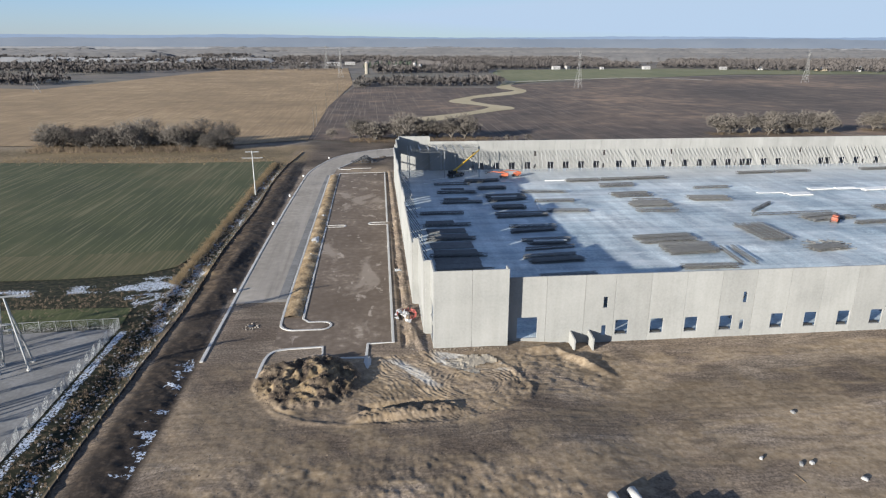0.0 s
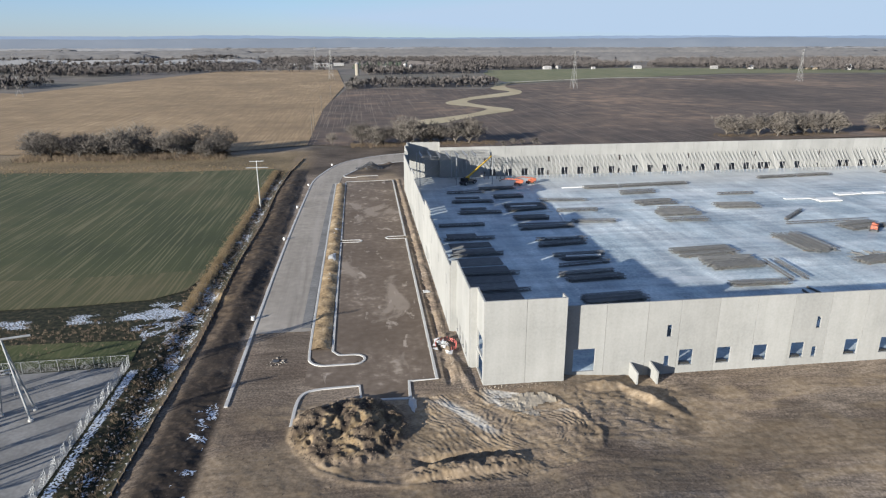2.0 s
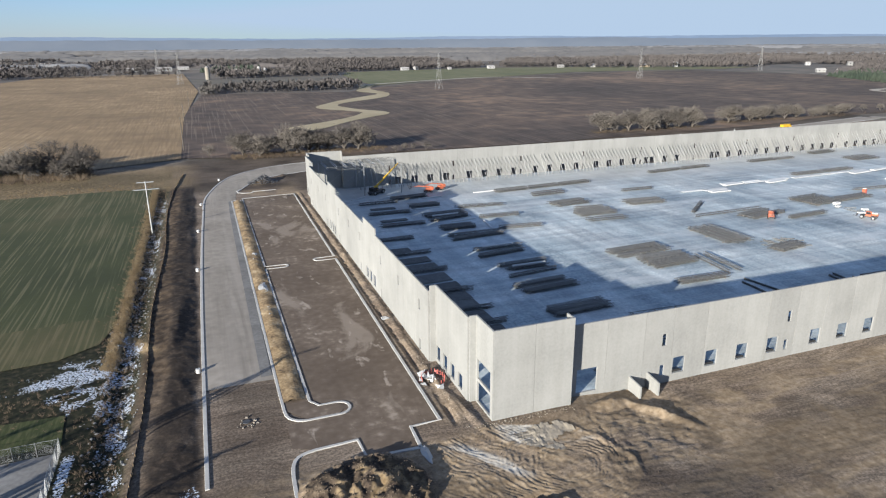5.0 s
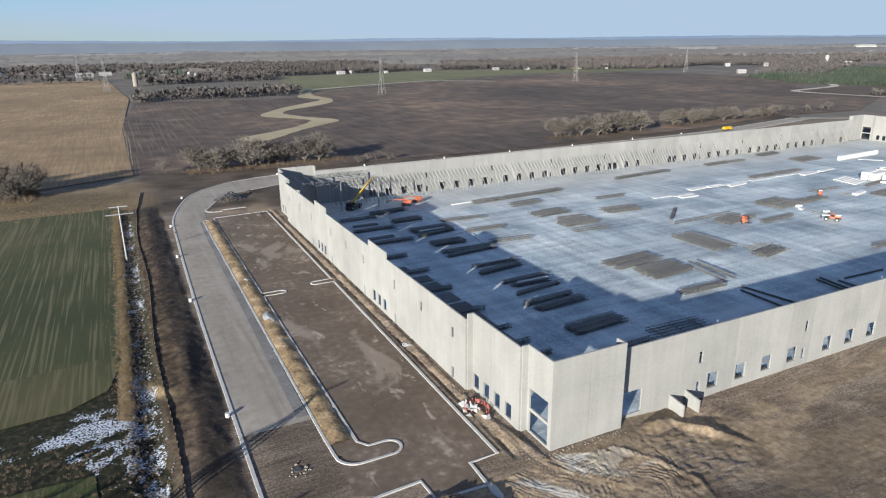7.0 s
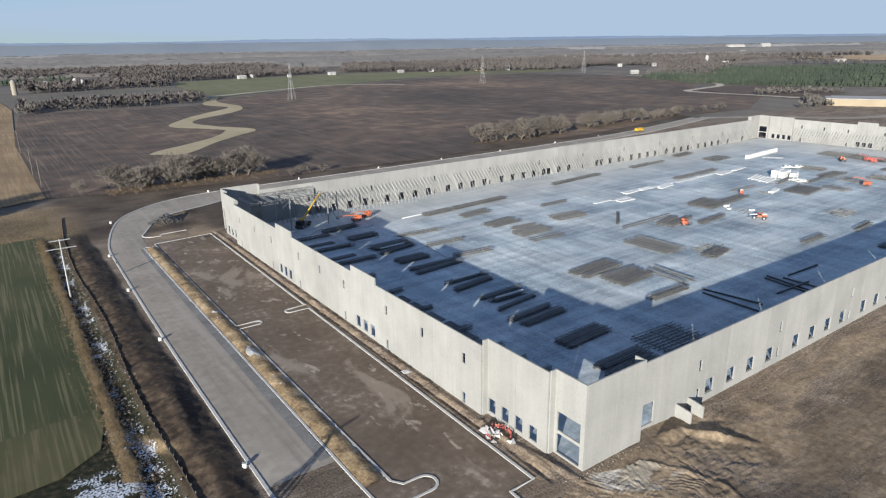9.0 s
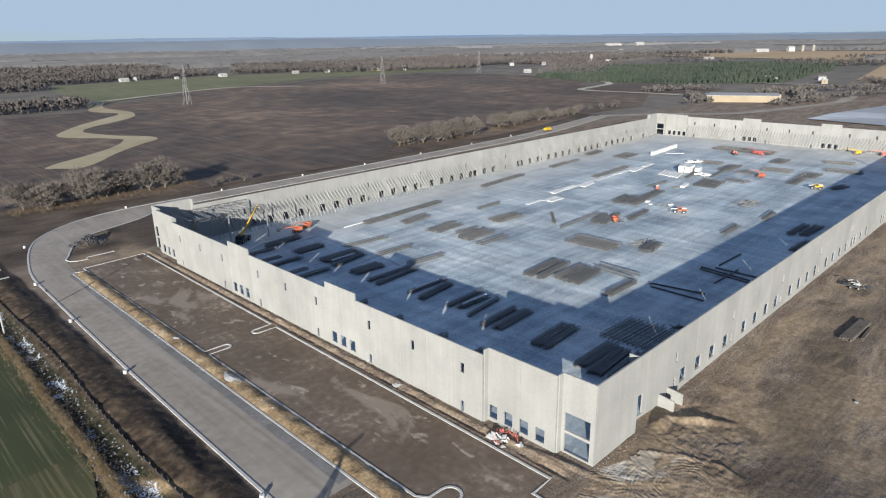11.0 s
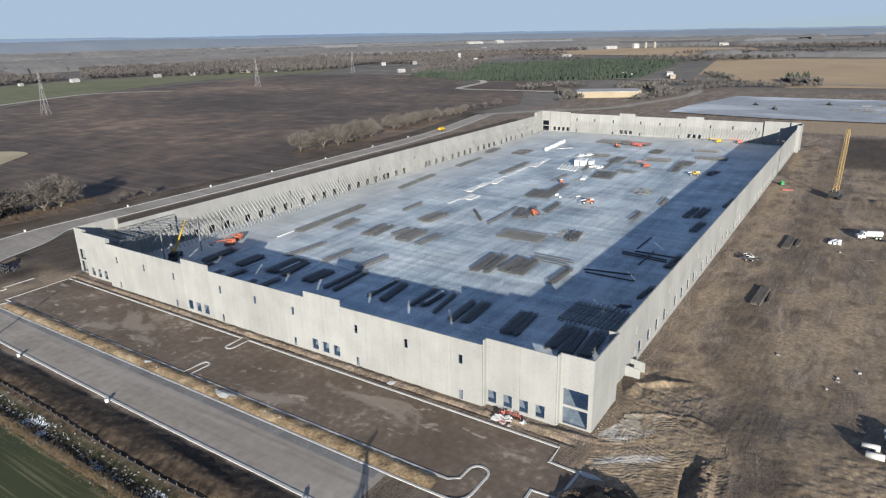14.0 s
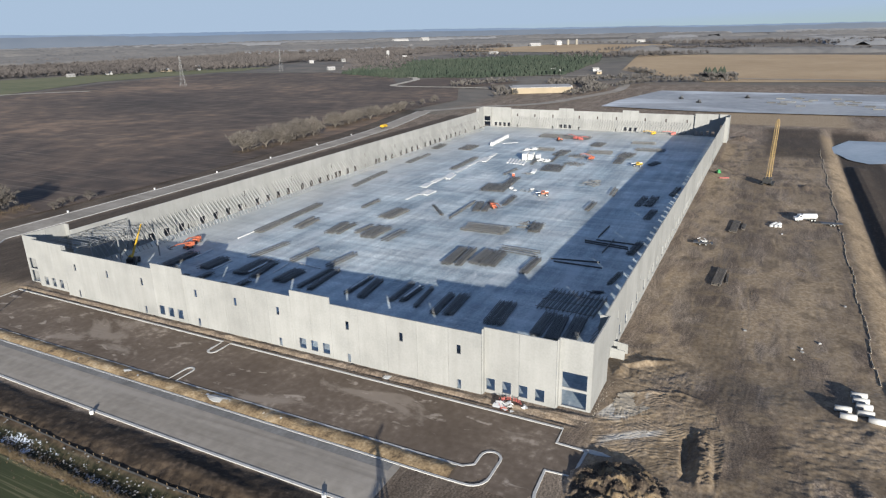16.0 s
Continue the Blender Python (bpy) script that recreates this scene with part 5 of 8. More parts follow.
for x, y, a, w, L, gp in ((112.0, 59.6, 92, 9.4, 17.5, 0.72), (164.8, 84.2, 5, 11.6, 14.6, 0.6), (43.6, 10.6, -2, 15.6, 14.6, 1.2), (27.4, 19.8, 1, 2.9, 14.6, 0.4), (26.8, 15.2, 4, 3.4, 14.6, 0.4), (27.6, 11.0, 3, 3.0, 14.6, 0.4), (97.8, 11.2, -5, 1.9, 14.6, 0.5), (68.8, 11.7, -6, 1.0, 11.0, 0.5),
                          (163.5, 16.3, -2, 3.2, 17.5, 0.6), (161.7, 20.6, -2, 2.6, 17.5, 0.6), (185.0, 10.4, -4, 2.0, 17.5, 0.6), (143.0, 13.4, -3, 2.4, 14.6, 0.6)):
    joists(x, y, a, w, L, gp)
# the eastern half, laid out ready for the far bays
for x, y, a, w, L, gp in ((338.0, 86.0, 90, 12.0, 17.5, 0.8), (339.0, 104.0, 90, 13.0, 17.5, 0.8), (300.5, 71.4, -3, 6.4, 14.6, 0.6), (286.0, 60.0, 98, 9.0, 14.6, 0.7), (250.5, 47.6, 2, 4.4, 17.5, 0.6), (269.0, 46.2, -4, 7.4, 14.6, 0.7), (327.0, 41.5, 100, 6.0, 14.6, 0.6), (303.0, 31.4, 94, 7.6, 17.5, 0.95),
                          (218.2, 73.0, 6, 10.2, 17.5, 0.7), (284.0, 95.6, 94, 7.0, 11.0, 0.7), (262.5, 84.8, -2, 6.6, 17.5, 0.7), (266.4, 69.6, 78, 6.2, 11.0, 1.5), (243.0, 65.4, 78, 6.0, 11.0, 1.5), (242.0, 85.0, 4, 0.8, 17.5, 0.4), (260.0, 86.3, 4, 0.8, 17.5, 0.4), (203.7, 128.0, 2, 3.0, 17.5, 0.5), (222.0, 128.8, 2, 3.0, 17.5, 0.5),
                          (258.0, 166.2, 6, 5.0, 17.5, 0.6), (261.3, 144.8, 3, 8.6, 17.5, 0.7), (250.2, 30.4, -17, 3.4, 11.0, 0.7), (231.0, 92.6, 6, 1.4, 17.5, 0.5), (200.0, 97.4, -4, 0.8, 17.5, 0.4)):
    joists(x, y, a, w, L, gp)

# heaps of short bridging angles and offcuts dropped on the slab
OFFCUT = Geo().box(-1.6, -0.06, 0, 1.6, 0.06, 0.05).box(-1.6, -0.06, 0.05, 1.6, -0.02, 0.16).mesh("angle_iron", M_STEEL)
for cx, cy, rx, ry, n in ((118, 54, 7.0, 5.0, 70), (198, 51, 8.5, 4.5, 48), (61.5, 14.6, 1.8, 1.6, 14), (208, 88, 3, 2.5, 8), (172.5, 75, 3.5, 3.0, 10)):
    hp = thing("offcut_heap", "scattered heap of dark steel angles and offcuts on the slab", "steel offcuts", "offcut heaps on the slab", m=pose(cx, cy, ZS))
    for i in range(n):
        q, a = math.sqrt(RNG.random()), RNG.uniform(0, 6.28)
        part("angle_iron", OFFCUT, None, hp, m=pose(rx * q * math.cos(a), ry * q * math.sin(a), 0.17 * (i % 4) * (1 - q), 0, 0, RNG.choice([0, 90]) + RNG.uniform(-25, 25)))

# long rolled beams
BEAM = Geo().side([(-0.18, 0), (0.18, 0), (0.18, 0.03), (0.02, 0.03), (0.02, 0.42), (0.18, 0.42), (0.18, 0.45), (-0.18, 0.45), (-0.18, 0.42), (-0.02, 0.42), (-0.02, 0.03), (-0.18, 0.03)], 0, 16.0)
BEAM_ME = fix_normals(BEAM.mesh("steel_beam", M_STEEL))
for x, y, a in ((108.0, 29.9, -98), (106.0, 29.4, -98), (110.2, 26.3, -91), (113.1, 26.4, -2), (97.0, 21.0, -2), (84.5, 35.1, -81), (82.2, 33.4, -91)):
    ob = tagged(new("steel_beam", BEAM_ME), "long dark steel beam lying on the slab", "steel beam", "loose beams on the slab")
    ob.matrix_basis = pose(x, y, ZS, 0, 0, a - 90)
# dark stacks of roof deck between the western bundles
DECK_ME = {}
def deck_stack(x, y, turn, L, W, n):
    b = thing("deck_stack", "low dark stack of ribbed steel roof deck on bearers", "roof deck", "dark deck stacks in the western bays", m=pose(x, y, ZS, 0, 0, turn))
    for k in (0.15, 0.5, 0.85):
        part("bearer", DUNNAGE, None, b, m=Matrix.Translation((L * k, 0, 0)) @ Matrix.Diagonal((1, W, 1, 1)))
    key = (L, W)
    if key not in DECK_ME:
        g_ = Geo()
        m_ = int(W / 0.3)
        prof_ = []
        for k in range(m_):
            prof_ += [(k * 0.3, 0.0), (k * 0.3 + 0.06, 0.07), (k * 0.3 + 0.2, 0.07), (k * 0.3 + 0.26, 0.0)]
        vs_ = [(xx, yy, zz) for xx in (0, L) for yy, zz in prof_]
        g_.add(vs_, [(i, i + 1, len(prof_) + i + 1, len(prof_) + i) for i in range(len(prof_) - 1)])
        g_.box(0, 0, -0.05, L, prof_[-1][0], -0.004)
        DECK_ME[key] = g_.mesh("deck_sheet", M_STEEL)
    for i in range(n):
        part("deck_sheet", DECK_ME[key], None, b, m=Matrix.Translation((RNG.uniform(-0.2, 0.2), RNG.uniform(-0.1, 0.1), 0.18 + 0.13 * i)))


for x, y, L, W, n in ((4.5, 27.8, 12.0, 4.5, 1), (4.6, 34.4, 12.0, 6.0, 1), (4.5, 42.4, 12.0, 4.5, 2), (4.8, 47.4, 12.0, 4.8, 1), (5.2, 55.0, 12.0, 4.5, 1), (4.8, 60.6, 12.0, 6.0, 1), (5.2, 70.6, 12.0, 4.5, 1), (5.0, 76.4, 12.0, 4.5, 1), (5.4, 86.0, 9.0, 4.5, 1), (14.4, 119.6, 9.0, 2.4, 2), (15.0, 136.5, 9.0, 2.4, 2)):
    deck_stack(x, y, RNG.uniform(0, 2), L, W, n)
TUBE = Geo().bevel_box(0, -0.24, 0, 9.6, 0.24, 0.36, 0.05).mesh("steel_tube", M_PAINT_W)
for x, y, a, up in ((34.2, 62.6, 0, 1), (33.6, 80.6, 1, 1), (47.0, 110.3, -98, 0), (31.8, 118.8, 3, 1), (36.2, 112.6, 8, 0), (30.4, 133.4, 2, 0), (36.5, 148.4, 4, 0), (60.0, 150.2, 3, 0), (9.0, 148.0, 20, 0), (12.0, 155.0, 32, 0), (20.0, 151.5, 30, 0)):
    ob = tagged(new("steel_tube", TUBE), "long white-primed steel tube lying among the joists", "steel tube", "white tubes among the joists")
    ob.matrix_basis = pose(x, y, ZS + 0.93 * up, 0, 0, a)

# ---- pale bundles of insulation board and deck sheets, in a long row ----
SHEETS = {}


def sheet_stack(x, y, turn, L, W, n, label="stack of pale roof sheets on bearers", mat=None):
    b = thing("sheet_stack", label, "building sheets", "pale stacks along the slab", m=pose(x, y, ZS, 0, 0, turn))
    for k in (0.15, 0.5, 0.85):
        part("bearer", DUNNAGE, None, b, m=Matrix.Translation((L * k, 0, 0)) @ Matrix.Diagonal((1, W, 1, 1)))
    key = (round(L, 1), round(W, 1))
    if key not in SHEETS:
        SHEETS[key] = Geo().bevel_box(0, 0, 0, L, W, 0.16, 0.02).mesh("sheet", mat or M_SHEET)
    for i in range(n):
        part("sheet", SHEETS[key], None, b, m=Matrix.Translation((RNG.uniform(-0.1, 0.1), RNG.uniform(-0.06, 0.06), 0.12 + 0.18 * i)))


for x, y, a, L, W, n in ((136.0, 119.2, 0, 12.4, 1.6, 1), (146.0, 114.2, 1, 9.0, 2.6, 2), (145.6, 117.6, 1, 10.5, 2.4, 1), (160.0, 122.4, 6, 10.2, 2.2, 2), (160.6, 125.0, 6, 8.6, 1.6, 1), (171.0, 123.0, 3, 13.4, 1.6, 1), (172.0, 125.2, 3, 9.0, 1.4, 1), (180.8, 119.8, 8, 11.0, 2.4, 2), (184.0, 122.8, 8, 12.0, 2.4, 1), (198.2, 123.4, 3, 17.0, 2.2, 1), (217.0, 124.4, 3, 14.0, 2.0, 1), (229.6, 120.6, 8, 13.0, 2.2, 2), (231.0, 123.4, 8, 12.0, 2.0, 1), (244.6, 122.6, 8, 12.0, 2.4, 2)):
    sheet_stack(x, y, a + RNG.uniform(-1, 1), L, W, n)
for i in range(6):
    sheet_stack(229.2 + 0.5 * i, 96.8 + 2.1 * i, 12, 12.6, 1.0, 2)
for i in range(4):
    sheet_stack(281.5 + 9.2 * i, 137.8 + 0.65 * i, 4, 8.9, 1.5, 12, "tall stack of cream insulation boards")
sheet_stack(291.8, 134.6, -46, 11.0, 1.2, 1)
sheet_stack(210.5, 84.0, 12, 8.5, 2.2, 4)
sheet_stack(172.4, 82.4, 6, 2.4, 1.4, 4, "small white wrapped pallet")
sheet_stack(170.2, 79.4, 20, 2.4, 1.4, 2, "small white wrapped pallet")
sheet_stack(174.0, 73.0, -12, 2.0, 1.2, 3, "small white wrapped pallet")


# ---- machines ----
def wheel(parent, x, y, r, w=0.35, mat=None):
    tyre = part("tyre", wheel_mesh(r, w), None, parent, m=pose(x, y, r))
    part("rim", rim_mesh(r, w), None, tyre)


WHEELS = {}


def wheel_mesh(r, w):
    k = ("t", r, w)
    if k not in WHEELS:
        g = Geo()
        n = 14
        prof = [(r * 0.55, -w / 2), (r * 0.93, -w / 2), (r, -w * 0.3), (r, w * 0.3), (r * 0.93, w / 2), (r * 0.55, w / 2)]
        vs = [(p[0] * math.cos(2 * math.pi * i / n), p[1], p[0] * math.sin(2 * math.pi * i / n)) for i in range(n) for p in prof]
        fs = [(i * 6 + j, i * 6 + j + 1, ((i + 1) % n) * 6 + j + 1, ((i + 1) % n) * 6 + j) for i in range(n) for j in range(5)]
        WHEELS[k] = fix_normals(g.add(vs, fs).mesh("tyre", M_DARK))
    return WHEELS[k]


def rim_mesh(r, w):
    k = ("r", r, w)
    if k not in WHEELS:
        WHEELS[k] = Geo().rod((0, -w * 0.4, 0), (0, w * 0.4, 0), r * 0.56, n=10).mesh("rim", M_STEEL_L)
    return WHEELS[k]


def boom_lift(x, y, turn, raise_=18, paint=None, label="orange boom lift parked on the slab with its boom lowered"):
    paint = paint or M_ORANGE
    b = thing("boom_lift", label, "boom lift", "lifts on the slab", m=pose(x, y, ZS, 0, 0, turn))
    part("chassis", Geo().bevel_box(-1.5, -1.0, 0.45, 1.5, 1.0, 0.95, 0.08), paint, b)
    for sx in (-1.15, 1.15):
        for sy in (-1.05, 1.05):
            wheel(b, sx, sy, 0.48, 0.36)
    part("turntable", Geo().bevel_box(-2.1, -0.95, 1.0, 0.9, 0.95, 1.75, 0.12).bevel_box(-2.2, -0.9, 1.75, -0.7, 0.9, 2.15, 0.1), paint, b)
    a = radians(raise_)
    p0 = Vector((-1.4, 0, 2.1))
    p1 = p0 + Vector((math.cos(a), 0, math.sin(a))) * 5.4
    p2 = p1 + Vector((math.cos(-a * 1.2), 0, math.sin(-a * 1.2))) * 3.0
    part("lower_boom", Geo().rod(p0, p1, 0.27, 0.24), paint, b)
    part("upper_boom", Geo().rod(p1, p2, 0.19, 0.17), paint, b)
    g = Geo().box(p2.x, -1.1, p2.z - 0.5, p2.x + 0.8, 1.1, p2.z - 0.42)
    for sy in (-1.1, 0, 1.1):
        for sx in (0, 0.8):
            g.rod((p2.x + sx, sy, p2.z - 0.45), (p2.x + sx, sy, p2.z + 0.62), 0.035)
    for z in (0.1, 0.62):
        g.rod((p2.x, -1.1, p2.z + z), (p2.x, 1.1, p2.z + z), 0.03).rod((p2.x + 0.8, -1.1, p2.z + z), (p2.x + 0.8, 1.1, p2.z + z), 0.03)
        g.rod((p2.x, -1.1, p2.z + z), (p2.x + 0.8, -1.1, p2.z + z), 0.03).rod((p2.x, 1.1, p2.z + z), (p2.x + 0.8, 1.1, p2.z + z), 0.03)
    part("basket", g, M_DKGREY, b, "grey guard-railed basket")


boom_lift(137.0, 77.4, 226, 10)
boom_lift(50.0, 161.2, 190, 10)
boom_lift(44.0, 158.6, 172, 6)
boom_lift(257.6, 66.4, 80, 14)
boom_lift(325.4, 94.6, 60, 10, M_RED, "red boom lift parked on the slab with its boom lowered")
boom_lift(323.0, 90.0, 250, 8, M_RED, "red boom lift parked on the slab with its boom lowered")
boom_lift(372.0 - 8, 36.0, 100, 8, M_RED, "red boom lift parked in the shadow of the wall")
boom_lift(362.0, 49.0, 95, 6, M_YELLOW, "yellow boom lift parked by the far wall")


def telehandler(x, y, turn, paint, label):
    b = thing("telehandler", label, "telehandler", m=pose(x, y, ZS, 0, 0, turn))
    part("chassis", Geo().bevel_box(-2.6, -0.75, 0.6, 2.3, 0.75, 1.25, 0.1), M_DKGREY, b)
    for sx in (-1.7, 1.6):
        for sy in (-1.05, 1.05):
            wheel(b, sx, sy, 0.66, 0.5)
    part("body", Geo().bevel_box(-2.6, -1.1, 1.2, 0.2, -0.2, 2.0, 0.12), paint, b)
    cab = part("cab", Geo().bevel_box(-1.0, 0.15, 1.1, 0.7, 1.15, 2.7, 0.15), paint, b)
    part("cab_window", Geo().box(-0.8, 1.14, 1.7, 0.5, 1.165, 2.5).box(0.69, 0.3, 1.7, 0.715, 1.0, 2.5), M_GLASSD, cab)
    part("boom", Geo().rod((-2.5, -0.1, 2.2), (3.4, -0.1, 1.5), 0.28, 0.2), M_WHITE, b, "pale telescopic boom")
    part("fork", Geo().box(3.3, -0.75, 0.5, 3.45, 0.55, 1.5).box(3.4, -0.6, 0.5, 4.6, -0.45, 0.56).box(3.4, 0.25, 0.5, 4.6, 0.4, 0.56), M_DKGREY, b)


telehandler(165.5, 64.8, 112, M_ORANGE, "orange telehandler with a pale boom on the slab")
telehandler(247.4, 37.8, 100, M_YELLOW, "yellow telehandler at the edge of the shadow")
telehandler(314.9, 102.5, 40, M_ORANGE, "orange telehandler far down the slab")


def vehicle_body(parent, L, W, wheels_x, r, profile, mat, glass):
    body = part("body", fix_normals(Geo().side(profile, -W / 2, W / 2).mesh("body", mat)), mat, parent)
    for sx in wheels_x:
        for sy in (-W / 2 + 0.12, W / 2 - 0.12):
            wheel(parent, sx, sy, r, 0.26)
    for a, b_, z0, z1 in glass:
        part("side_window", Geo().box(a, -W / 2 - 0.012, z0, b_, W / 2 + 0.012, z1), M_GLASSD, body)
    for sy in (-1, 1):
        part("headlight", Geo().box(L / 2 - 0.02, sy * W * 0.36 - 0.14, 0.72, L / 2 + 0.02, sy * W * 0.36 + 0.14, 0.92), M_WHITE, body)
    return body


def pickup(x, y, turn, z=ZS, mat=None, label="white pickup truck parked on the slab"):
    b = thing("pickup_truck", label, "pickup truck", "parked vehicles", m=pose(x, y, z, 0, 0, turn))
    prof = [(-2.8, 0.45), (2.85, 0.42), (2.85, 0.98), (1.55, 1.12), (0.85, 1.82), (-0.75, 1.86), (-1.0, 1.15), (-2.8, 1.12)]
    body = vehicle_body(b, 5.7, 1.95, (-1.75, 1.8), 0.40, prof, mat or M_PAINT_W, [(-0.65, 0.75, 1.22, 1.7)])
    part("windscreen", fix_normals(Geo().add([(1.58, -0.8, 1.15), (1.58, 0.8, 1.15), (0.9, 0.72, 1.80), (0.9, -0.72, 1.80), (1.54, -0.8, 1.11), (1.54, 0.8, 1.11), (0.86, 0.72, 1.76), (0.86, -0.72, 1.76)],
                                     [(0, 1, 2, 3), (4, 5, 6, 7), (0, 1, 5, 4), (1, 2, 6, 5), (2, 3, 7, 6), (3, 0, 4, 7)]).mesh("windscreen", M_GLASSD)), None, body)
    part("bed", Geo().box(-2.7, -0.8, 1.1, -1.05, 0.8, 1.14), M_DARK, body, "dark open bed")


pickup(272, 110.5, -30)
pickup(276, 107.0, -30)
pickup(243.4, 91.4, -62)
pickup(242.4, 87.8, -30)


def container(x, y, turn, L, W, Hh_, label, z=ZS, mat=None):
    b = thing("site_trailer", label, "site trailer", "white trailers on the slab", m=pose(x, y, z, 0, 0, turn))
    body = part("body", Geo().bevel_box(0, 0, 0.35, L, W, Hh_, 0.06), mat or M_PAINT_W, b)
    g = Geo()
    for i in range(int(L / 0.6)):
        g.box(0.3 + i * 0.6, -0.02, 0.5, 0.42 + i * 0.6, 0.005, Hh_ - 0.15)
    part("rib", g, M_WHITE, body)
    part("door", Geo().box(L - 0.005, W * 0.15, 0.45, L + 0.03, W * 0.85, Hh_ - 0.2), M_WHITE, body)
    for sy in (0.25, W - 0.25):
        wheel(b, L * 0.45, sy, 0.36, 0.22)


container(243.4, 97.2, 8, 9.5, 2.6, 3.5, "white box trailer standing on the slab")
container(243.0, 100.4, 8, 9.5, 2.6, 3.7, "white box trailer standing on the slab")
container(247.0, 93.6, 12, 6.5, 2.4, 2.9, "small white box trailer standing on the slab")

# portable toilet
pt = thing("portable_toilet", "orange portable toilet with a pale roof on the slab", "portable toilet", m=pose(197.7, 91.3, ZS, 0, 0, 10))
part("cabin", Geo().bevel_box(-0.6, -0.6, 0.05, 0.6, 0.6, 2.1, 0.05), M_ORANGE, pt)
part("roof", Geo().box(-0.62, -0.62, 2.1, 0.62, 0.62, 2.35, 0.35), M_WHITE, pt)
part("door", Geo().box(-0.45, -0.63, 0.15, 0.45, -0.6, 1.95), M_RED, pt)

# part-built steel frame in the far bay: columns, girders, joists under the future roof
sf = thing("structural_bay", "first bay of grey structural steel standing inside the corner walls", "steel frame")
for x in (4, 19.0, 34.0):
    for y in (162, 176.5):
        part("column", Geo().box(x - 0.16, y - 0.16, ZS, x + 0.16, y + 0.16, 11.6).box(x - 0.3, y - 0.3, ZS, x + 0.3, y + 0.3, ZS + 0.05), M_STEEL_L, sf)
for y in (162, 176.5):
    for k in range(2):
        part("girder", fix_normals(joist_mesh("girder", 15.0, 1.2, 12)), None, sf, m=pose(4 + 15 * k, y, 11.0))
JL = joist_mesh("frame_joist", 14.5, 0.8, 16)
JL.materials[0] = M_STEEL_L
for k in range(7):
    part("joist", JL, None, sf, m=pose(5 + 3.7 * k, 162, 11.5, 0, 0, 90))
part("bracing", Geo().rod((4, 162, 0.5), (19, 162, 11), 0.05).rod((4, 176.5, 0.5), (19, 176.5, 11), 0.05), M_STEEL_L, sf)


def lattice_boom(g, p, q, w0, w1, n, r=0.06):
    """A four-chord lattice from p to q."""
    p, q = Vector(p), Vector(q)
    d = (q - p).normalized()
    u = d.orthogonal().normalized()
    w = d.cross(u)
    rings = []
    for i in range(n + 1):
        t = i / n
        c = p.lerp(q, t)
        s = (w0 + (w1 - w0) * t) / 2 * (1 if 0 < i < n else 0.55)
        rings.append([c + u * a * s + w * b_ * s for a, b_ in ((1, 1), (-1, 1), (-1, -1), (1, -1))])
    for i in range(n):
        for k in range(4):
            g.rod(rings[i][k], rings[i + 1][k], r)
            g.rod(rings[i][k], rings[i + 1][(k + 1) % 4], r * 0.6, n=3)
            g.rod(rings[i][k], rings[i][(k + 1) % 4], r * 0.5, n=3)
    return g


# rough-terrain crane at work by the frame
rc = thing("mobile_crane", "yellow and black mobile crane with its boom half raised", "crane", m=pose(24, 163, ZS, 0, 0, 35))
part("chassis", Geo().bevel_box(-4, -1.25, 0.7, 4, 1.25, 1.5, 0.12), M_DKGREY, rc)
for sx in (-2.4, 2.4):
    for sy in (-1.2, 1.2):
        wheel(rc, sx, sy, 0.85, 0.6)
part("counterweight", Geo().bevel_box(-3.4, -1.2, 1.6, -0.6, 1.2, 2.9, 0.15), M_DARK, rc)
part("cab", Geo().bevel_box(-0.4, 0.4, 1.6, 1.4, 1.3, 3.1, 0.15), M_YELLOW, rc)
part("boom", Geo().rod((-1.5, -0.2, 2.6), (6.5, -0.2, 6.6), 0.42, 0.36).rod((6.4, -0.2, 6.55), (13.5, -0.2, 10.2), 0.30, 0.26), M_YELLOW, rc)
part("hook_block", Geo().rod((13.4, -0.2, 10.1), (13.4, -0.2, 4.6), 0.03).bevel_box(13.2, -0.4, 4.0, 13.6, 0.0, 4.6, 0.08), M_DKGREY, rc)

# ---- the truck yard ----
ZY = -1.25
cr = thing("crawler_crane", "tall yellow lattice-boom crawler crane standing on the yard", "crane", m=pose(234, -27, ZY, 0, 0, -6))
for sy in (-2.2, 2.2):
    trk = part("track", fix_normals(Geo().side([(-3.6, 0.35), (-3.2, 0.0), (3.2, 0.0), (3.6, 0.35), (3.6, 0.75), (3.2, 1.1), (-3.2, 1.1), (-3.6, 0.75)], sy - 0.5, sy + 0.5).mesh("track", M_DARK)), None, cr)
part("carbody", Geo().bevel_box(-1.6, -1.8, 0.5, 1.6, 1.8, 1.4, 0.1), M_DKGREY, cr)
part("house", Geo().bevel_box(-4.2, -1.6, 1.5, 1.2, 1.0, 3.4, 0.15), M_DKGREY, cr)
part("counterweight", Geo().bevel_box(-5.2, -2.0, 1.5, -4.2, 2.0, 3.6, 0.12), M_DARK, cr)
cb = part("cab", Geo().bevel_box(0.0, 1.05, 1.5, 1.9, 2.0, 3.3, 0.12), M_DKGREY, cr)
part("cab_window", Geo().box(1.88, 1.15, 2.1, 1.93, 1.9, 3.1), M_GLASSD, cb)
part("boom", lattice_boom(Geo(), (1.2, 0, 1.8), (7.5, 0, 30.4), 1.5, 1.2, 16, 0.11), M_CRANE, cr)
part("gantry", Geo().rod((-3.8, -0.8, 3.2), (-3.2, -0.5, 6.0), 0.1).rod((-3.8, 0.8, 3.2), (-3.2, 0.5, 6.0), 0.1).rod((-3.2, -0.5, 6), (-3.2, 0.5, 6), 0.1), M_CRANE, cr)
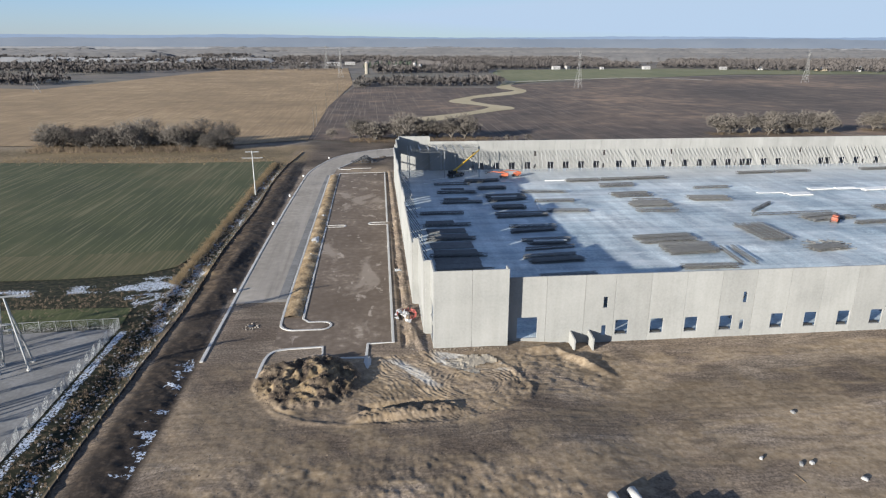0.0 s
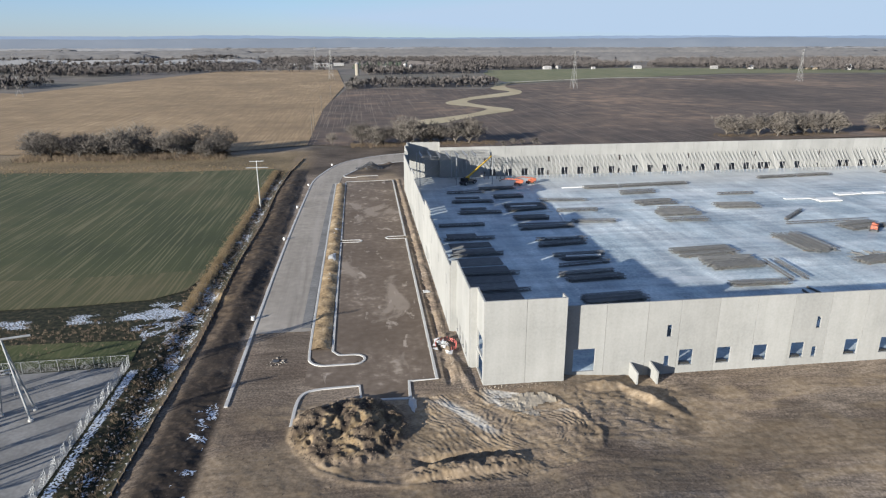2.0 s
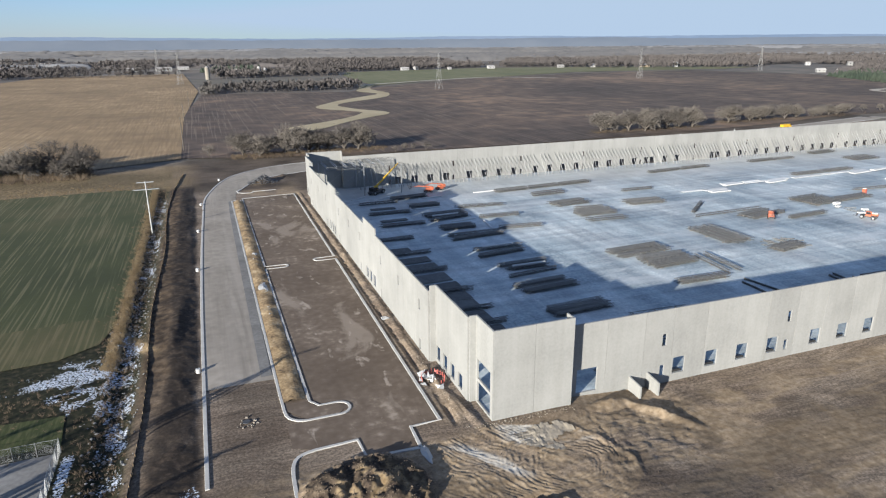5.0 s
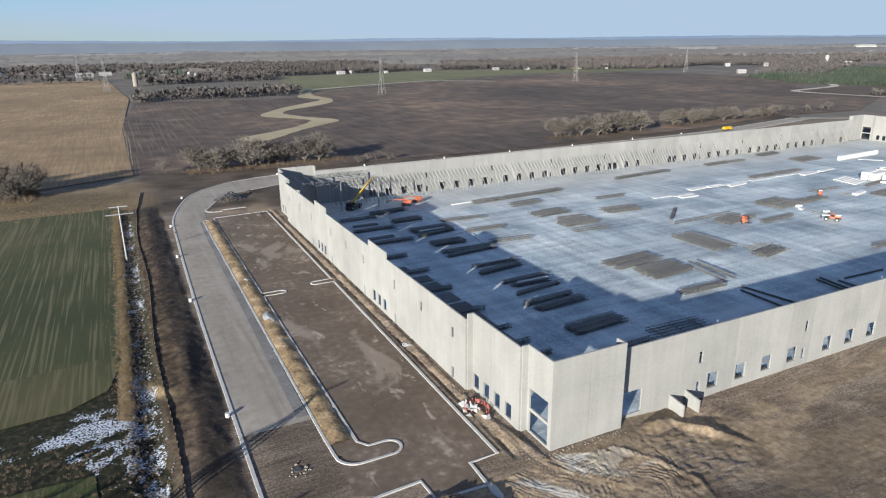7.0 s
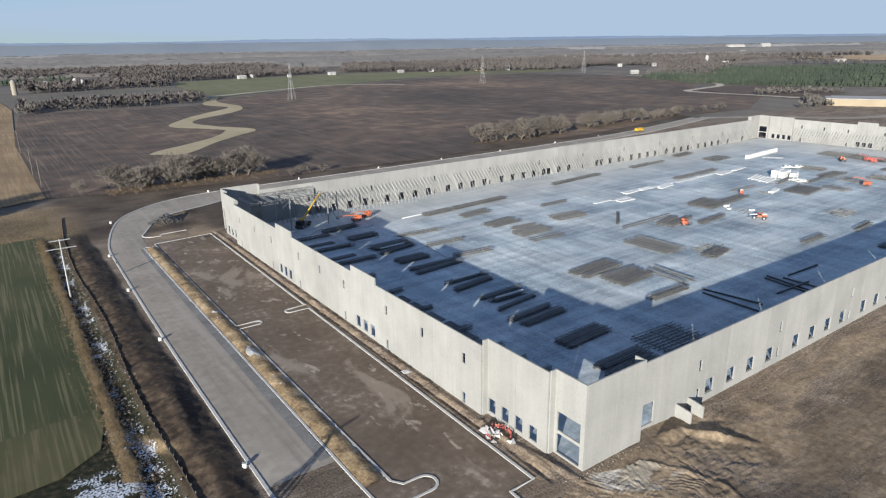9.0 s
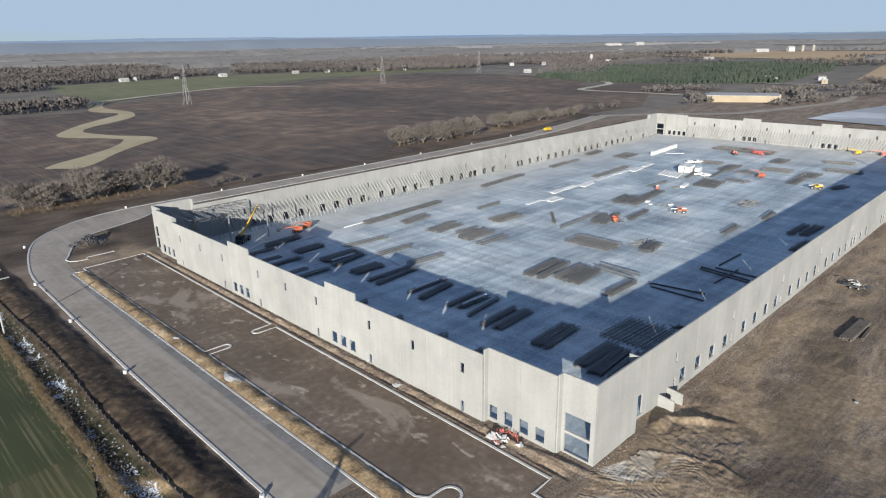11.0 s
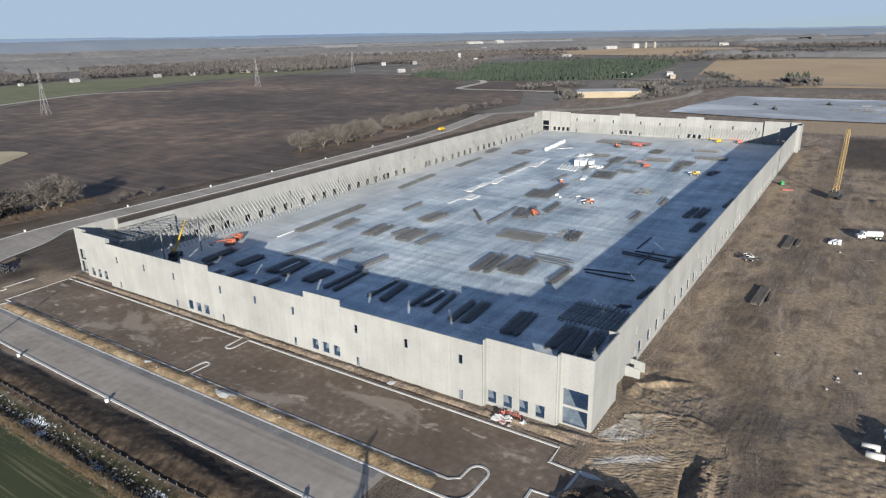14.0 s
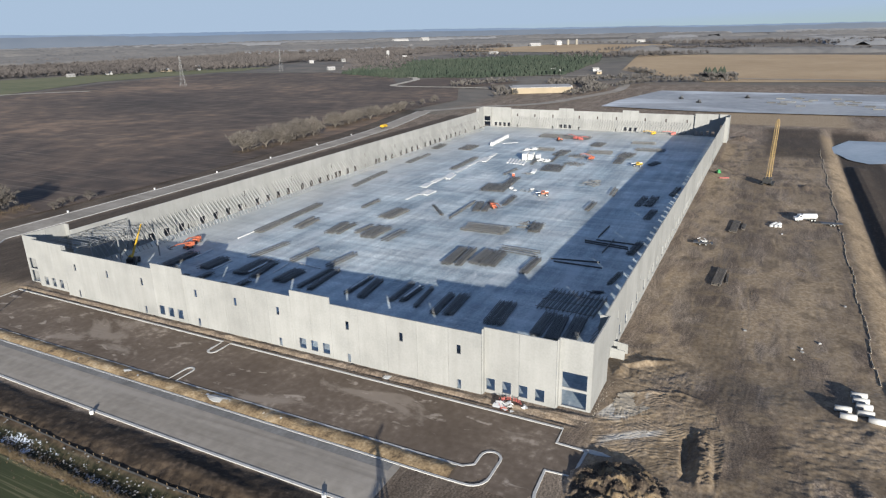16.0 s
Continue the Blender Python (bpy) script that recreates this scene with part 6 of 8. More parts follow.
part("pendant", Geo().rod((-3.2, 0.5, 6), (7.4, 0.4, 30.2), 0.04).rod((-3.2, -0.5, 6), (7.4, -0.4, 30.2), 0.04).rod((7.5, 0, 30.4), (8.4, 0, 12.0), 0.035), M_DKGREY, cr)
part("hook_block", Geo().bevel_box(8.1, -0.3, 11.0, 8.7, 0.3, 12.0, 0.1), M_DARK, cr)

tk = thing("tanker_truck", "white tanker truck parked on the yard", "truck", m=pose(170.5, -41.8, ZY, 0, 0, 112))
part("frame", Geo().box(-4.2, -0.45, 0.75, 3.8, 0.45, 1.0), M_DKGREY, tk)
cab = part("cab", fix_normals(Geo().side([(1.6, 0.7), (4.3, 0.6), (4.3, 1.5), (3.2, 1.7), (2.8, 2.7), (1.6, 2.75)], -1.15, 1.15).mesh("cab", M_PAINT_W)), None, tk)
part("windscreen", Geo().box(2.0, -1.16, 1.8, 2.7, 1.16, 2.5), M_GLASSD, cab)
part("tank", Geo().rod((-4.0, 0, 1.95), (1.3, 0, 1.95), 1.05, n=16), M_PAINT_W, tk, smooth=False)
for sx in (-3.2, -2.0, 3.1):
    for sy in (-1.0, 1.0):
        wheel(tk, sx, sy, 0.52, 0.35)
fb = thing("flatbed_trailer", "dark flatbed trailer parked behind the tanker", "trailer", m=pose(166.8, -50.5, ZY, 0, 0, 100))
part("deck", Geo().box(-3.8, -1.2, 0.95, 3.8, 1.2, 1.1), M_DKGREY, fb)
part("drawbar", Geo().rod((3.8, -0.5, 0.9), (5.4, 0, 0.7), 0.06).rod((3.8, 0.5, 0.9), (5.4, 0, 0.7), 0.06).rod((5.3, 0, 0.7), (5.3, 0, 0.0), 0.05), M_DKGREY, fb)
for sx in (-1.0, 0.2):
    for sy in (-1.05, 1.05):
        wheel(fb, sx, sy, 0.42, 0.25)


def plank_pile(x, y, turn, L, W, n, label, mat):
    b = thing("timber_pile", label, "timber pile", "piles on the yard", m=pose(x, y, ZY, 0, 0, turn))
    me = Geo().box(0, 0, 0, L, 0.26, 0.2).mesh("plank", mat)
    k = int(W / 0.34)
    for t_ in range(n):
        for i in range(k):
            part("plank", me, None, b, m=Matrix.Translation((RNG.uniform(-0.5, 0.5), i * 0.34 + RNG.uniform(-0.04, 0.04), 0.0 + 0.21 * t_)))


plank_pile(143.5, -18.4, -3, 15.5, 3.0, 3, "long pile of weathered timber mats with shadowed gaps", M_BARK)
plank_pile(148.0, -21.0, -3, 8.0, 1.6, 3, "short pile of weathered timber mats", M_BARK)
plank_pile(84.5, -17.6, -3, 14.5, 2.8, 4, "long pile of weathered timber mats with shadowed gaps", M_BARK)
plank_pile(88.0, -19.4, 1, 8.0, 1.0, 2, "few timber mats beside the pile", M_BARK)
# skip with scrap
sk = thing("flatbed_trailer", "low trailer loaded with pale scrap boards", "trailer", m=pose(124.4, -8.6, ZY, 0, 0, 95))
part("deck", Geo().box(-3.2, -1.3, 0.7, 3.2, 1.3, 0.9), M_DKGREY, sk)
for i in range(9):
    part("board", Geo().box(-0.8, -0.15, 0, 0.9, 0.15, 0.1), M_WHITE if i % 3 else M_WOOD, sk, m=pose(RNG.uniform(-2.4, 2.4), RNG.uniform(-0.9, 0.9), 0.95 + 0.14 * i, RNG.uniform(-12, 12), RNG.uniform(-12, 12), RNG.uniform(0, 180)))
for sx in (-1.0, 1.0):
    for sy in (-1.2, 1.2):
        wheel(sk, sx, sy, 0.4, 0.25)
for i in range(9):
    b = tagged(part("sandbag_sack", Geo().bevel_box(-0.55, -0.5, 0, 0.55, 0.5, 0.85, 0.18), M_WHITE, m=pose(157.5 + 1.35 * (i % 4) + RNG.uniform(-0.3, 0.3), -30.0 - 1.5 * (i // 4) - 0.5 * (i % 4), ZY, 0, 0, RNG.uniform(0, 90))), "white bulk sack standing on the yard", "bulk sack", "sacks on the yard")
# concrete pipes
PIPE = Geo()
n = 18
vs = []
for z in (0.0, 2.9):
    vs += [(0.62 * math.cos(2 * math.pi * i / n), z, 0.62 + 0.62 * math.sin(2 * math.pi * i / n)) for i in range(n)]
    vs += [(0.48 * math.cos(2 * math.pi * i / n), z, 0.62 + 0.48 * math.sin(2 * math.pi * i / n)) for i in range(n)]
fs = []
for i in range(n):
    j = (i + 1) % n
    fs += [(i, j, 2 * n + j, 2 * n + i), (n + j, n + i, 3 * n + i, 3 * n + j), (i, n + i, n + j, j), (2 * n + i, 2 * n + j, 3 * n + j, 3 * n + i)]
PIPE_ME = fix_normals(PIPE.add(vs, fs).mesh("concrete_pipe", M_KERB, True))
for x, y, a in ((21.8, -45.1, 4), (18.9, -45.8, 2), (30.1, -48.6, 5), (27.3, -48.7, 3), (24.7, -49.0, 2), (21.5, -48.9, 3), (19.0, -50.6, -2)):
    ob = tagged(new("concrete_pipe", PIPE_ME), "short pale concrete drain pipe lying on the earth", "concrete pipe", "drain pipes on the yard")
    ob.matrix_basis = pose(x, y - 1.4, float(ground_z(x, y)) - 0.03, 0, 0, a)
gm = thing("mini_loader", "small green loader beside the dock wall", "loader", m=pose(251, -3.2, ZY, 0, 0, 30))
part("body", Geo().bevel_box(-1.3, -0.8, 0.4, 1.0, 0.8, 1.5, 0.12).bevel_box(-0.8, -0.6, 1.5, 0.3, 0.6, 2.2, 0.12), M_GREEN, gm)
part("arm", Geo().rod((-0.8, -0.9, 1.6), (1.9, -0.9, 0.7), 0.09).rod((-0.8, 0.9, 1.6), (1.9, 0.9, 0.7), 0.09), M_GREEN, gm)
part("bucket", Geo().box(1.8, -0.95, 0.1, 2.5, 0.95, 0.75, 0.2), M_DKGREY, gm)
for sx in (-0.7, 0.6):
    for sy in (-0.85, 0.85):
        wheel(gm, sx, sy, 0.42, 0.3)
tagged(part("barrier_mat", Geo().bevel_box(-0.9, -2.4, 0, 0.9, 2.4, 0.3, 0.1), M_RED, m=pose(241, -6.8, ZY, 0, 0, 20)), "folded red plastic barrier lying on the yard", "barrier")
# white straw wattle and stakes along the yard's fence line
WATTLE = Geo().rod((0, 0, 0.12), (7.6, 0, 0.12), 0.13, n=7).mesh("roll", M_ROLL)
STAKE = Geo().box(-0.04, -0.04, 0, 0.04, 0.04, 1.0).mesh("stake", M_WOOD)
for i in range(38):
    x = 38 + 8.1 * i
    b = thing("straw_roll", "pale erosion-control roll staked along the edge of the yard", "erosion roll", "erosion rolls along the yard", m=pose(x, -53.4 + 0.5 * math.sin(i * 1.3), float(ground_z(x + 4, -53.6)), 0, 0, 2 * math.sin(i * 2.1)))
    part("roll", WATTLE, None, b)
    part("stake", STAKE, None, b, m=pose(3.8, 0.2, 0))
# pond in the basin
drape("pond", [p[:2] for p in smooth_line([(314, -77, 0), (324, -68, 0), (338, -64, 0), (352, -58.5, 0), (372, -63, 0), (400, -74, 0), (430, -84, 0), (432, -108, 0), (384, -107, 0), (360, -98, 0), (342, -97, 0), (322, -90, 0), (314, -77, 0)], 4)[:-1]], M_WATER, -3.0, 40, "shallow grey pond in the basin", "water")

# ---- small things by the lot ----
tr = thing("rubbish_heap", "heap of white plastic sheeting behind an orange-red barrier net", "rubbish heap", m=pose(-5.0, 15.6, 0.1) @ Matrix.Diagonal((1.35, 1.35, 1.25, 1)))
for i in range(26):
    x, y, z = RNG.normal(0, 0.75), RNG.normal(0, 1.0), abs(RNG.normal(0.2, 0.3))
    q = RNG.uniform(0.5, 1.05)
    part("sheeting", fix_normals(Geo().add([(x + RNG.uniform(-q, q), y + RNG.uniform(-q, q), max(0, z + RNG.uniform(-q, q) * 0.5)) for _ in range(4)], [(0, 1, 2), (0, 2, 3), (0, 3, 1), (1, 3, 2)]).mesh("sheeting", M_PAINT_W)), None, tr)
g = Geo()
for i in range(16):
    a = -1.2 + 0.28 * i
    p = (1.5 * math.cos(a) + 0.5, 1.8 * math.sin(a), 0)
    q = (1.5 * math.cos(a + 0.28) + 0.5, 1.8 * math.sin(a + 0.28), 0)
    for k in range(3 if i % 4 else 1):
        g.rod((p[0], p[1], 0.1 + 0.2 * k), (q[0], q[1], 0.1 + 0.2 * k), 0.045, n=3)
    g.rod((p[0], p[1], 0), (p[0], p[1], 0.75), 0.04, n=4)
part("barrier_net", g, M_RED, tr, "orange-red plastic net")
tagged(part("plastic_sheet", fix_normals(Geo().add([(RNG.uniform(-1, 1), RNG.uniform(-0.8, 0.8), RNG.uniform(0.02, 0.3)) for _ in range(14)], [(i, (i + 3) % 14, (i + 7) % 14) for i in range(14)]).mesh("plastic_sheet", M_WHITE)), None, m=pose(-5.0, 44.5, 0.05)), "torn white plastic sheet blown against the wall", "plastic sheet")
# concrete bases of the lamp posts to come, with dark conduit stubs
for x, y in ((-43.2, 33.5), (-43.0, 92.5), (-42.6, 132.0), (-41.4, 170.0), (-33.5, 216.0), (14.0, 249.6), (60, 250.4), (107, 250.6), (150, 251), (196, 252), (246, 254), (292, 257)):
    lb = thing("lamp_base", "white round concrete lamp post base with dark conduits at the kerb", "lamp base", "lamp bases along the road", m=pose(x, y, float(far_rise(x, y)) - 0.2))
    part("base", Geo().rod((0, 0, 0), (0, 0, 1.0), 0.42, n=14), M_WHITE, lb)
    part("conduit", Geo().rod((0.08, 0, 1.0), (0.08, 0, 1.25), 0.05, n=6).rod((-0.1, 0.06, 1.0), (-0.1, 0.06, 1.2), 0.05, n=6), M_DARK, lb)
# storm drain collar with broken rubble on the road
dr = thing("storm_inlet", "storm drain inlet ringed with pale rubble", "storm drain", m=pose(-36.2, 13.6, 0.06))
part("grate", Geo().rod((0, 0, 0), (0, 0, 0.08), 0.6, n=14), M_DKGREY, dr)
for i in range(20):
    a, r = RNG.uniform(0, 6.28), RNG.uniform(0.7, 2.1)
    s = RNG.uniform(0.08, 0.24)
    part("stone", Geo().box(-s, -s * 0.7, 0, s, s * 0.7, s * 0.8, 0.35), M_ROAD, dr, m=pose(r * math.cos(a), r * math.sin(a), -0.03, 0, 0, RNG.uniform(0, 180)))
# pale spilled concrete and fabric at the lot's edge
for (x, y, sx, sy) in ((-12.3, -4.4, 0.7, 2.2), (-28.0, 72.5, 1.1, 3.4), (-28.2, 55.0, 0.6, 1.2), (-27.8, 100.5, 0.7, 1.4)):
    g = Geo()
    ring = [(sx * (0.7 + 0.5 * RNG.random()) * math.cos(a), sy * (0.7 + 0.5 * RNG.random()) * math.sin(a), RNG.uniform(0.0, 0.1)) for a in np.linspace(0, 2 * math.pi, 13)[:-1]]
    g.add([(0, 0, 0.28)] + ring + [(p[0], p[1], -0.25) for p in ring], [(0, 1 + i, 1 + (i + 1) % 12) for i in range(12)] + [(1 + i, 13 + i, 13 + (i + 1) % 12, 1 + (i + 1) % 12) for i in range(12)])
    zz = 0.45 if -31 < x < -26 else float(ground_z(x, y)) + 0.1
    tagged(part("fabric_sheet", g, M_KERB, m=pose(x, y, zz)), "crumpled pale erosion fabric on the bare earth", "fabric sheet", "fabric sheets on the earth")

# torn geotextile left on the earth by the corner bay
g = Geo()
nu, nv = 40, 26
vs_, ok_ = [], {}
for i in range(nu):
    for k in range(nv):
        x, y = -0.2 + 13.2 * i / (nu - 1), -11.2 + 9.2 * k / (nv - 1)
        x, y = x + 0.3 * (float(fbm(x, y, 0.8, 131)) - 0.5), y + 0.3 * (float(fbm(x, y, 0.8, 132)) - 0.5)
        mask = float(fbm(x * 1.3, y * 0.8 + 0.4 * x, 3.2, 133)) - 0.55 * math.hypot((x - 6.4) / 6.6, (y + 6.4) / 4.6) ** 2
        ok_[i, k] = mask > 0.22
        vs_.append((x, y, float(ground_z(x, y)) + 0.03 + 0.42 * max(0.0, float(fbm(x * 1.4, y * 0.7, 1.1, 134)) - 0.42)))
fs_ = [(i * nv + k, (i + 1) * nv + k, (i + 1) * nv + k + 1, i * nv + k + 1) for i in range(nu - 1) for k in range(nv - 1) if ok_[i, k] and ok_[i + 1, k] and ok_[i, k + 1] and ok_[i + 1, k + 1]]
g.add(vs_, fs_)
tagged(part("geotextile_sheet", fix_up(g), M_ROLL), "torn dirty-white geotextile crumpled on the churned earth", "fabric sheet")
# loose stones along the footing of the corner bay
rs = np.random.default_rng(15)
g = Geo()
for _ in range(150):
    x, y = (rs.uniform(-3.2, 14), -0.9 + rs.normal(0, 0.35)) if rs.random() < 0.6 else (-4.1 + rs.normal(0, 0.3), rs.uniform(-0.5, 26))
    q = rs.uniform(0.06, 0.17)
    z = float(ground_z(x, y))
    c = [(x + q * a * rs.uniform(0.6, 1.1), y + q * b_ * rs.uniform(0.6, 1.1), z + q * (0.5 + 0.6 * c_)) for a, b_, c_ in ((1, 0, -0.5), (0, 1, -0.5), (-1, 0, -0.5), (0, -1, -0.5), (0, 0, 0.6))]
    g.add(c, [(0, 1, 4), (1, 2, 4), (2, 3, 4), (3, 0, 4)])
tagged(part("footing_stones", g, M_ROLL), "loose pale stones along the footing of the wall", "stones", kind="stuff")

# wire-backed silt fence along the ditch: black cloth on stakes
line = [(-52.2 + 0.5 * math.sin(y * 0.07), float(y)) for y in np.arange(-70, 200, 2.4)]
line += [(-51.5 + 0.13 * k, 200 + 1.6 * k) for k in range(1, 24)]
sfc = thing("silt_fence", "low black silt fence on timber stakes along the ditch", "silt fence")
g = Geo()
for (x0, y0), (x1, y1) in zip(line[:-1], line[1:]):
    z0, z1 = float(ground_z(x0, y0)), float(ground_z(x1, y1))
    g.add([(x0 - 0.02, y0, z0 - 0.1), (x1 - 0.02, y1, z1 - 0.1), (x1 - 0.02, y1, z1 + 0.42), (x0 - 0.02, y0, z0 + 0.42), (x0 + 0.02, y0, z0 - 0.1), (x1 + 0.02, y1, z1 - 0.1), (x1 + 0.02, y1, z1 + 0.42), (x0 + 0.02, y0, z0 + 0.42)],
          [(0, 1, 2, 3), (7, 6, 5, 4), (3, 2, 6, 7)])
part("cloth", g, M_SILT, sfc)
for x, y in line[::1]:
    part("stake", STAKE, None, sfc, m=pose(x + 0.06, y, float(ground_z(x, y)) - 0.15))


# ---- utility poles and lines ----
def power_pole(x, y, h, turn, arms, label, mat=None, group="power poles"):
    z = float(ground_z(x, y))
    b = thing("power_pole", label, "power pole", group, m=pose(x, y, z, 0, 0, turn))
    part("pole", Geo().rod((0, 0, -0.5), (0, 0, h), 0.26, 0.15, n=10), mat or M_STEEL_L, b)
    for zz, w in arms:
        part("crossarm", Geo().box(-w / 2, -0.1, zz - 0.12, w / 2, 0.1, zz + 0.12), mat or M_STEEL_L, b)
        for s in (-0.46, 0, 0.46):
            part("insulator", Geo().rod((w * s, 0, zz + 0.12), (w * s, 0, zz + 0.5), 0.07, n=6), M_DKGREY, b)


power_pole(-56.4, 138.5, 17.0, 0, ((16.7, 5.0), (14.4, 7.6)), "tall grey steel power pole with two crossarms at the field's edge")
for x, y in ((-49, 310), (-50, 345), (-50, 440), (-47, 560)):
    power_pole(x, y, 15, 90, ((14.3, 3.0), (12.6, 4.5)), "brown timber power pole along the field boundary", M_BARK)


def pylon(x, y, h, label):
    z = float(far_rise(x, y))
    b = thing("pylon", label, "pylon", "pylons across the fields", m=pose(x, y, z, 0, 0, 25))
    g = Geo()
    lv = [(0, 3.4), (h * 0.3, 2.2), (h * 0.55, 1.4), (h * 0.75, 0.9), (h, 0.7)]
    for (z0, w0), (z1, w1) in zip(lv[:-1], lv[1:]):
        c0 = [(a * w0, b_ * w0, z0) for a, b_ in ((1, 1), (-1, 1), (-1, -1), (1, -1))]
        c1 = [(a * w1, b_ * w1, z1) for a, b_ in ((1, 1), (-1, 1), (-1, -1), (1, -1))]
        for k in range(4):
            g.rod(c0[k], c1[k], 0.13)
            g.rod(c0[k], c1[(k + 1) % 4], 0.07, n=3)
            g.rod(c0[(k + 1) % 4], c1[k], 0.07, n=3)
    part("tower", g, M_TOWER, b)
    for zz, w in ((h * 0.72, 6.5), (h * 0.84, 5.5), (h * 0.96, 4.5)):
        for s in (-1, 1):
            part("arm", Geo().rod((0, 0, zz + 0.6), (s * w, 0, zz), 0.12).rod((0, 0, zz - 0.6), (s * w, 0, zz), 0.12).rod((s * w, 0, zz), (s * w, 0, zz - 1.8), 0.1), M_TOWER, b)


for x, y, h in ((237, 679, 43), (566, 731, 42), (-365, 630, 44), (-100, 1180, 42), (860, 800, 40), (-60, 900, 42)):
    pylon(x, y, h, "grey lattice steel transmission tower in the fields")

# ---- substation yard by the ditch ----
drape("substation_pad", [(-62.6, 15.0), (-62.0, -70), (-140, -70), (-140, 12.5)], M_GRAVEL, 0.07, 20, "pale gravel pad of a substation with snow dust", "gravel pad")
WIRE = Geo()
for i in range(15):
    WIRE.rod((0.2 * i, 0, 0.05), (min(3, 0.2 * i + 2.1), 0, 0.05 + min(2.1, 3 - 0.2 * i)), 0.010, n=3)
    WIRE.rod((3 - 0.2 * i, 0, 0.05), (max(0, 3 - 0.2 * i - 2.1), 0, 0.05 + min(2.1, 3 - 0.2 * i)), 0.010, n=3)
WIRE_ME = WIRE.mesh("wire_mesh", M_STEEL_L)
POST_ME = Geo().rod((0, 0, -0.1), (0, 0, 2.35), 0.045, n=6).mesh("post", M_STEEL_L)
RAIL_ME = Geo().rod((0, 0, 2.2), (3, 0, 2.2), 0.03, n=5).mesh("rail", M_STEEL_L)
fc = thing("chain_link_fence", "grey chain-link fence round the substation", "fence")
for i in range(27):
    for k, (x, y, a) in enumerate(((-62.3, 15.2 - 3 * i, -90), (-62.3 - 3 * i, 15.2 - 0.07 * 3 * i * 0.4, 180))):
        z = float(ground_z(x, y)) + 0.02
        part("post", POST_ME, None, fc, m=pose(x, y, z, 0, 0, a))
        part("rail", RAIL_ME, None, fc, m=pose(x, y, z, 0, 0, a))
        part("wire_mesh", WIRE_ME, None, fc, m=pose(x, y, z, 0, 0, a))


def dead_end(x, y, h, turn, label):
    b = thing("steel_gantry", label, "substation gantry", "substation gantries", m=pose(x, y, 0.06, 0, 0, turn))
    for s in (-1, 1):
        part("leg", Geo().rod((s * 2.3, -1.7, 0), (s * 0.3, 0, h), 0.22, 0.14, n=6), M_STEEL_L, b)
        part("leg", Geo().rod((s * 2.3, 1.7, 0), (s * 0.3, 0, h), 0.22, 0.14, n=6), M_STEEL_L, b)
        for q in (-1.7, 1.7):
            part("footing", Geo().rod((s * 2.3, q, -0.1), (s * 2.3, q, 0.35), 0.4, n=10), M_KERB, b)
    part("tie", Geo().rod((-1.0, 0, h * 0.62), (1.0, 0, h * 0.62), 0.13, n=6), M_STEEL_L, b)
    part("crossbeam", Geo().rod((-4.2, 0, h), (4.2, 0, h), 0.18, n=6), M_STEEL_L, b)


dead_end(-74.2, -0.6, 13.5, 15, "grey steel A-frame gantry on the substation pad")
dead_end(-86.5, -8.0, 13.5, 15, "grey steel A-frame gantry on the substation pad")
dead_end(-80.0, -22.0, 11.0, 15, "grey steel A-frame gantry on the substation pad")
for i in range(5):
    bx = thing("switch_stand", "grey steel switch stand with insulators on the substation pad", "switchgear", "switch stands", m=pose(-79 - 4.5 * i, 6.5 - 3.2 * i, 0.07, 0, 0, 12))
    part("frame", Geo().rod((-1.2, 0, 0), (-1.2, 0, 4.2), 0.1, n=6).rod((1.2, 0, 0), (1.2, 0, 4.2), 0.1, n=6).box(-1.7, -0.15, 4.1, 1.7, 0.15, 4.35), M_STEEL_L, bx)
    for s in (-1.3, 0, 1.3):
        part("insulator", Geo().rod((s, 0, 4.35), (s, 0, 5.6), 0.14, n=8), M_DKGREY, bx)

# rows of bus supports further into the substation
for i in range(5):
    for k in range(3):
        bs = thing("bus_support", "grey steel bus support column on the substation pad", "switchgear", "bus supports", m=pose(-98 - 5.5 * k - 1.5 * i, -52 + 11 * i + 2.5 * k, 0.07, 0, 0, 20))
        part("column", Geo().rod((0, 0, 0), (0, 0, 9 + 2.5 * k), 0.22, 0.18, n=8), M_STEEL_L, bs)
        part("crossarm", Geo().box(-2.6, -0.12, 8.6 + 2.5 * k, 2.6, 0.12, 8.9 + 2.5 * k), M_STEEL_L, bs)
        for s in (-2.2, 0, 2.2):
            part("insulator", Geo().rod((s, 0, 8.9 + 2.5 * k), (s, 0, 10.2 + 2.5 * k), 0.16, 0.1, n=6), M_DKGREY, bs)
for i in range(3):
    tf = thing("transformer", "large grey transformer tank on the substation pad", "transformer", "transformers", m=pose(-101 - 2 * i, -40 + 17 * i, 0.07, 0, 0, 20))
    part("tank", Geo().bevel_box(-2.6, -1.8, 0.3, 2.6, 1.8, 4.4, 0.2), M_STEEL_L, tf)
    for s in (-1.4, 0, 1.4):
        part("bushing", Geo().rod((s, 0, 4.4), (s * 1.4, 0, 6.4), 0.2, 0.1, n=6), M_DKGREY, tf)
    part("radiator", Geo().bevel_box(-2.2, 1.8, 0.8, 2.2, 2.8, 4.0, 0.1), M_DKGREY, tf)

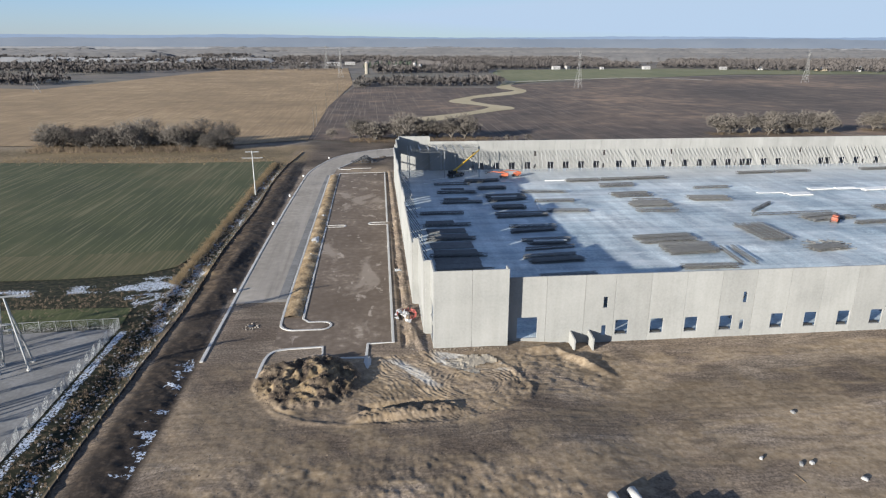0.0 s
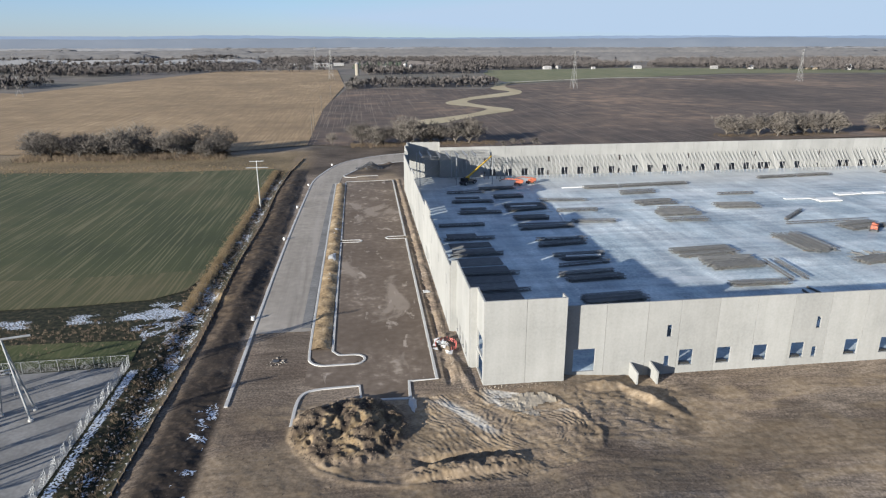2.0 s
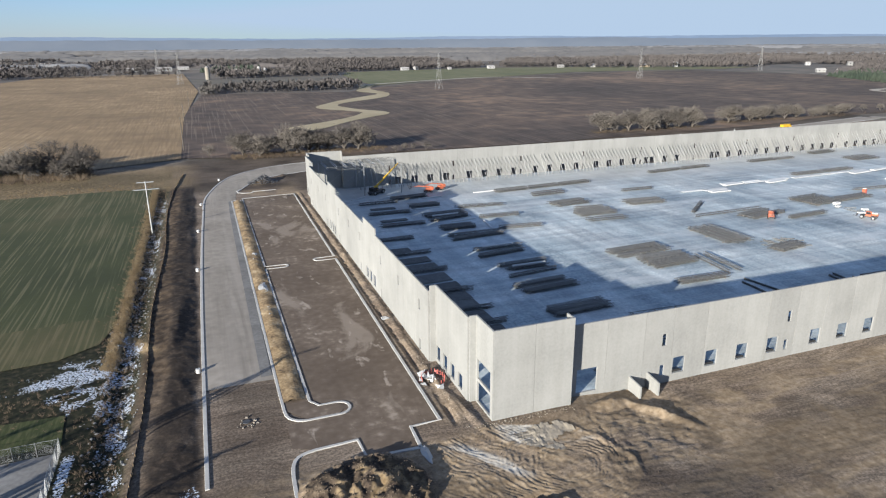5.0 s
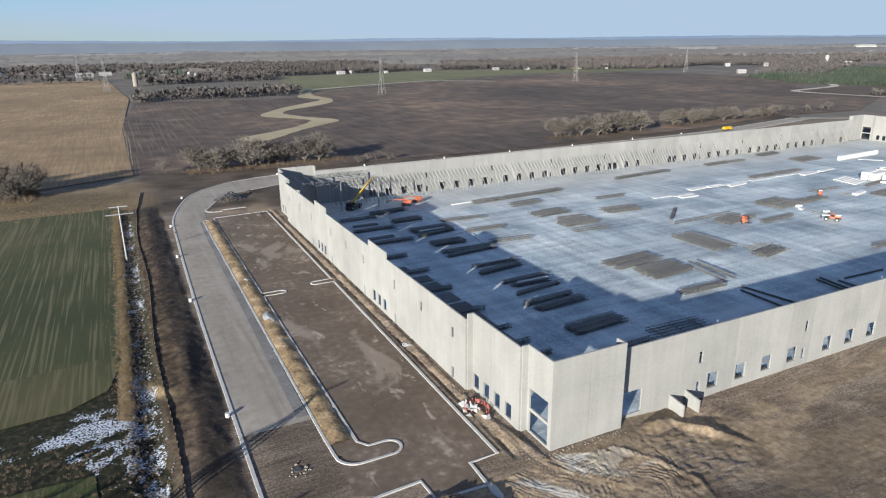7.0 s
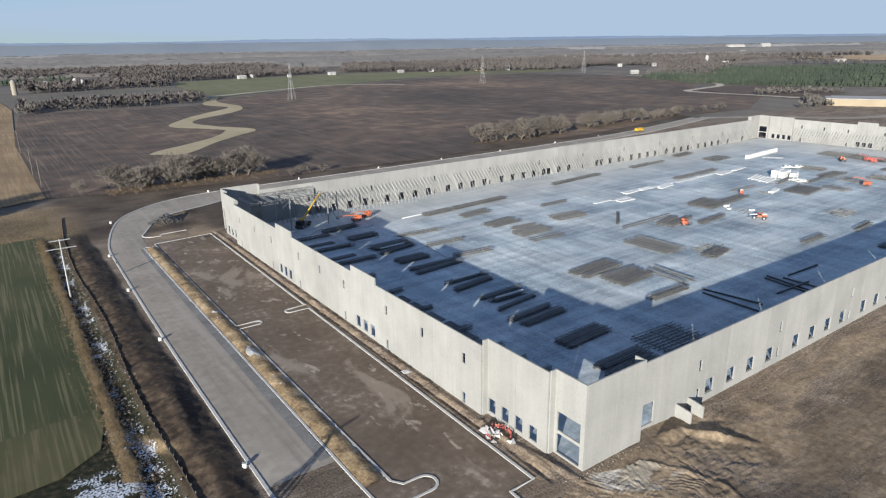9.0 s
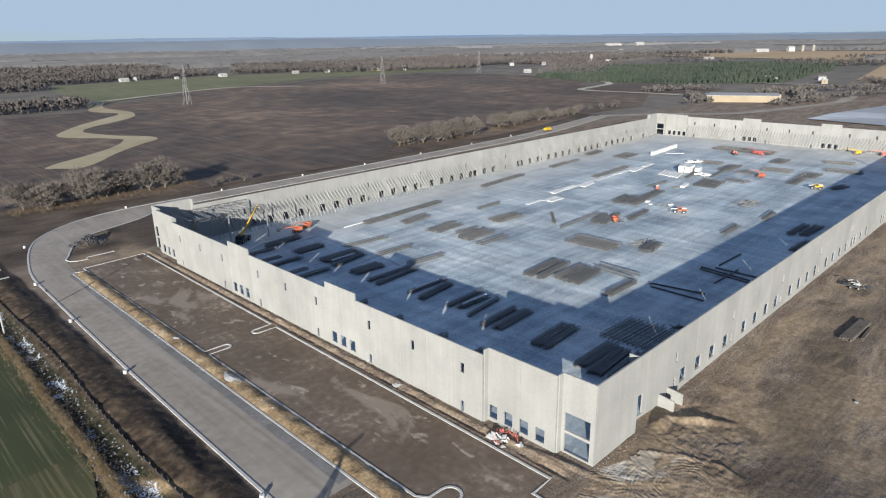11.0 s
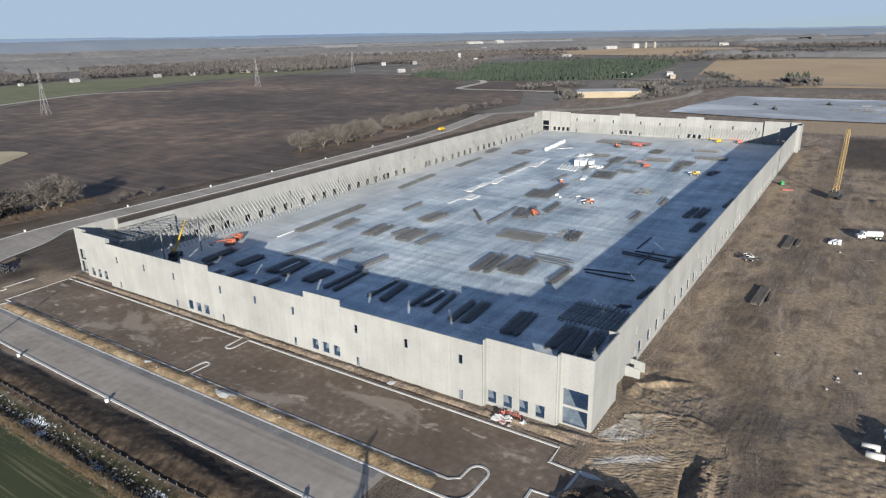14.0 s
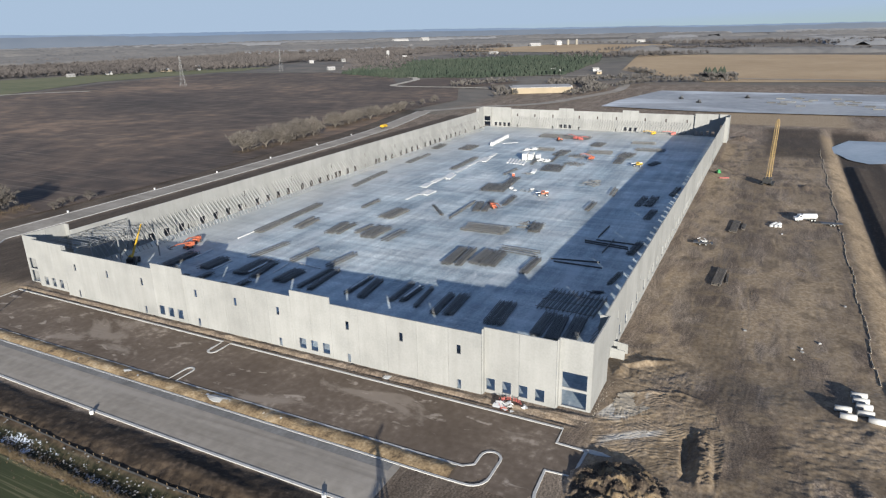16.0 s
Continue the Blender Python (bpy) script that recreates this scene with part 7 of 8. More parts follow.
# dock pits: flat dark sheet for each pit's darkness, and a dark bumper
PIT = Geo().bevel_box(-1.25, 0, 0, 1.25, 1.5, 0.03, 0.01).mesh("plate", M_DKGREY)
BUMP = Geo().bevel_box(-1.05, 0, 0, 1.05, 0.28, 0.34, 0.05).mesh("bumper", M_DARK)
for c in DOCKS:
    dp = thing("dock_pit_dark", "dark sheet standing in for the shaded dock pit, with a rubber bumper", "dock plate", "dock plates along the yard", m=pose(c, YS + TH + 0.06, ZS + 0.004))
    part("plate", PIT, None, dp)
    part("bumper", BUMP, None, dp, m=Matrix.Translation((0, 0.05, 0.032)))

# crumpled pale sheets and straw mats along the planting strip
for i, y in enumerate((73.5, 79.0, 61.0, 97.5, 118.0, 52.5, 139.0)):
    g_ = Geo()
    nx_, ny_ = 6, 8
    w_, l_ = RNG.uniform(1.2, 2.4), (6.5, 3.5, 2.6, 2.0, 2.8, 1.6, 2.2)[i]
    vs_ = []
    for a in range(nx_):
        for b_ in range(ny_):
            xx = -28.2 + RNG.uniform(-0.05, 0.05) + w_ * (a / (nx_ - 1) - 0.5) + 0.35 * math.sin(b_ * 1.3 + i)
            yy = y + l_ * (b_ / (ny_ - 1) - 0.5) + 0.3 * math.sin(a * 1.7 + i)
            vs_.append((xx, yy, 0.42 + RNG.uniform(0, 0.16) - 0.10 * abs(a - 2.5)))
    g_.add(vs_, [(a * ny_ + b_, (a + 1) * ny_ + b_, (a + 1) * ny_ + b_ + 1, a * ny_ + b_ + 1) for a in range(nx_ - 1) for b_ in range(ny_ - 1)])
    if i % 3 == 0:
        lb_, mt_ = "crumpled white plastic sheet on the planting strip", M_WHITE
    elif i % 3 == 1:
        lb_, mt_ = "pale grey erosion cloth on the planting strip", M_ROLL
    else:
        lb_, mt_ = "dusty tan erosion mat on the planting strip", M_PALE
    tagged(part("erosion_sheet", g_, mt_, smooth=True), lb_, "sheet", "sheets on the planting strip")

# scrap boards and broken concrete lying about the yard
SCRAP = Geo().bevel_box(-1.3, -0.12, 0, 1.3, 0.12, 0.09, 0.02).mesh("scrap_board", M_WOOD)
LUMP = Geo().bevel_box(-0.4, -0.3, 0, 0.35, 0.32, 0.38, 0.12).mesh("concrete_lump", M_STONE)
for i in range(20):
    x, y = RNG.uniform(36, 200), RNG.uniform(-54, -18)
    z = float(ground_z(x, y))
    if i % 3:
        ob = tagged(new("scrap_board", SCRAP), "weathered scrap board lying on the yard's earth", "board", "scrap on the yard")
    else:
        ob = tagged(new("concrete_lump", LUMP), "broken lump of pale concrete on the yard's earth", "concrete lump", "scrap on the yard")
    ob.matrix_basis = pose(x, y, z - 0.02, 0, 0, RNG.uniform(0, 180)) @ Matrix.Diagonal((RNG.uniform(0.6, 1.3), RNG.uniform(0.7, 1.4), 1, 1))


# ---- trees ----
def bare_tree(seed, h, spread, levels=5, twigs=13, trunk=0.2):
    """Limbs and twigs of a leafless tree; returns two meshes."""
    r = random.Random(seed)
    limbs, tw = Geo(), Geo()

    def grow(p, d, L, rad, lv):
        steps = 2
        for s in range(steps):
            d2 = (d + Vector((r.uniform(-1, 1), r.uniform(-1, 1), r.uniform(-0.4, 0.6))) * 0.22).normalized()
            q = p + d2 * (L / steps)
            limbs.rod(p, q, rad * (1 - 0.25 * s), rad * (0.75 - 0.2 * s), n=5 if lv < 2 else 3)
            p, d = q, d2
        if lv >= levels:
            for _ in range(twigs):
                e = (d + Vector((r.uniform(-1, 1), r.uniform(-1, 1), r.uniform(-0.5, 0.9))) * 1.1).normalized()
                q = p + e * L * r.uniform(0.8, 2.0)
                sd = e.orthogonal().normalized() * 0.032
                m1 = p.lerp(q, 0.5) + Vector((r.uniform(-1, 1), r.uniform(-1, 1), r.uniform(-1, 1))) * L * 0.25
                tw.add([p - sd, p + sd, m1 + sd, m1 - sd, q], [(0, 1, 2, 3), (3, 2, 4)])
            return
        n = 4 if lv == 0 else 3
        a0 = r.uniform(0, 6.28)
        for k in range(n + (1 if lv == 0 else 0)):
            a = a0 + 2 * math.pi * k / n + r.uniform(-0.5, 0.5)
            out = Vector((math.cos(a), math.sin(a), r.uniform(-0.1, 0.8) if lv < 2 else r.uniform(-0.55, 0.75)))
            grow(p, (d * (1.0 - spread) + out * spread).normalized(), L * r.uniform(0.68, 0.9), rad * 0.6, lv + 1)

    grow(Vector((0, 0, -0.6 * h * trunk)), Vector((0, 0, 1)), h * trunk, h * 0.026, 0)
    return limbs.mesh("trunk", M_BARK), tw.mesh("crown", M_TWIG)


TREES = [bare_tree(s, 17.5, 0.66, trunk=0.15) for s in (3, 8, 21, 34)]
THIN = [bare_tree(s, 15, 0.5, 4, 10, 0.22) for s in (5, 13)]


def tree(x, y, s, k, label, group, stock=TREES):
    m = pose(x, y, float(ground_z(x, y)), 0, 0, (x * 37 + y * 11) % 360) @ Matrix.Diagonal((s, s, s * 1.15, 1))
    t_ = thing("tree", label, "tree", group)
    t_.matrix_basis = m
    trunk, crown = stock[k % len(stock)]
    part("trunk", trunk, None, t_)
    part("crown", crown, None, t_)


lab = "broad leafless oak with grey-brown twigs at the field's edge"
for i in range(8):
    tree(207 + 10.2 * i + RNG.uniform(-2, 2), 283 + RNG.uniform(-6, 6), RNG.uniform(1.5, 1.9), i, lab, "oaks behind the building")
for i in range(7):
    tree(318 + 10.4 * i + RNG.uniform(-2, 2), 294 + RNG.uniform(-4, 4), RNG.uniform(1.25, 1.65), i + 1, lab, "oaks behind the building")
for i in range(5):
    tree(402 + 8.5 * i + RNG.uniform(-2, 2), 294 + RNG.uniform(-3, 3), RNG.uniform(0.8, 1.1), i + 1, lab, "oaks behind the building")
for i in range(10):
    tree(-19 + 6.8 * i + RNG.uniform(-2, 2), 275 + 0.7 * i + RNG.uniform(-5, 5), RNG.uniform(1.4, 1.85), i + 2, lab, "oaks beyond the bend of the road")
for i in range(4):
    tree(60 + 6 * i, 262 + RNG.uniform(-3, 3), RNG.uniform(0.3, 0.5), i, "low leafless bush by the road", "oaks beyond the bend of the road", THIN)
tree(-36, 279, 0.6, 1, "small leafless tree on the field boundary", "oaks beyond the bend of the road", THIN)
for i in range(22):
    tree(-186 + 4.6 * i + RNG.uniform(-2, 2), 250 + RNG.uniform(-6, 5), RNG.uniform(1.1, 1.55), i, "leafless tree in a hedgerow between the fields", "hedgerow trees", THIN if i % 3 == 0 else TREES)
for i in range(5):
    tree(450 + 14 * i, 300 - 2 * i + RNG.uniform(-4, 4), RNG.uniform(0.4, 0.7), i, "small leafless tree by the haul road", "oaks behind the building", THIN)


def tuft_mesh(pts, size, count, mat, name, label, category, rise, width=0.05):
    """Many thin blades or twigs, joined."""
    r = np.random.default_rng(len(pts))
    vs, fs = [], []
    for (x, y) in pts:
        z = float(rise(x, y))
        s = size * r.uniform(0.5, 1.4)
        for k in range(count):
            a, l = r.uniform(0, 6.28), r.uniform(0.2, 0.8) * s
            o = len(vs)
            bx, by = x + r.uniform(-0.4, 0.4) * s, y + r.uniform(-0.4, 0.4) * s
            w = width * s
            vs += [(bx - w, by, z - 0.05), (bx + w, by + w, z - 0.05), (bx + math.cos(a) * l, by + math.sin(a) * l, z + s * r.uniform(0.5, 1.1))]
            fs.append((o, o + 1, o + 2))
    me = bpy.data.meshes.new(name)
    me.from_pydata(vs, [], fs)
    me.materials.append(mat)
    return tagged(new(name, me), label, category, kind="stuff")


pts = [(RNG.uniform(-188, -88), 250 + RNG.normal(0, 5)) for _ in range(700)]
tuft_mesh(pts, 2.6, 14, M_BRUSH, "undergrowth", "dry brown undergrowth below the hedgerow trees", "undergrowth", far_rise)
pts = [(RNG.uniform(-25, 60), 276 + RNG.normal(0, 4)) for _ in range(350)] + [(RNG.uniform(200, 288), 282 + RNG.normal(0, 3)) for _ in range(260)] + [(RNG.uniform(312, 386), 292 + RNG.normal(0, 3)) for _ in range(220)] + [(RNG.uniform(386, 500), 290 + RNG.normal(0, 3)) for _ in range(160)]
tuft_mesh(pts, 1.8, 12, M_BRUSH, "undergrowth", "dry brown undergrowth below the oaks", "undergrowth", far_rise)
pts = [(-58.5 + RNG.normal(0, 0.7), RNG.uniform(40, 205)) for _ in range(2200)] + [(RNG.uniform(-330, -60), 214 + RNG.normal(0, 5)) for _ in range(900)]
tuft_mesh(pts, 0.7, 10, material("dead_grass", [(0.26, 0.19, 0.10), (0.38, 0.28, 0.16), (0.46, 0.36, 0.21)], 0.3, 2, 0.95, island=0.25), "dead_grass", "tall pale dead grass along the ditch", "grass", ground_z)
pts = [(-57.2 + RNG.normal(0, 2.2), RNG.uniform(-70, 205)) for _ in range(3600)] + [(RNG.uniform(-120, -62), 30 + RNG.normal(0, 5)) for _ in range(700)]
tuft_mesh(pts, 0.5, 8, M_BRUSH, "ditch_weeds", "dark dry weeds in the ditch", "weeds", ground_z)

# ditch riprap
r = np.random.default_rng(5)
g = Geo()
for _ in range(1500):
    x, y = -56.3 + r.normal(0, 1.9), r.uniform(-60, 190)
    s = r.uniform(0.12, 0.38)
    z = float(ground_z(x, y))
    c = [(x + s * a * r.uniform(0.6, 1.1), y + s * b_ * r.uniform(0.6, 1.1), z + s * (0.5 + 0.6 * c_) * r.uniform(0.6, 1.1)) for a, b_, c_ in ((1, 0, -0.5), (0, 1, -0.5), (-1, 0, -0.5), (0, -1, -0.5), (0, 0, 0.6))]
    g.add(c, [(0, 1, 4), (1, 2, 4), (2, 3, 4), (3, 0, 4)])
tagged(part("riprap", g, M_STONE), "grey riprap stones lining the ditch", "stones", kind="stuff")
# clods over the topsoil heap and the rough ground
g = Geo()
for _ in range(3800):
    if r.random() < 0.45:
        a, q = r.uniform(0, 6.28), math.sqrt(r.random()) * 1.05
        x, y = -22.5 + 8.6 * q * math.cos(a), -10.8 + 8.2 * q * math.sin(a)
        s = r.uniform(0.06, 0.2)
    else:
        x, y = r.uniform(-40, 60), r.uniform(-62, -2)
        s = r.uniform(0.05, 0.16)
    z = float(ground_z(x, y))
    c = [(x + s * a * r.uniform(0.6, 1.2), y + s * b_ * r.uniform(0.6, 1.2), z + s * (0.3 + 0.7 * c_) * r.uniform(0.6, 1.2)) for a, b_, c_ in ((1, 0, -0.5), (0, 1, -0.5), (-1, 0, -0.5), (0, -1, -0.5), (0, 0, 0.6))]
    g.add(c, [(0, 1, 4), (1, 2, 4), (2, 3, 4), (3, 0, 4)])
tagged(part("clods", g, material("clod_earth", [(0.07, 0.053, 0.04), (0.13, 0.10, 0.073), (0.20, 0.155, 0.112)], 0.5, 3, 0.95, island=0.3)), "loose clods of dark earth", "clods", kind="stuff")


# rubble heap and footing blocks in the bend of the road
g = Geo()
for _ in range(420):
    a, q = r.uniform(0, 6.28), math.sqrt(r.random())
    x, y = -16 + 6.5 * q * math.cos(a), 205 + 4.5 * q * math.sin(a)
    s = r.uniform(0.15, 0.6)
    z = float(ground_z(x, y)) + 1.7 * (1 - q) ** 0.8
    c = [(x + s * a_ * r.uniform(0.6, 1.2), y + s * b_ * r.uniform(0.6, 1.2), z + s * (0.3 + 0.7 * c_) * r.uniform(0.6, 1.2)) for a_, b_, c_ in ((1, 0, -0.5), (0, 1, -0.5), (-1, 0, -0.5), (0, -1, -0.5), (0, 0, 0.6))]
    g.add(c, [(0, 1, 4), (1, 2, 4), (2, 3, 4), (3, 0, 4)])
tagged(part("rubble", g, M_DKGREY), "heap of dark broken rubble in the bend of the road", "rubble", kind="stuff")


# ---- far woods, plantation, farms ----
def woods(name, polys, spacing, h, mat, label, pine=False):
    """A wood as many small ragged trees: leafless crowns of slivers, or stacked needle skirts."""
    r = np.random.default_rng(int(spacing * 10) + len(polys))
    V, F = [], []
    for poly in polys:
        xs, ys = [p[0] for p in poly], [p[1] for p in poly]
        gx, gy = np.meshgrid(np.arange(min(xs), max(xs), spacing), np.arange(min(ys), max(ys), spacing))
        gx = gx + r.uniform(-0.45, 0.45, gx.shape) * spacing
        gy = gy + r.uniform(-0.45, 0.45, gy.shape) * spacing
        ok = inside(gx, gy, poly)
        gx, gy = gx[ok], gy[ok]
        gz = far_rise(gx, gy)
        for x, y, z in zip(gx, gy, gz):
            s = h * r.uniform(0.65, 1.2)
            o = len(V)
            if pine:
                n = 5
                for z0, z1, w in ((0.05, 0.7, 0.42), (0.38, 1.0, 0.3)):
                    o = len(V)
                    a0 = r.uniform(0, 1)
                    for k in range(n):
                        a = a0 + 2 * math.pi * k / n
                        q = w * s * r.uniform(0.7, 1.25)
                        V.append((x + q * math.cos(a), y + q * math.sin(a), z + z0 * s))
                    V.append((x, y, z + z1 * s))
                    F.extend((o + k, o + (k + 1) % n, o + n) for k in range(n))
            else:
                c = (x, y, z + 0.58 * s)
                V += [(x - 0.03 * s, y, z), (x + 0.03 * s, y, z), (x, y, z + 0.7 * s)]
                F.append((o, o + 1, o + 2))
                for k in range(34):
                    d = r.normal(0, 1, 3)
                    d /= np.linalg.norm(d) + 1e-6
                    t_ = r.normal(0, 1, 3) * 0.052 * s
                    o = len(V)
                    rad = 0.42 * s * r.uniform(0.5, 1.1)
                    p = (c[0] + d[0] * rad, c[1] + d[1] * rad, c[2] + d[2] * rad * 0.95)
                    V += [(c[0] + d[0] * rad * 0.1, c[1] + d[1] * rad * 0.1, c[2] - 0.15 * s), (p[0] + t_[0], p[1] + t_[1], p[2] + t_[2]), (p[0] - t_[0], p[1] - t_[1], p[2] - t_[2])]
                    F.append((o, o + 1, o + 2))
    me = bpy.data.meshes.new(name)
    me.from_pydata(V, [], F)
    me.materials.append(mat)
    return tagged(new(name, me), label, "woods", kind="stuff")


def canopy(polys, cell, h, label, mat=M_WOODS_FAR):
    """Far woodland as one unbroken, lumpy crown surface that falls to the ground at its edges."""
    V, F = [], []
    for poly in polys:
        xs, ys = [p[0] for p in poly], [p[1] for p in poly]
        gx, gy = np.meshgrid(np.arange(min(xs) - cell, max(xs) + 2 * cell, cell), np.arange(min(ys) - cell, max(ys) + 2 * cell, cell))
        jx, jy = gx + (fbm(gx, gy, cell * 0.9, 7) - 0.5) * cell, gy + (fbm(gx, gy, cell * 0.9, 9) - 0.5) * cell
        ok = inside(jx + 60 * (fbm(gx, gy, 90, 3) - 0.5), jy + 60 * (fbm(gx, gy, 90, 5) - 0.5), poly)
        lump = 0.35 + 0.95 * fbm(gx, gy, cell * 1.6, 11, 2)
        z = far_rise(jx, jy) + np.where(ok, h * lump, -1.0)
        o, w = len(V), gx.shape[1]
        V += list(zip(jx.ravel().tolist(), jy.ravel().tolist(), z.ravel().tolist()))
        for i in range(gx.shape[0] - 1):
            for k in range(w - 1):
                if ok[i, k] or ok[i + 1, k] or ok[i, k + 1] or ok[i + 1, k + 1]:
                    q = o + i * w + k
                    F.append((q, q + 1, q + w + 1, q + w))
    me = bpy.data.meshes.new("far_woods")
    me.from_pydata(V, [], F)
    me.materials.append(mat)
    me.shade_smooth()
    return tagged(new("far_woods", me), label, "woods", kind="stuff")


NEAR_WOODS = [[(-30, 715), (-32, 790), (150, 800), (165, 760), (135, 712)], [(200, 1130), (520, 1165), (500, 1400), (180, 1330)], [(540, 1160), (800, 1075), (980, 930), (1300, 1000), (1250, 1350), (700, 1450)],
                    [(-10, 1000), (190, 1030), (190, 1180), (-15, 1170)], [(-900, 900), (-430, 720), (-400, 800), (-860, 1010)], [(-760, 1100), (-420, 1000), (-400, 1100), (-740, 1220)]]
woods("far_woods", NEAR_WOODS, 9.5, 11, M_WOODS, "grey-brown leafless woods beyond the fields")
MID_WOODS = [[(-1500, 1350), (-700, 1500), (-300, 1420), (-250, 1560), (-1400, 1620)], [(-250, 1480), (200, 1420), (600, 1500), (560, 1700), (-240, 1720)], [(1150, 850), (1500, 760), (1640, 980), (1250, 1250)],
                    [(860, 640), (1130, 830), (1180, 700), (900, 560)]]
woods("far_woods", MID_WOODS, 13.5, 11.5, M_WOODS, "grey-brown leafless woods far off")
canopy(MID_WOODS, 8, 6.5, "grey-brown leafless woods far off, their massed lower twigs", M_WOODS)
woods("hedgerow", [[(700, 150), (770, 120), (800, 20), (812, 24), (785, 130), (705, 162)], [(690, 235), (760, 250), (770, 210), (700, 205)], [(600, 262), (660, 300), (668, 292), (610, 252)], [(560, 250), (600, 235), (604, 245), (566, 260)], [(890, 140), (980, 195), (985, 185), (895, 128)], [(830, 80), (850, 180), (842, 182), (822, 84)]], 5.5, 7, M_TREEFAR, "leafless scrub round the far building")
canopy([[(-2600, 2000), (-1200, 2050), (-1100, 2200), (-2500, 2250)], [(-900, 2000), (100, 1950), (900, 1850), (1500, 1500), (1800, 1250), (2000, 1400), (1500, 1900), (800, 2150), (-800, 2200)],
        [(2100, 1150), (2700, 900), (2900, 1100), (2300, 1500)], [(1480, 280), (1440, 320), (1760, 330), (1780, 260)], [(1520, -500), (1500, 240), (1600, 240), (1640, -500)]], 9, 9, "leafless woods on the far rise, greyed as by haze")
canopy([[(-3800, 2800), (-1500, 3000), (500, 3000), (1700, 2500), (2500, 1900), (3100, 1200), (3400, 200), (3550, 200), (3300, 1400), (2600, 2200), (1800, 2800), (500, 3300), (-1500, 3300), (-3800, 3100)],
        [(2300, 250), (2900, 300), (2950, 420), (2300, 380)], [(1900, -300), (2600, -200), (2600, -60), (1900, -150)], [(1300, 1250), (1700, 1000), (1800, 1150), (1400, 1400)], [(-1500, 1350), (-700, 1500), (-300, 1420), (-250, 1500), (-1400, 1560)]], 16, 10, "leafless woods on the far rise, greyed as by haze", M_HAZED_WOODS)
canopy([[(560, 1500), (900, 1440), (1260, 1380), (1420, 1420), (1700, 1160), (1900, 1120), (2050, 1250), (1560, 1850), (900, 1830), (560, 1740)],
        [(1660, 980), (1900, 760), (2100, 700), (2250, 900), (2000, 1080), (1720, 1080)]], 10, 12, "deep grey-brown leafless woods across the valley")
woods("far_woods", [[(1250, 1250), (1640, 980), (1700, 1060), (1300, 1370)], [(1640, 960), (1900, 740), (1940, 780), (1680, 1010)]], 12, 13, M_WOODS, "front trees of the deep leafless woods")
rw = np.random.default_rng(77)
belts = []
for k in range(26):
    a, r0 = -0.12 + 2.3 * k / 25 + rw.uniform(-0.03, 0.03), rw.uniform(1950, 3200)
    w, dp = rw.uniform(0.07, 0.16), rw.uniform(120, 380)
    arc_ = [a - w + 2 * w * q / 6 for q in range(7)]
    belts.append([(150 + r0 * math.cos(q), 60 + r0 * math.sin(q)) for q in arc_] + [(150 + (r0 + dp * rw.uniform(0.6, 1.2)) * math.cos(q), 60 + (r0 + dp) * math.sin(q)) for q in reversed(arc_)])
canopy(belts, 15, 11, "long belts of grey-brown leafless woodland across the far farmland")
copses = []
while len(copses) < 130:
    a, d_ = rw.uniform(-0.5, 2.5), rw.uniform(1100, 3600)
    cx, cy = 150 + d_ * math.cos(a), 60 + d_ * math.sin(a)
    if inside(cx, cy, [(785, 55), (980, 202), (1453, 265), (1421, -121), (1350, -400), (821, -160)]) or inside(cx, cy, [(1540, 330), (1665, 933), (2159, 1079), (2074, 297), (1900, 250)]):
        continue
    la, wa, tu = rw.uniform(60, 260), rw.uniform(14, 60), a + math.pi / 2 + rw.normal(0, 0.25)
    copses.append([(cx + la * math.cos(k * 0.785) * math.cos(tu) - wa * math.sin(k * 0.785) * math.sin(tu), cy + la * math.cos(k * 0.785) * math.sin(tu) + wa * math.sin(k * 0.785) * math.cos(tu)) for k in range(8)])
woods("far_woods", [c for c in copses if math.hypot(c[0][0] - 150, c[0][1] - 60) < 2100], 14, 11, M_WOODS, "scattered grey leafless copses beyond the fields")
canopy([c for c in copses if math.hypot(c[0][0] - 150, c[0][1] - 60) >= 2100], 11, 10, "scattered leafless copses across the far farmland, greyed as by haze")
canopy([[(-4300, 3700), (-1500, 4200), (800, 4200), (2600, 3300), (3700, 2200), (4300, 900), (4500, 900), (3900, 2500), (2700, 3700), (800, 4500), (-1500, 4500), (-4300, 4000)], [(3300, -900), (4200, -700), (4300, 700), (3900, 700)]], 30, 12, "wooded skyline ridge, paled as by haze", M_HAZED_WOODS)
woods("hedgerow", [[(655, 345), (745, 292), (752, 300), (668, 362)], [(596, 168), (668, 150), (765, 205), (820, 128), (832, 134), (770, 222), (660, 176), (596, 182)], [(838, 62), (880, 75), (880, 30), (838, 22)], [(-36, 700), (-20, 700), (-20, 765), (-36, 765)]], 6.5, 8.5, M_TREEFAR, "leafless hedgerow trees between the fields")
woods("pine_plantation", [[(770, 512), (825, 640), (1080, 690), (1180, 600), (1290, 520), (1380, 330), (1180, 290), (880, 268), (800, 380)]], 6.4, 8.0, M_PINE, "dark green pine plantation in even rows", pine=True)
woods("pine_plantation", [[(868, 40), (880, 40), (880, 72), (868, 72)], [(-30, 1220), (80, 1215), (80, 1225), (-30, 1235)]], 7, 13, M_PINE, "few dark pines among leafless trees", pine=True)


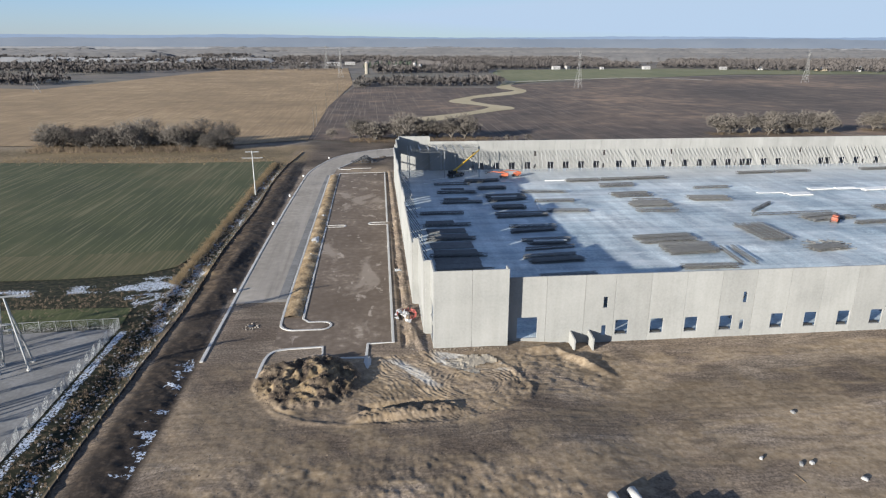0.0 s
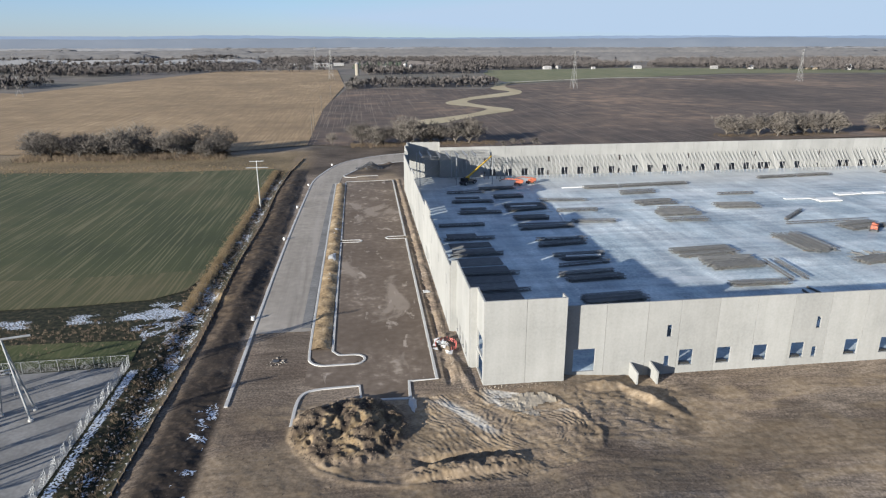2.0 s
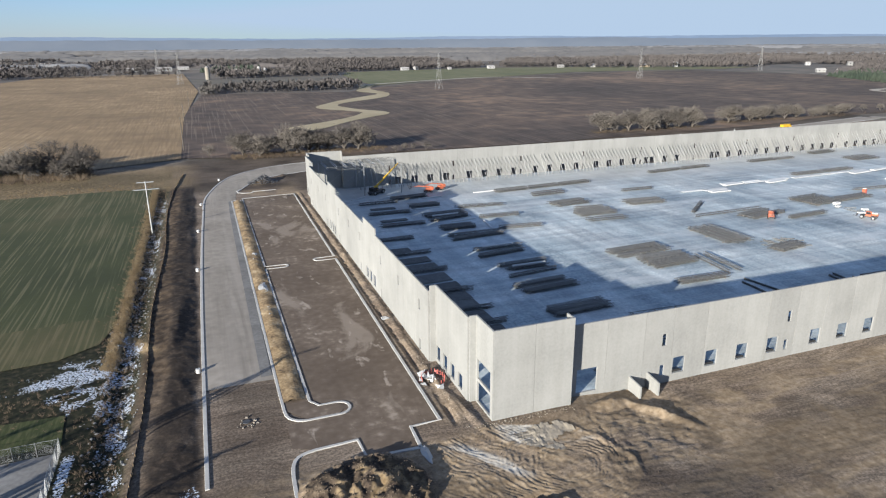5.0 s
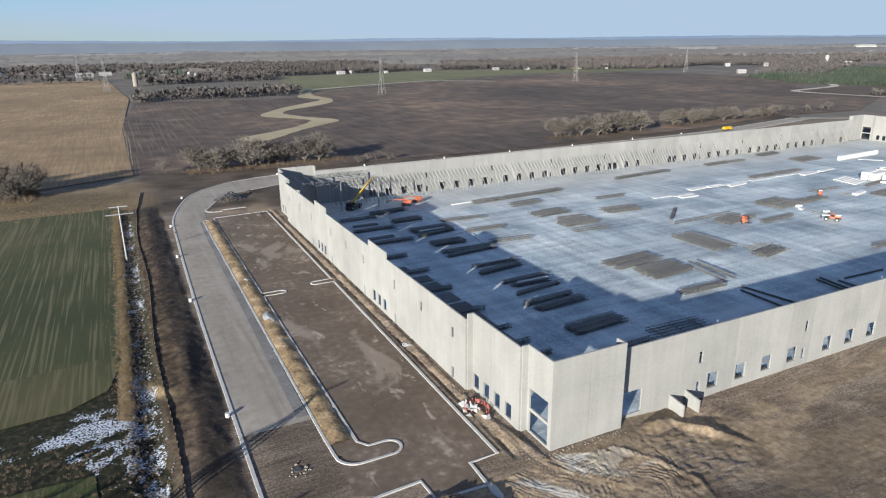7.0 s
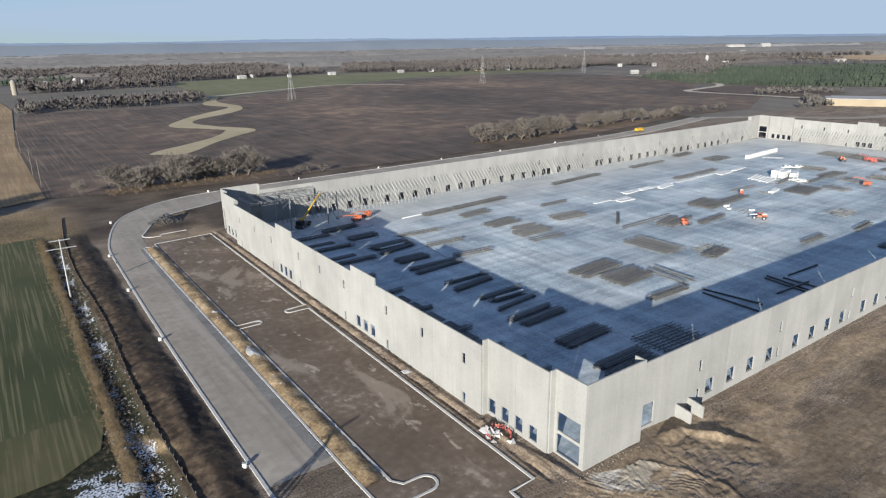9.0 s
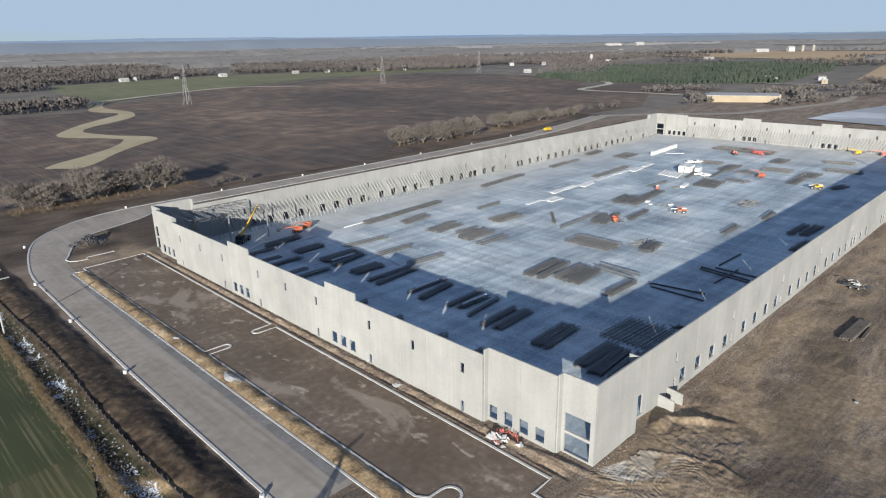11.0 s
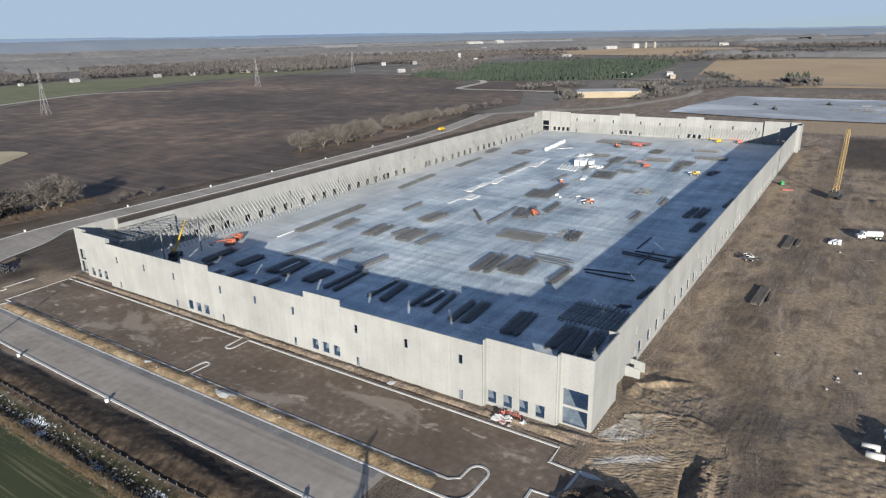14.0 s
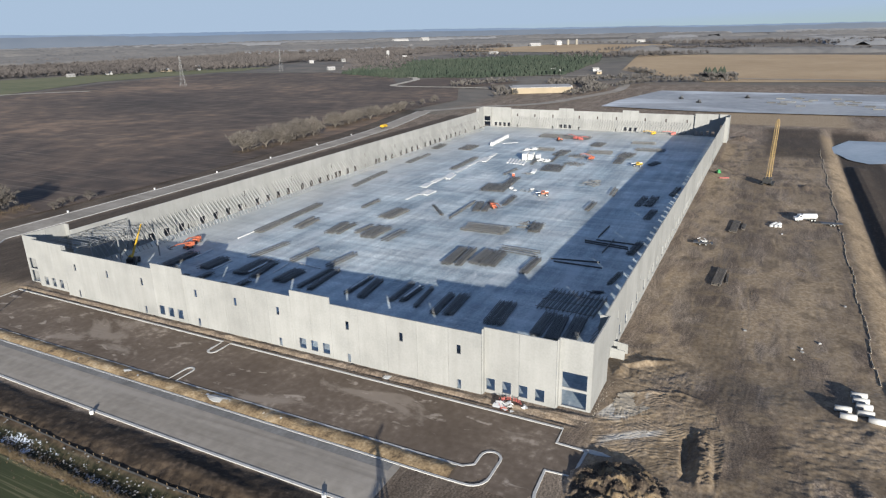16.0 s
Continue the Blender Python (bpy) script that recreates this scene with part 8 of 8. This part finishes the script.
# hills along the horizon, one range behind the other, haze painted in blue-grey
M_HILL = material("hazed_distant_hills", [(0.125, 0.175, 0.260), (0.16, 0.21, 0.295)], 0.0008, 0.004, 0.95)
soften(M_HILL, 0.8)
M_HILL2 = material("hazed_nearer_hills", [(0.105, 0.130, 0.172), (0.14, 0.163, 0.20)], 0.0008, 0.006, 0.95)
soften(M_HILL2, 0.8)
RISE_AT, RISE_PX = (-40, -7, 26, 37, 49, 60, 83, 94, 117, 150), (-1, 0, 3, 6, 7, 9, 8, 11, 10, 8)
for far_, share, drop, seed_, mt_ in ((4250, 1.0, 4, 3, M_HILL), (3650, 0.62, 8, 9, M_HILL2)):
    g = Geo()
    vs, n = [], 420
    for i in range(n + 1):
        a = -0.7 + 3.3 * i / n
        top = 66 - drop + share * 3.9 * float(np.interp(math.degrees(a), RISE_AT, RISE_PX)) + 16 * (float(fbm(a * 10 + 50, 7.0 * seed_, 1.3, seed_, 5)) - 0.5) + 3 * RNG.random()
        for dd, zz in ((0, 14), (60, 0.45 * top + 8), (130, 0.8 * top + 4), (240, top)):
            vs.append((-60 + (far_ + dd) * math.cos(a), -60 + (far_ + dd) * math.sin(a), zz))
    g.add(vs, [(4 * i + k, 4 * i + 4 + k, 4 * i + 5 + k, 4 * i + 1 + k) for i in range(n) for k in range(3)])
    structure("backdrop_hills", fix_up(g), mt_, "range of wooded hills along the horizon, haze painted in as blue-grey", "hills", smooth=True)


def house(x, y, turn, w, d, h, label, mat, roof_mat=None, cat="house", group="far buildings"):
    z = float(far_rise(x, y))
    b = thing("house" if cat == "house" else "barn", label, cat, group, m=pose(x, y, z + 0.6, 0, 0, turn))
    part("wall", Geo().box(-w / 2, -d / 2, -2, w / 2, d / 2, h), mat, b)
    e = 0.4
    part("roof", fix_normals(Geo().add([(-w / 2 - e, -d / 2 - e, h), (w / 2 + e, -d / 2 - e, h), (w / 2 + e, d / 2 + e, h), (-w / 2 - e, d / 2 + e, h), (-w / 2 - e, 0, h + d * 0.28), (w / 2 + e, 0, h + d * 0.28)],
                                       [(0, 1, 5, 4), (2, 3, 4, 5), (0, 4, 3), (1, 2, 5), (3, 2, 1, 0)]).mesh("roof", roof_mat or M_ROOF)), None, b)
    n = max(1, int(w / 5))
    for i in range(n):
        part("window", Geo().box(-w / 2 + (i + 0.5) * w / n - 0.7, -d / 2 - 0.05, h * 0.35, -w / 2 + (i + 0.5) * w / n + 0.7, -d / 2 + 0.01, h * 0.7), M_GLASSD, b)
    part("door", Geo().box(w / 2 - 0.01, -0.8, 0, w / 2 + 0.05, 0.8, 2.4), M_DKGREY, b)


def silo(x, y, h, r_, mat):
    z = float(far_rise(x, y))
    b = thing("silo", "tall pale farm silo among trees", "silo", "far buildings", m=pose(x, y, z))
    part("shaft", Geo().rod((0, 0, -1), (0, 0, h), r_, n=14), mat, b)
    part("dome", Geo().rod((0, 0, h), (0, 0, h + r_ * 0.6), r_ * 0.98, r_ * 0.3, n=14), M_ROOF, b)


HS = [(-145, 1287, 5, 40, 16, 6, "barn"), (-95, 1300, 8, 45, 16, 6, "barn"), (-61, 1341, 0, 34, 14, 5, "barn"), (30, 1190, 4, 26, 14, 5, "barn"), (-230, 1250, 4, 12, 9, 5, "house"), (-520, 1500, 10, 16, 10, 5, "house"), (335, 1140, 5, 24, 11, 5, "house"), (360, 1150, 30, 14, 10, 6, "house"),
      (505, 1120, 0, 22, 12, 5, "barn"), (640, 1085, -8, 20, 10, 5, "house"), (700, 1065, -8, 16, 10, 6, "house"), (790, 1020, -12, 30, 11, 5, "house"), (835, 985, -12, 12, 10, 11, "house"), (420, 1125, 5, 10, 8, 4, "house"), (905, 720, -30, 22, 12, 5, "barn"), (930, 706, -20, 12, 9, 4, "house"),
      (1130, 850, -30, 14, 10, 7, "house"), (1240, 800, -30, 14, 10, 6, "house"), (1300, 790, -30, 18, 10, 6, "house"), (1080, 900, -30, 14, 9, 6, "house"), (930, 300, -60, 18, 10, 5, "house"), (905, 285, -60, 12, 9, 5, "house"), (960, 240, -60, 16, 10, 5, "house"), (900, 220, -60, 12, 9, 5, "house"),
      (1500, 640, -40, 40, 12, 5, "barn"), (1700, 820, -40, 30, 12, 6, "house"), (2000, 700, -40, 60, 20, 8, "barn"), (2060, 640, -40, 30, 20, 16, "barn"), (-420, 1600, 5, 60, 18, 7, "barn"), (-350, 1620, 5, 40, 18, 6, "barn"), (1900, 1100, -30, 60, 20, 9, "barn"), (2300, 420, -60, 50, 18, 8, "barn"),
      (-800, 1300, 20, 14, 10, 6, "house"), (-900, 1420, 20, 16, 10, 6, "house"), (1000, 1010, -20, 16, 10, 6, "house"), (2500, 1500, -30, 120, 30, 14, "barn"), (2600, 1430, -30, 60, 30, 18, "barn")]
for i, (x, y, a, w, d, h, c) in enumerate(HS):
    house(x, y, a, w * 0.62, d * 0.7, h * 0.7, ("white farmhouse among leafless trees", "low pale house with a grey roof", "small white house at the wood's edge")[i % 3] if c == "house" else "long pale farm shed with a grey roof", (M_HOUSE, M_HOUSE, M_BRICK)[i % 3 if c == "house" else i % 2], None, c)
silo(-22, 1000, 18, 3.4, M_SILO)
silo(62, 1090, 13, 3.2, M_HOUSE)
silo(72, 1094, 11, 3.0, M_HOUSE)
silo(1290, 830, 16, 4, M_HOUSE)
silo(2070, 610, 16, 4, M_SILO)
silo(2100, 590, 16, 4, M_SILO)

# school-like tan block with a long flat roof, and the next building pad
sc = thing("low_building", "long low tan masonry building with a flat roof", "building", "far buildings", m=pose(630, 222, float(far_rise(630, 222)), 0, 0, -62))
part("wall", Geo().box(-35, -14, -2, 35, 14, 6.2), M_BRICK, sc)
part("roof", Geo().box(-35.4, -14.4, 6.2, 35.4, 14.4, 6.7), M_ROOF, sc)
part("wall", Geo().box(-28, 14, -2, 40, 38, 5.2), M_BRICK, sc)
part("roof", Geo().box(-28.4, 14.4, 5.2, 40.4, 38.4, 5.6), M_ROOF, sc)
for i in range(12):
    part("window", Geo().box(-26 + 5.2 * i, 37.98, 1.4, -23.4 + 5.2 * i, 38.06, 3.6), M_GLASSD, sc)
drape("building_pad", [(497, 34), (512, 122), (560, 118), (668, 92), (664, -122), (640, -260), (480, -260), (500, -105)], M_PAD, 0.9, 30, "wide grey concrete pad of the next building", "building pad")
for i in range(26):
    x, y = RNG.uniform(540, 620), RNG.uniform(-170, -20)
    b = tagged(part("steel_girder", Geo().box(-4, -0.8, 0, 4, 0.8, 0.08).box(-4, -0.1, 0.08, 4, 0.1, 0.82).box(-4, -0.8, 0.82, 4, 0.8, 0.9), M_STEEL, m=pose(x, y, float(far_rise(x, y)) + 0.95, 0, 0, RNG.uniform(70, 110))), "dark steel girder lying on the far pad", "girder", "girders on the far pad")
for x, y in ((560, 40), (590, 60), (610, 0)):
    dz = thing("bulldozer", "small machine far off on the pad", "bulldozer", "machines on the far pad", m=pose(x, y, float(far_rise(x, y)) + 0.9, 0, 0, 40))
    part("body", Geo().bevel_box(-2, -1, 0.9, 1.4, 1, 2.0, 0.1).bevel_box(-1, -0.8, 2.0, 0.4, 0.8, 3.0, 0.1), M_DKGREY, dz)
    for s in (-1.2, 1.2):
        part("track", Geo().bevel_box(-2.2, s - 0.3, 0, 2.2, s + 0.3, 0.95, 0.15), M_DARK, dz)
    part("blade", Geo().box(2.2, -1.6, 0.1, 2.4, 1.6, 1.2), M_DKGREY, dz)

# yellow dump truck on the road behind the building
dt = thing("dump_truck", "yellow dump truck on the road behind the building", "truck", m=pose(331, 252, float(far_rise(331, 252)) + 0.1, 0, 0, 8))
part("frame", Geo().box(-4.2, -0.5, 0.8, 4.0, 0.5, 1.1), M_DKGREY, dt)
part("bed", fix_normals(Geo().side([(-4.4, 1.2), (1.2, 1.2), (1.6, 3.0), (-4.8, 2.8)], -1.25, 1.25).mesh("bed", M_YELLOW)), None, dt)
cb = part("cab", fix_normals(Geo().side([(1.8, 0.8), (4.3, 0.7), (4.3, 1.7), (3.4, 1.9), (3.1, 2.9), (1.8, 2.9)], -1.15, 1.15).mesh("cab", M_YELLOW)), None, dt)
part("windscreen", Geo().box(2.2, -1.17, 2.0, 2.95, 1.17, 2.7), M_GLASSD, cb)
for sx in (-3.4, -2.0, 3.2):
    for sy in (-1.05, 1.05):
        wheel(dt, sx, sy, 0.55, 0.35)
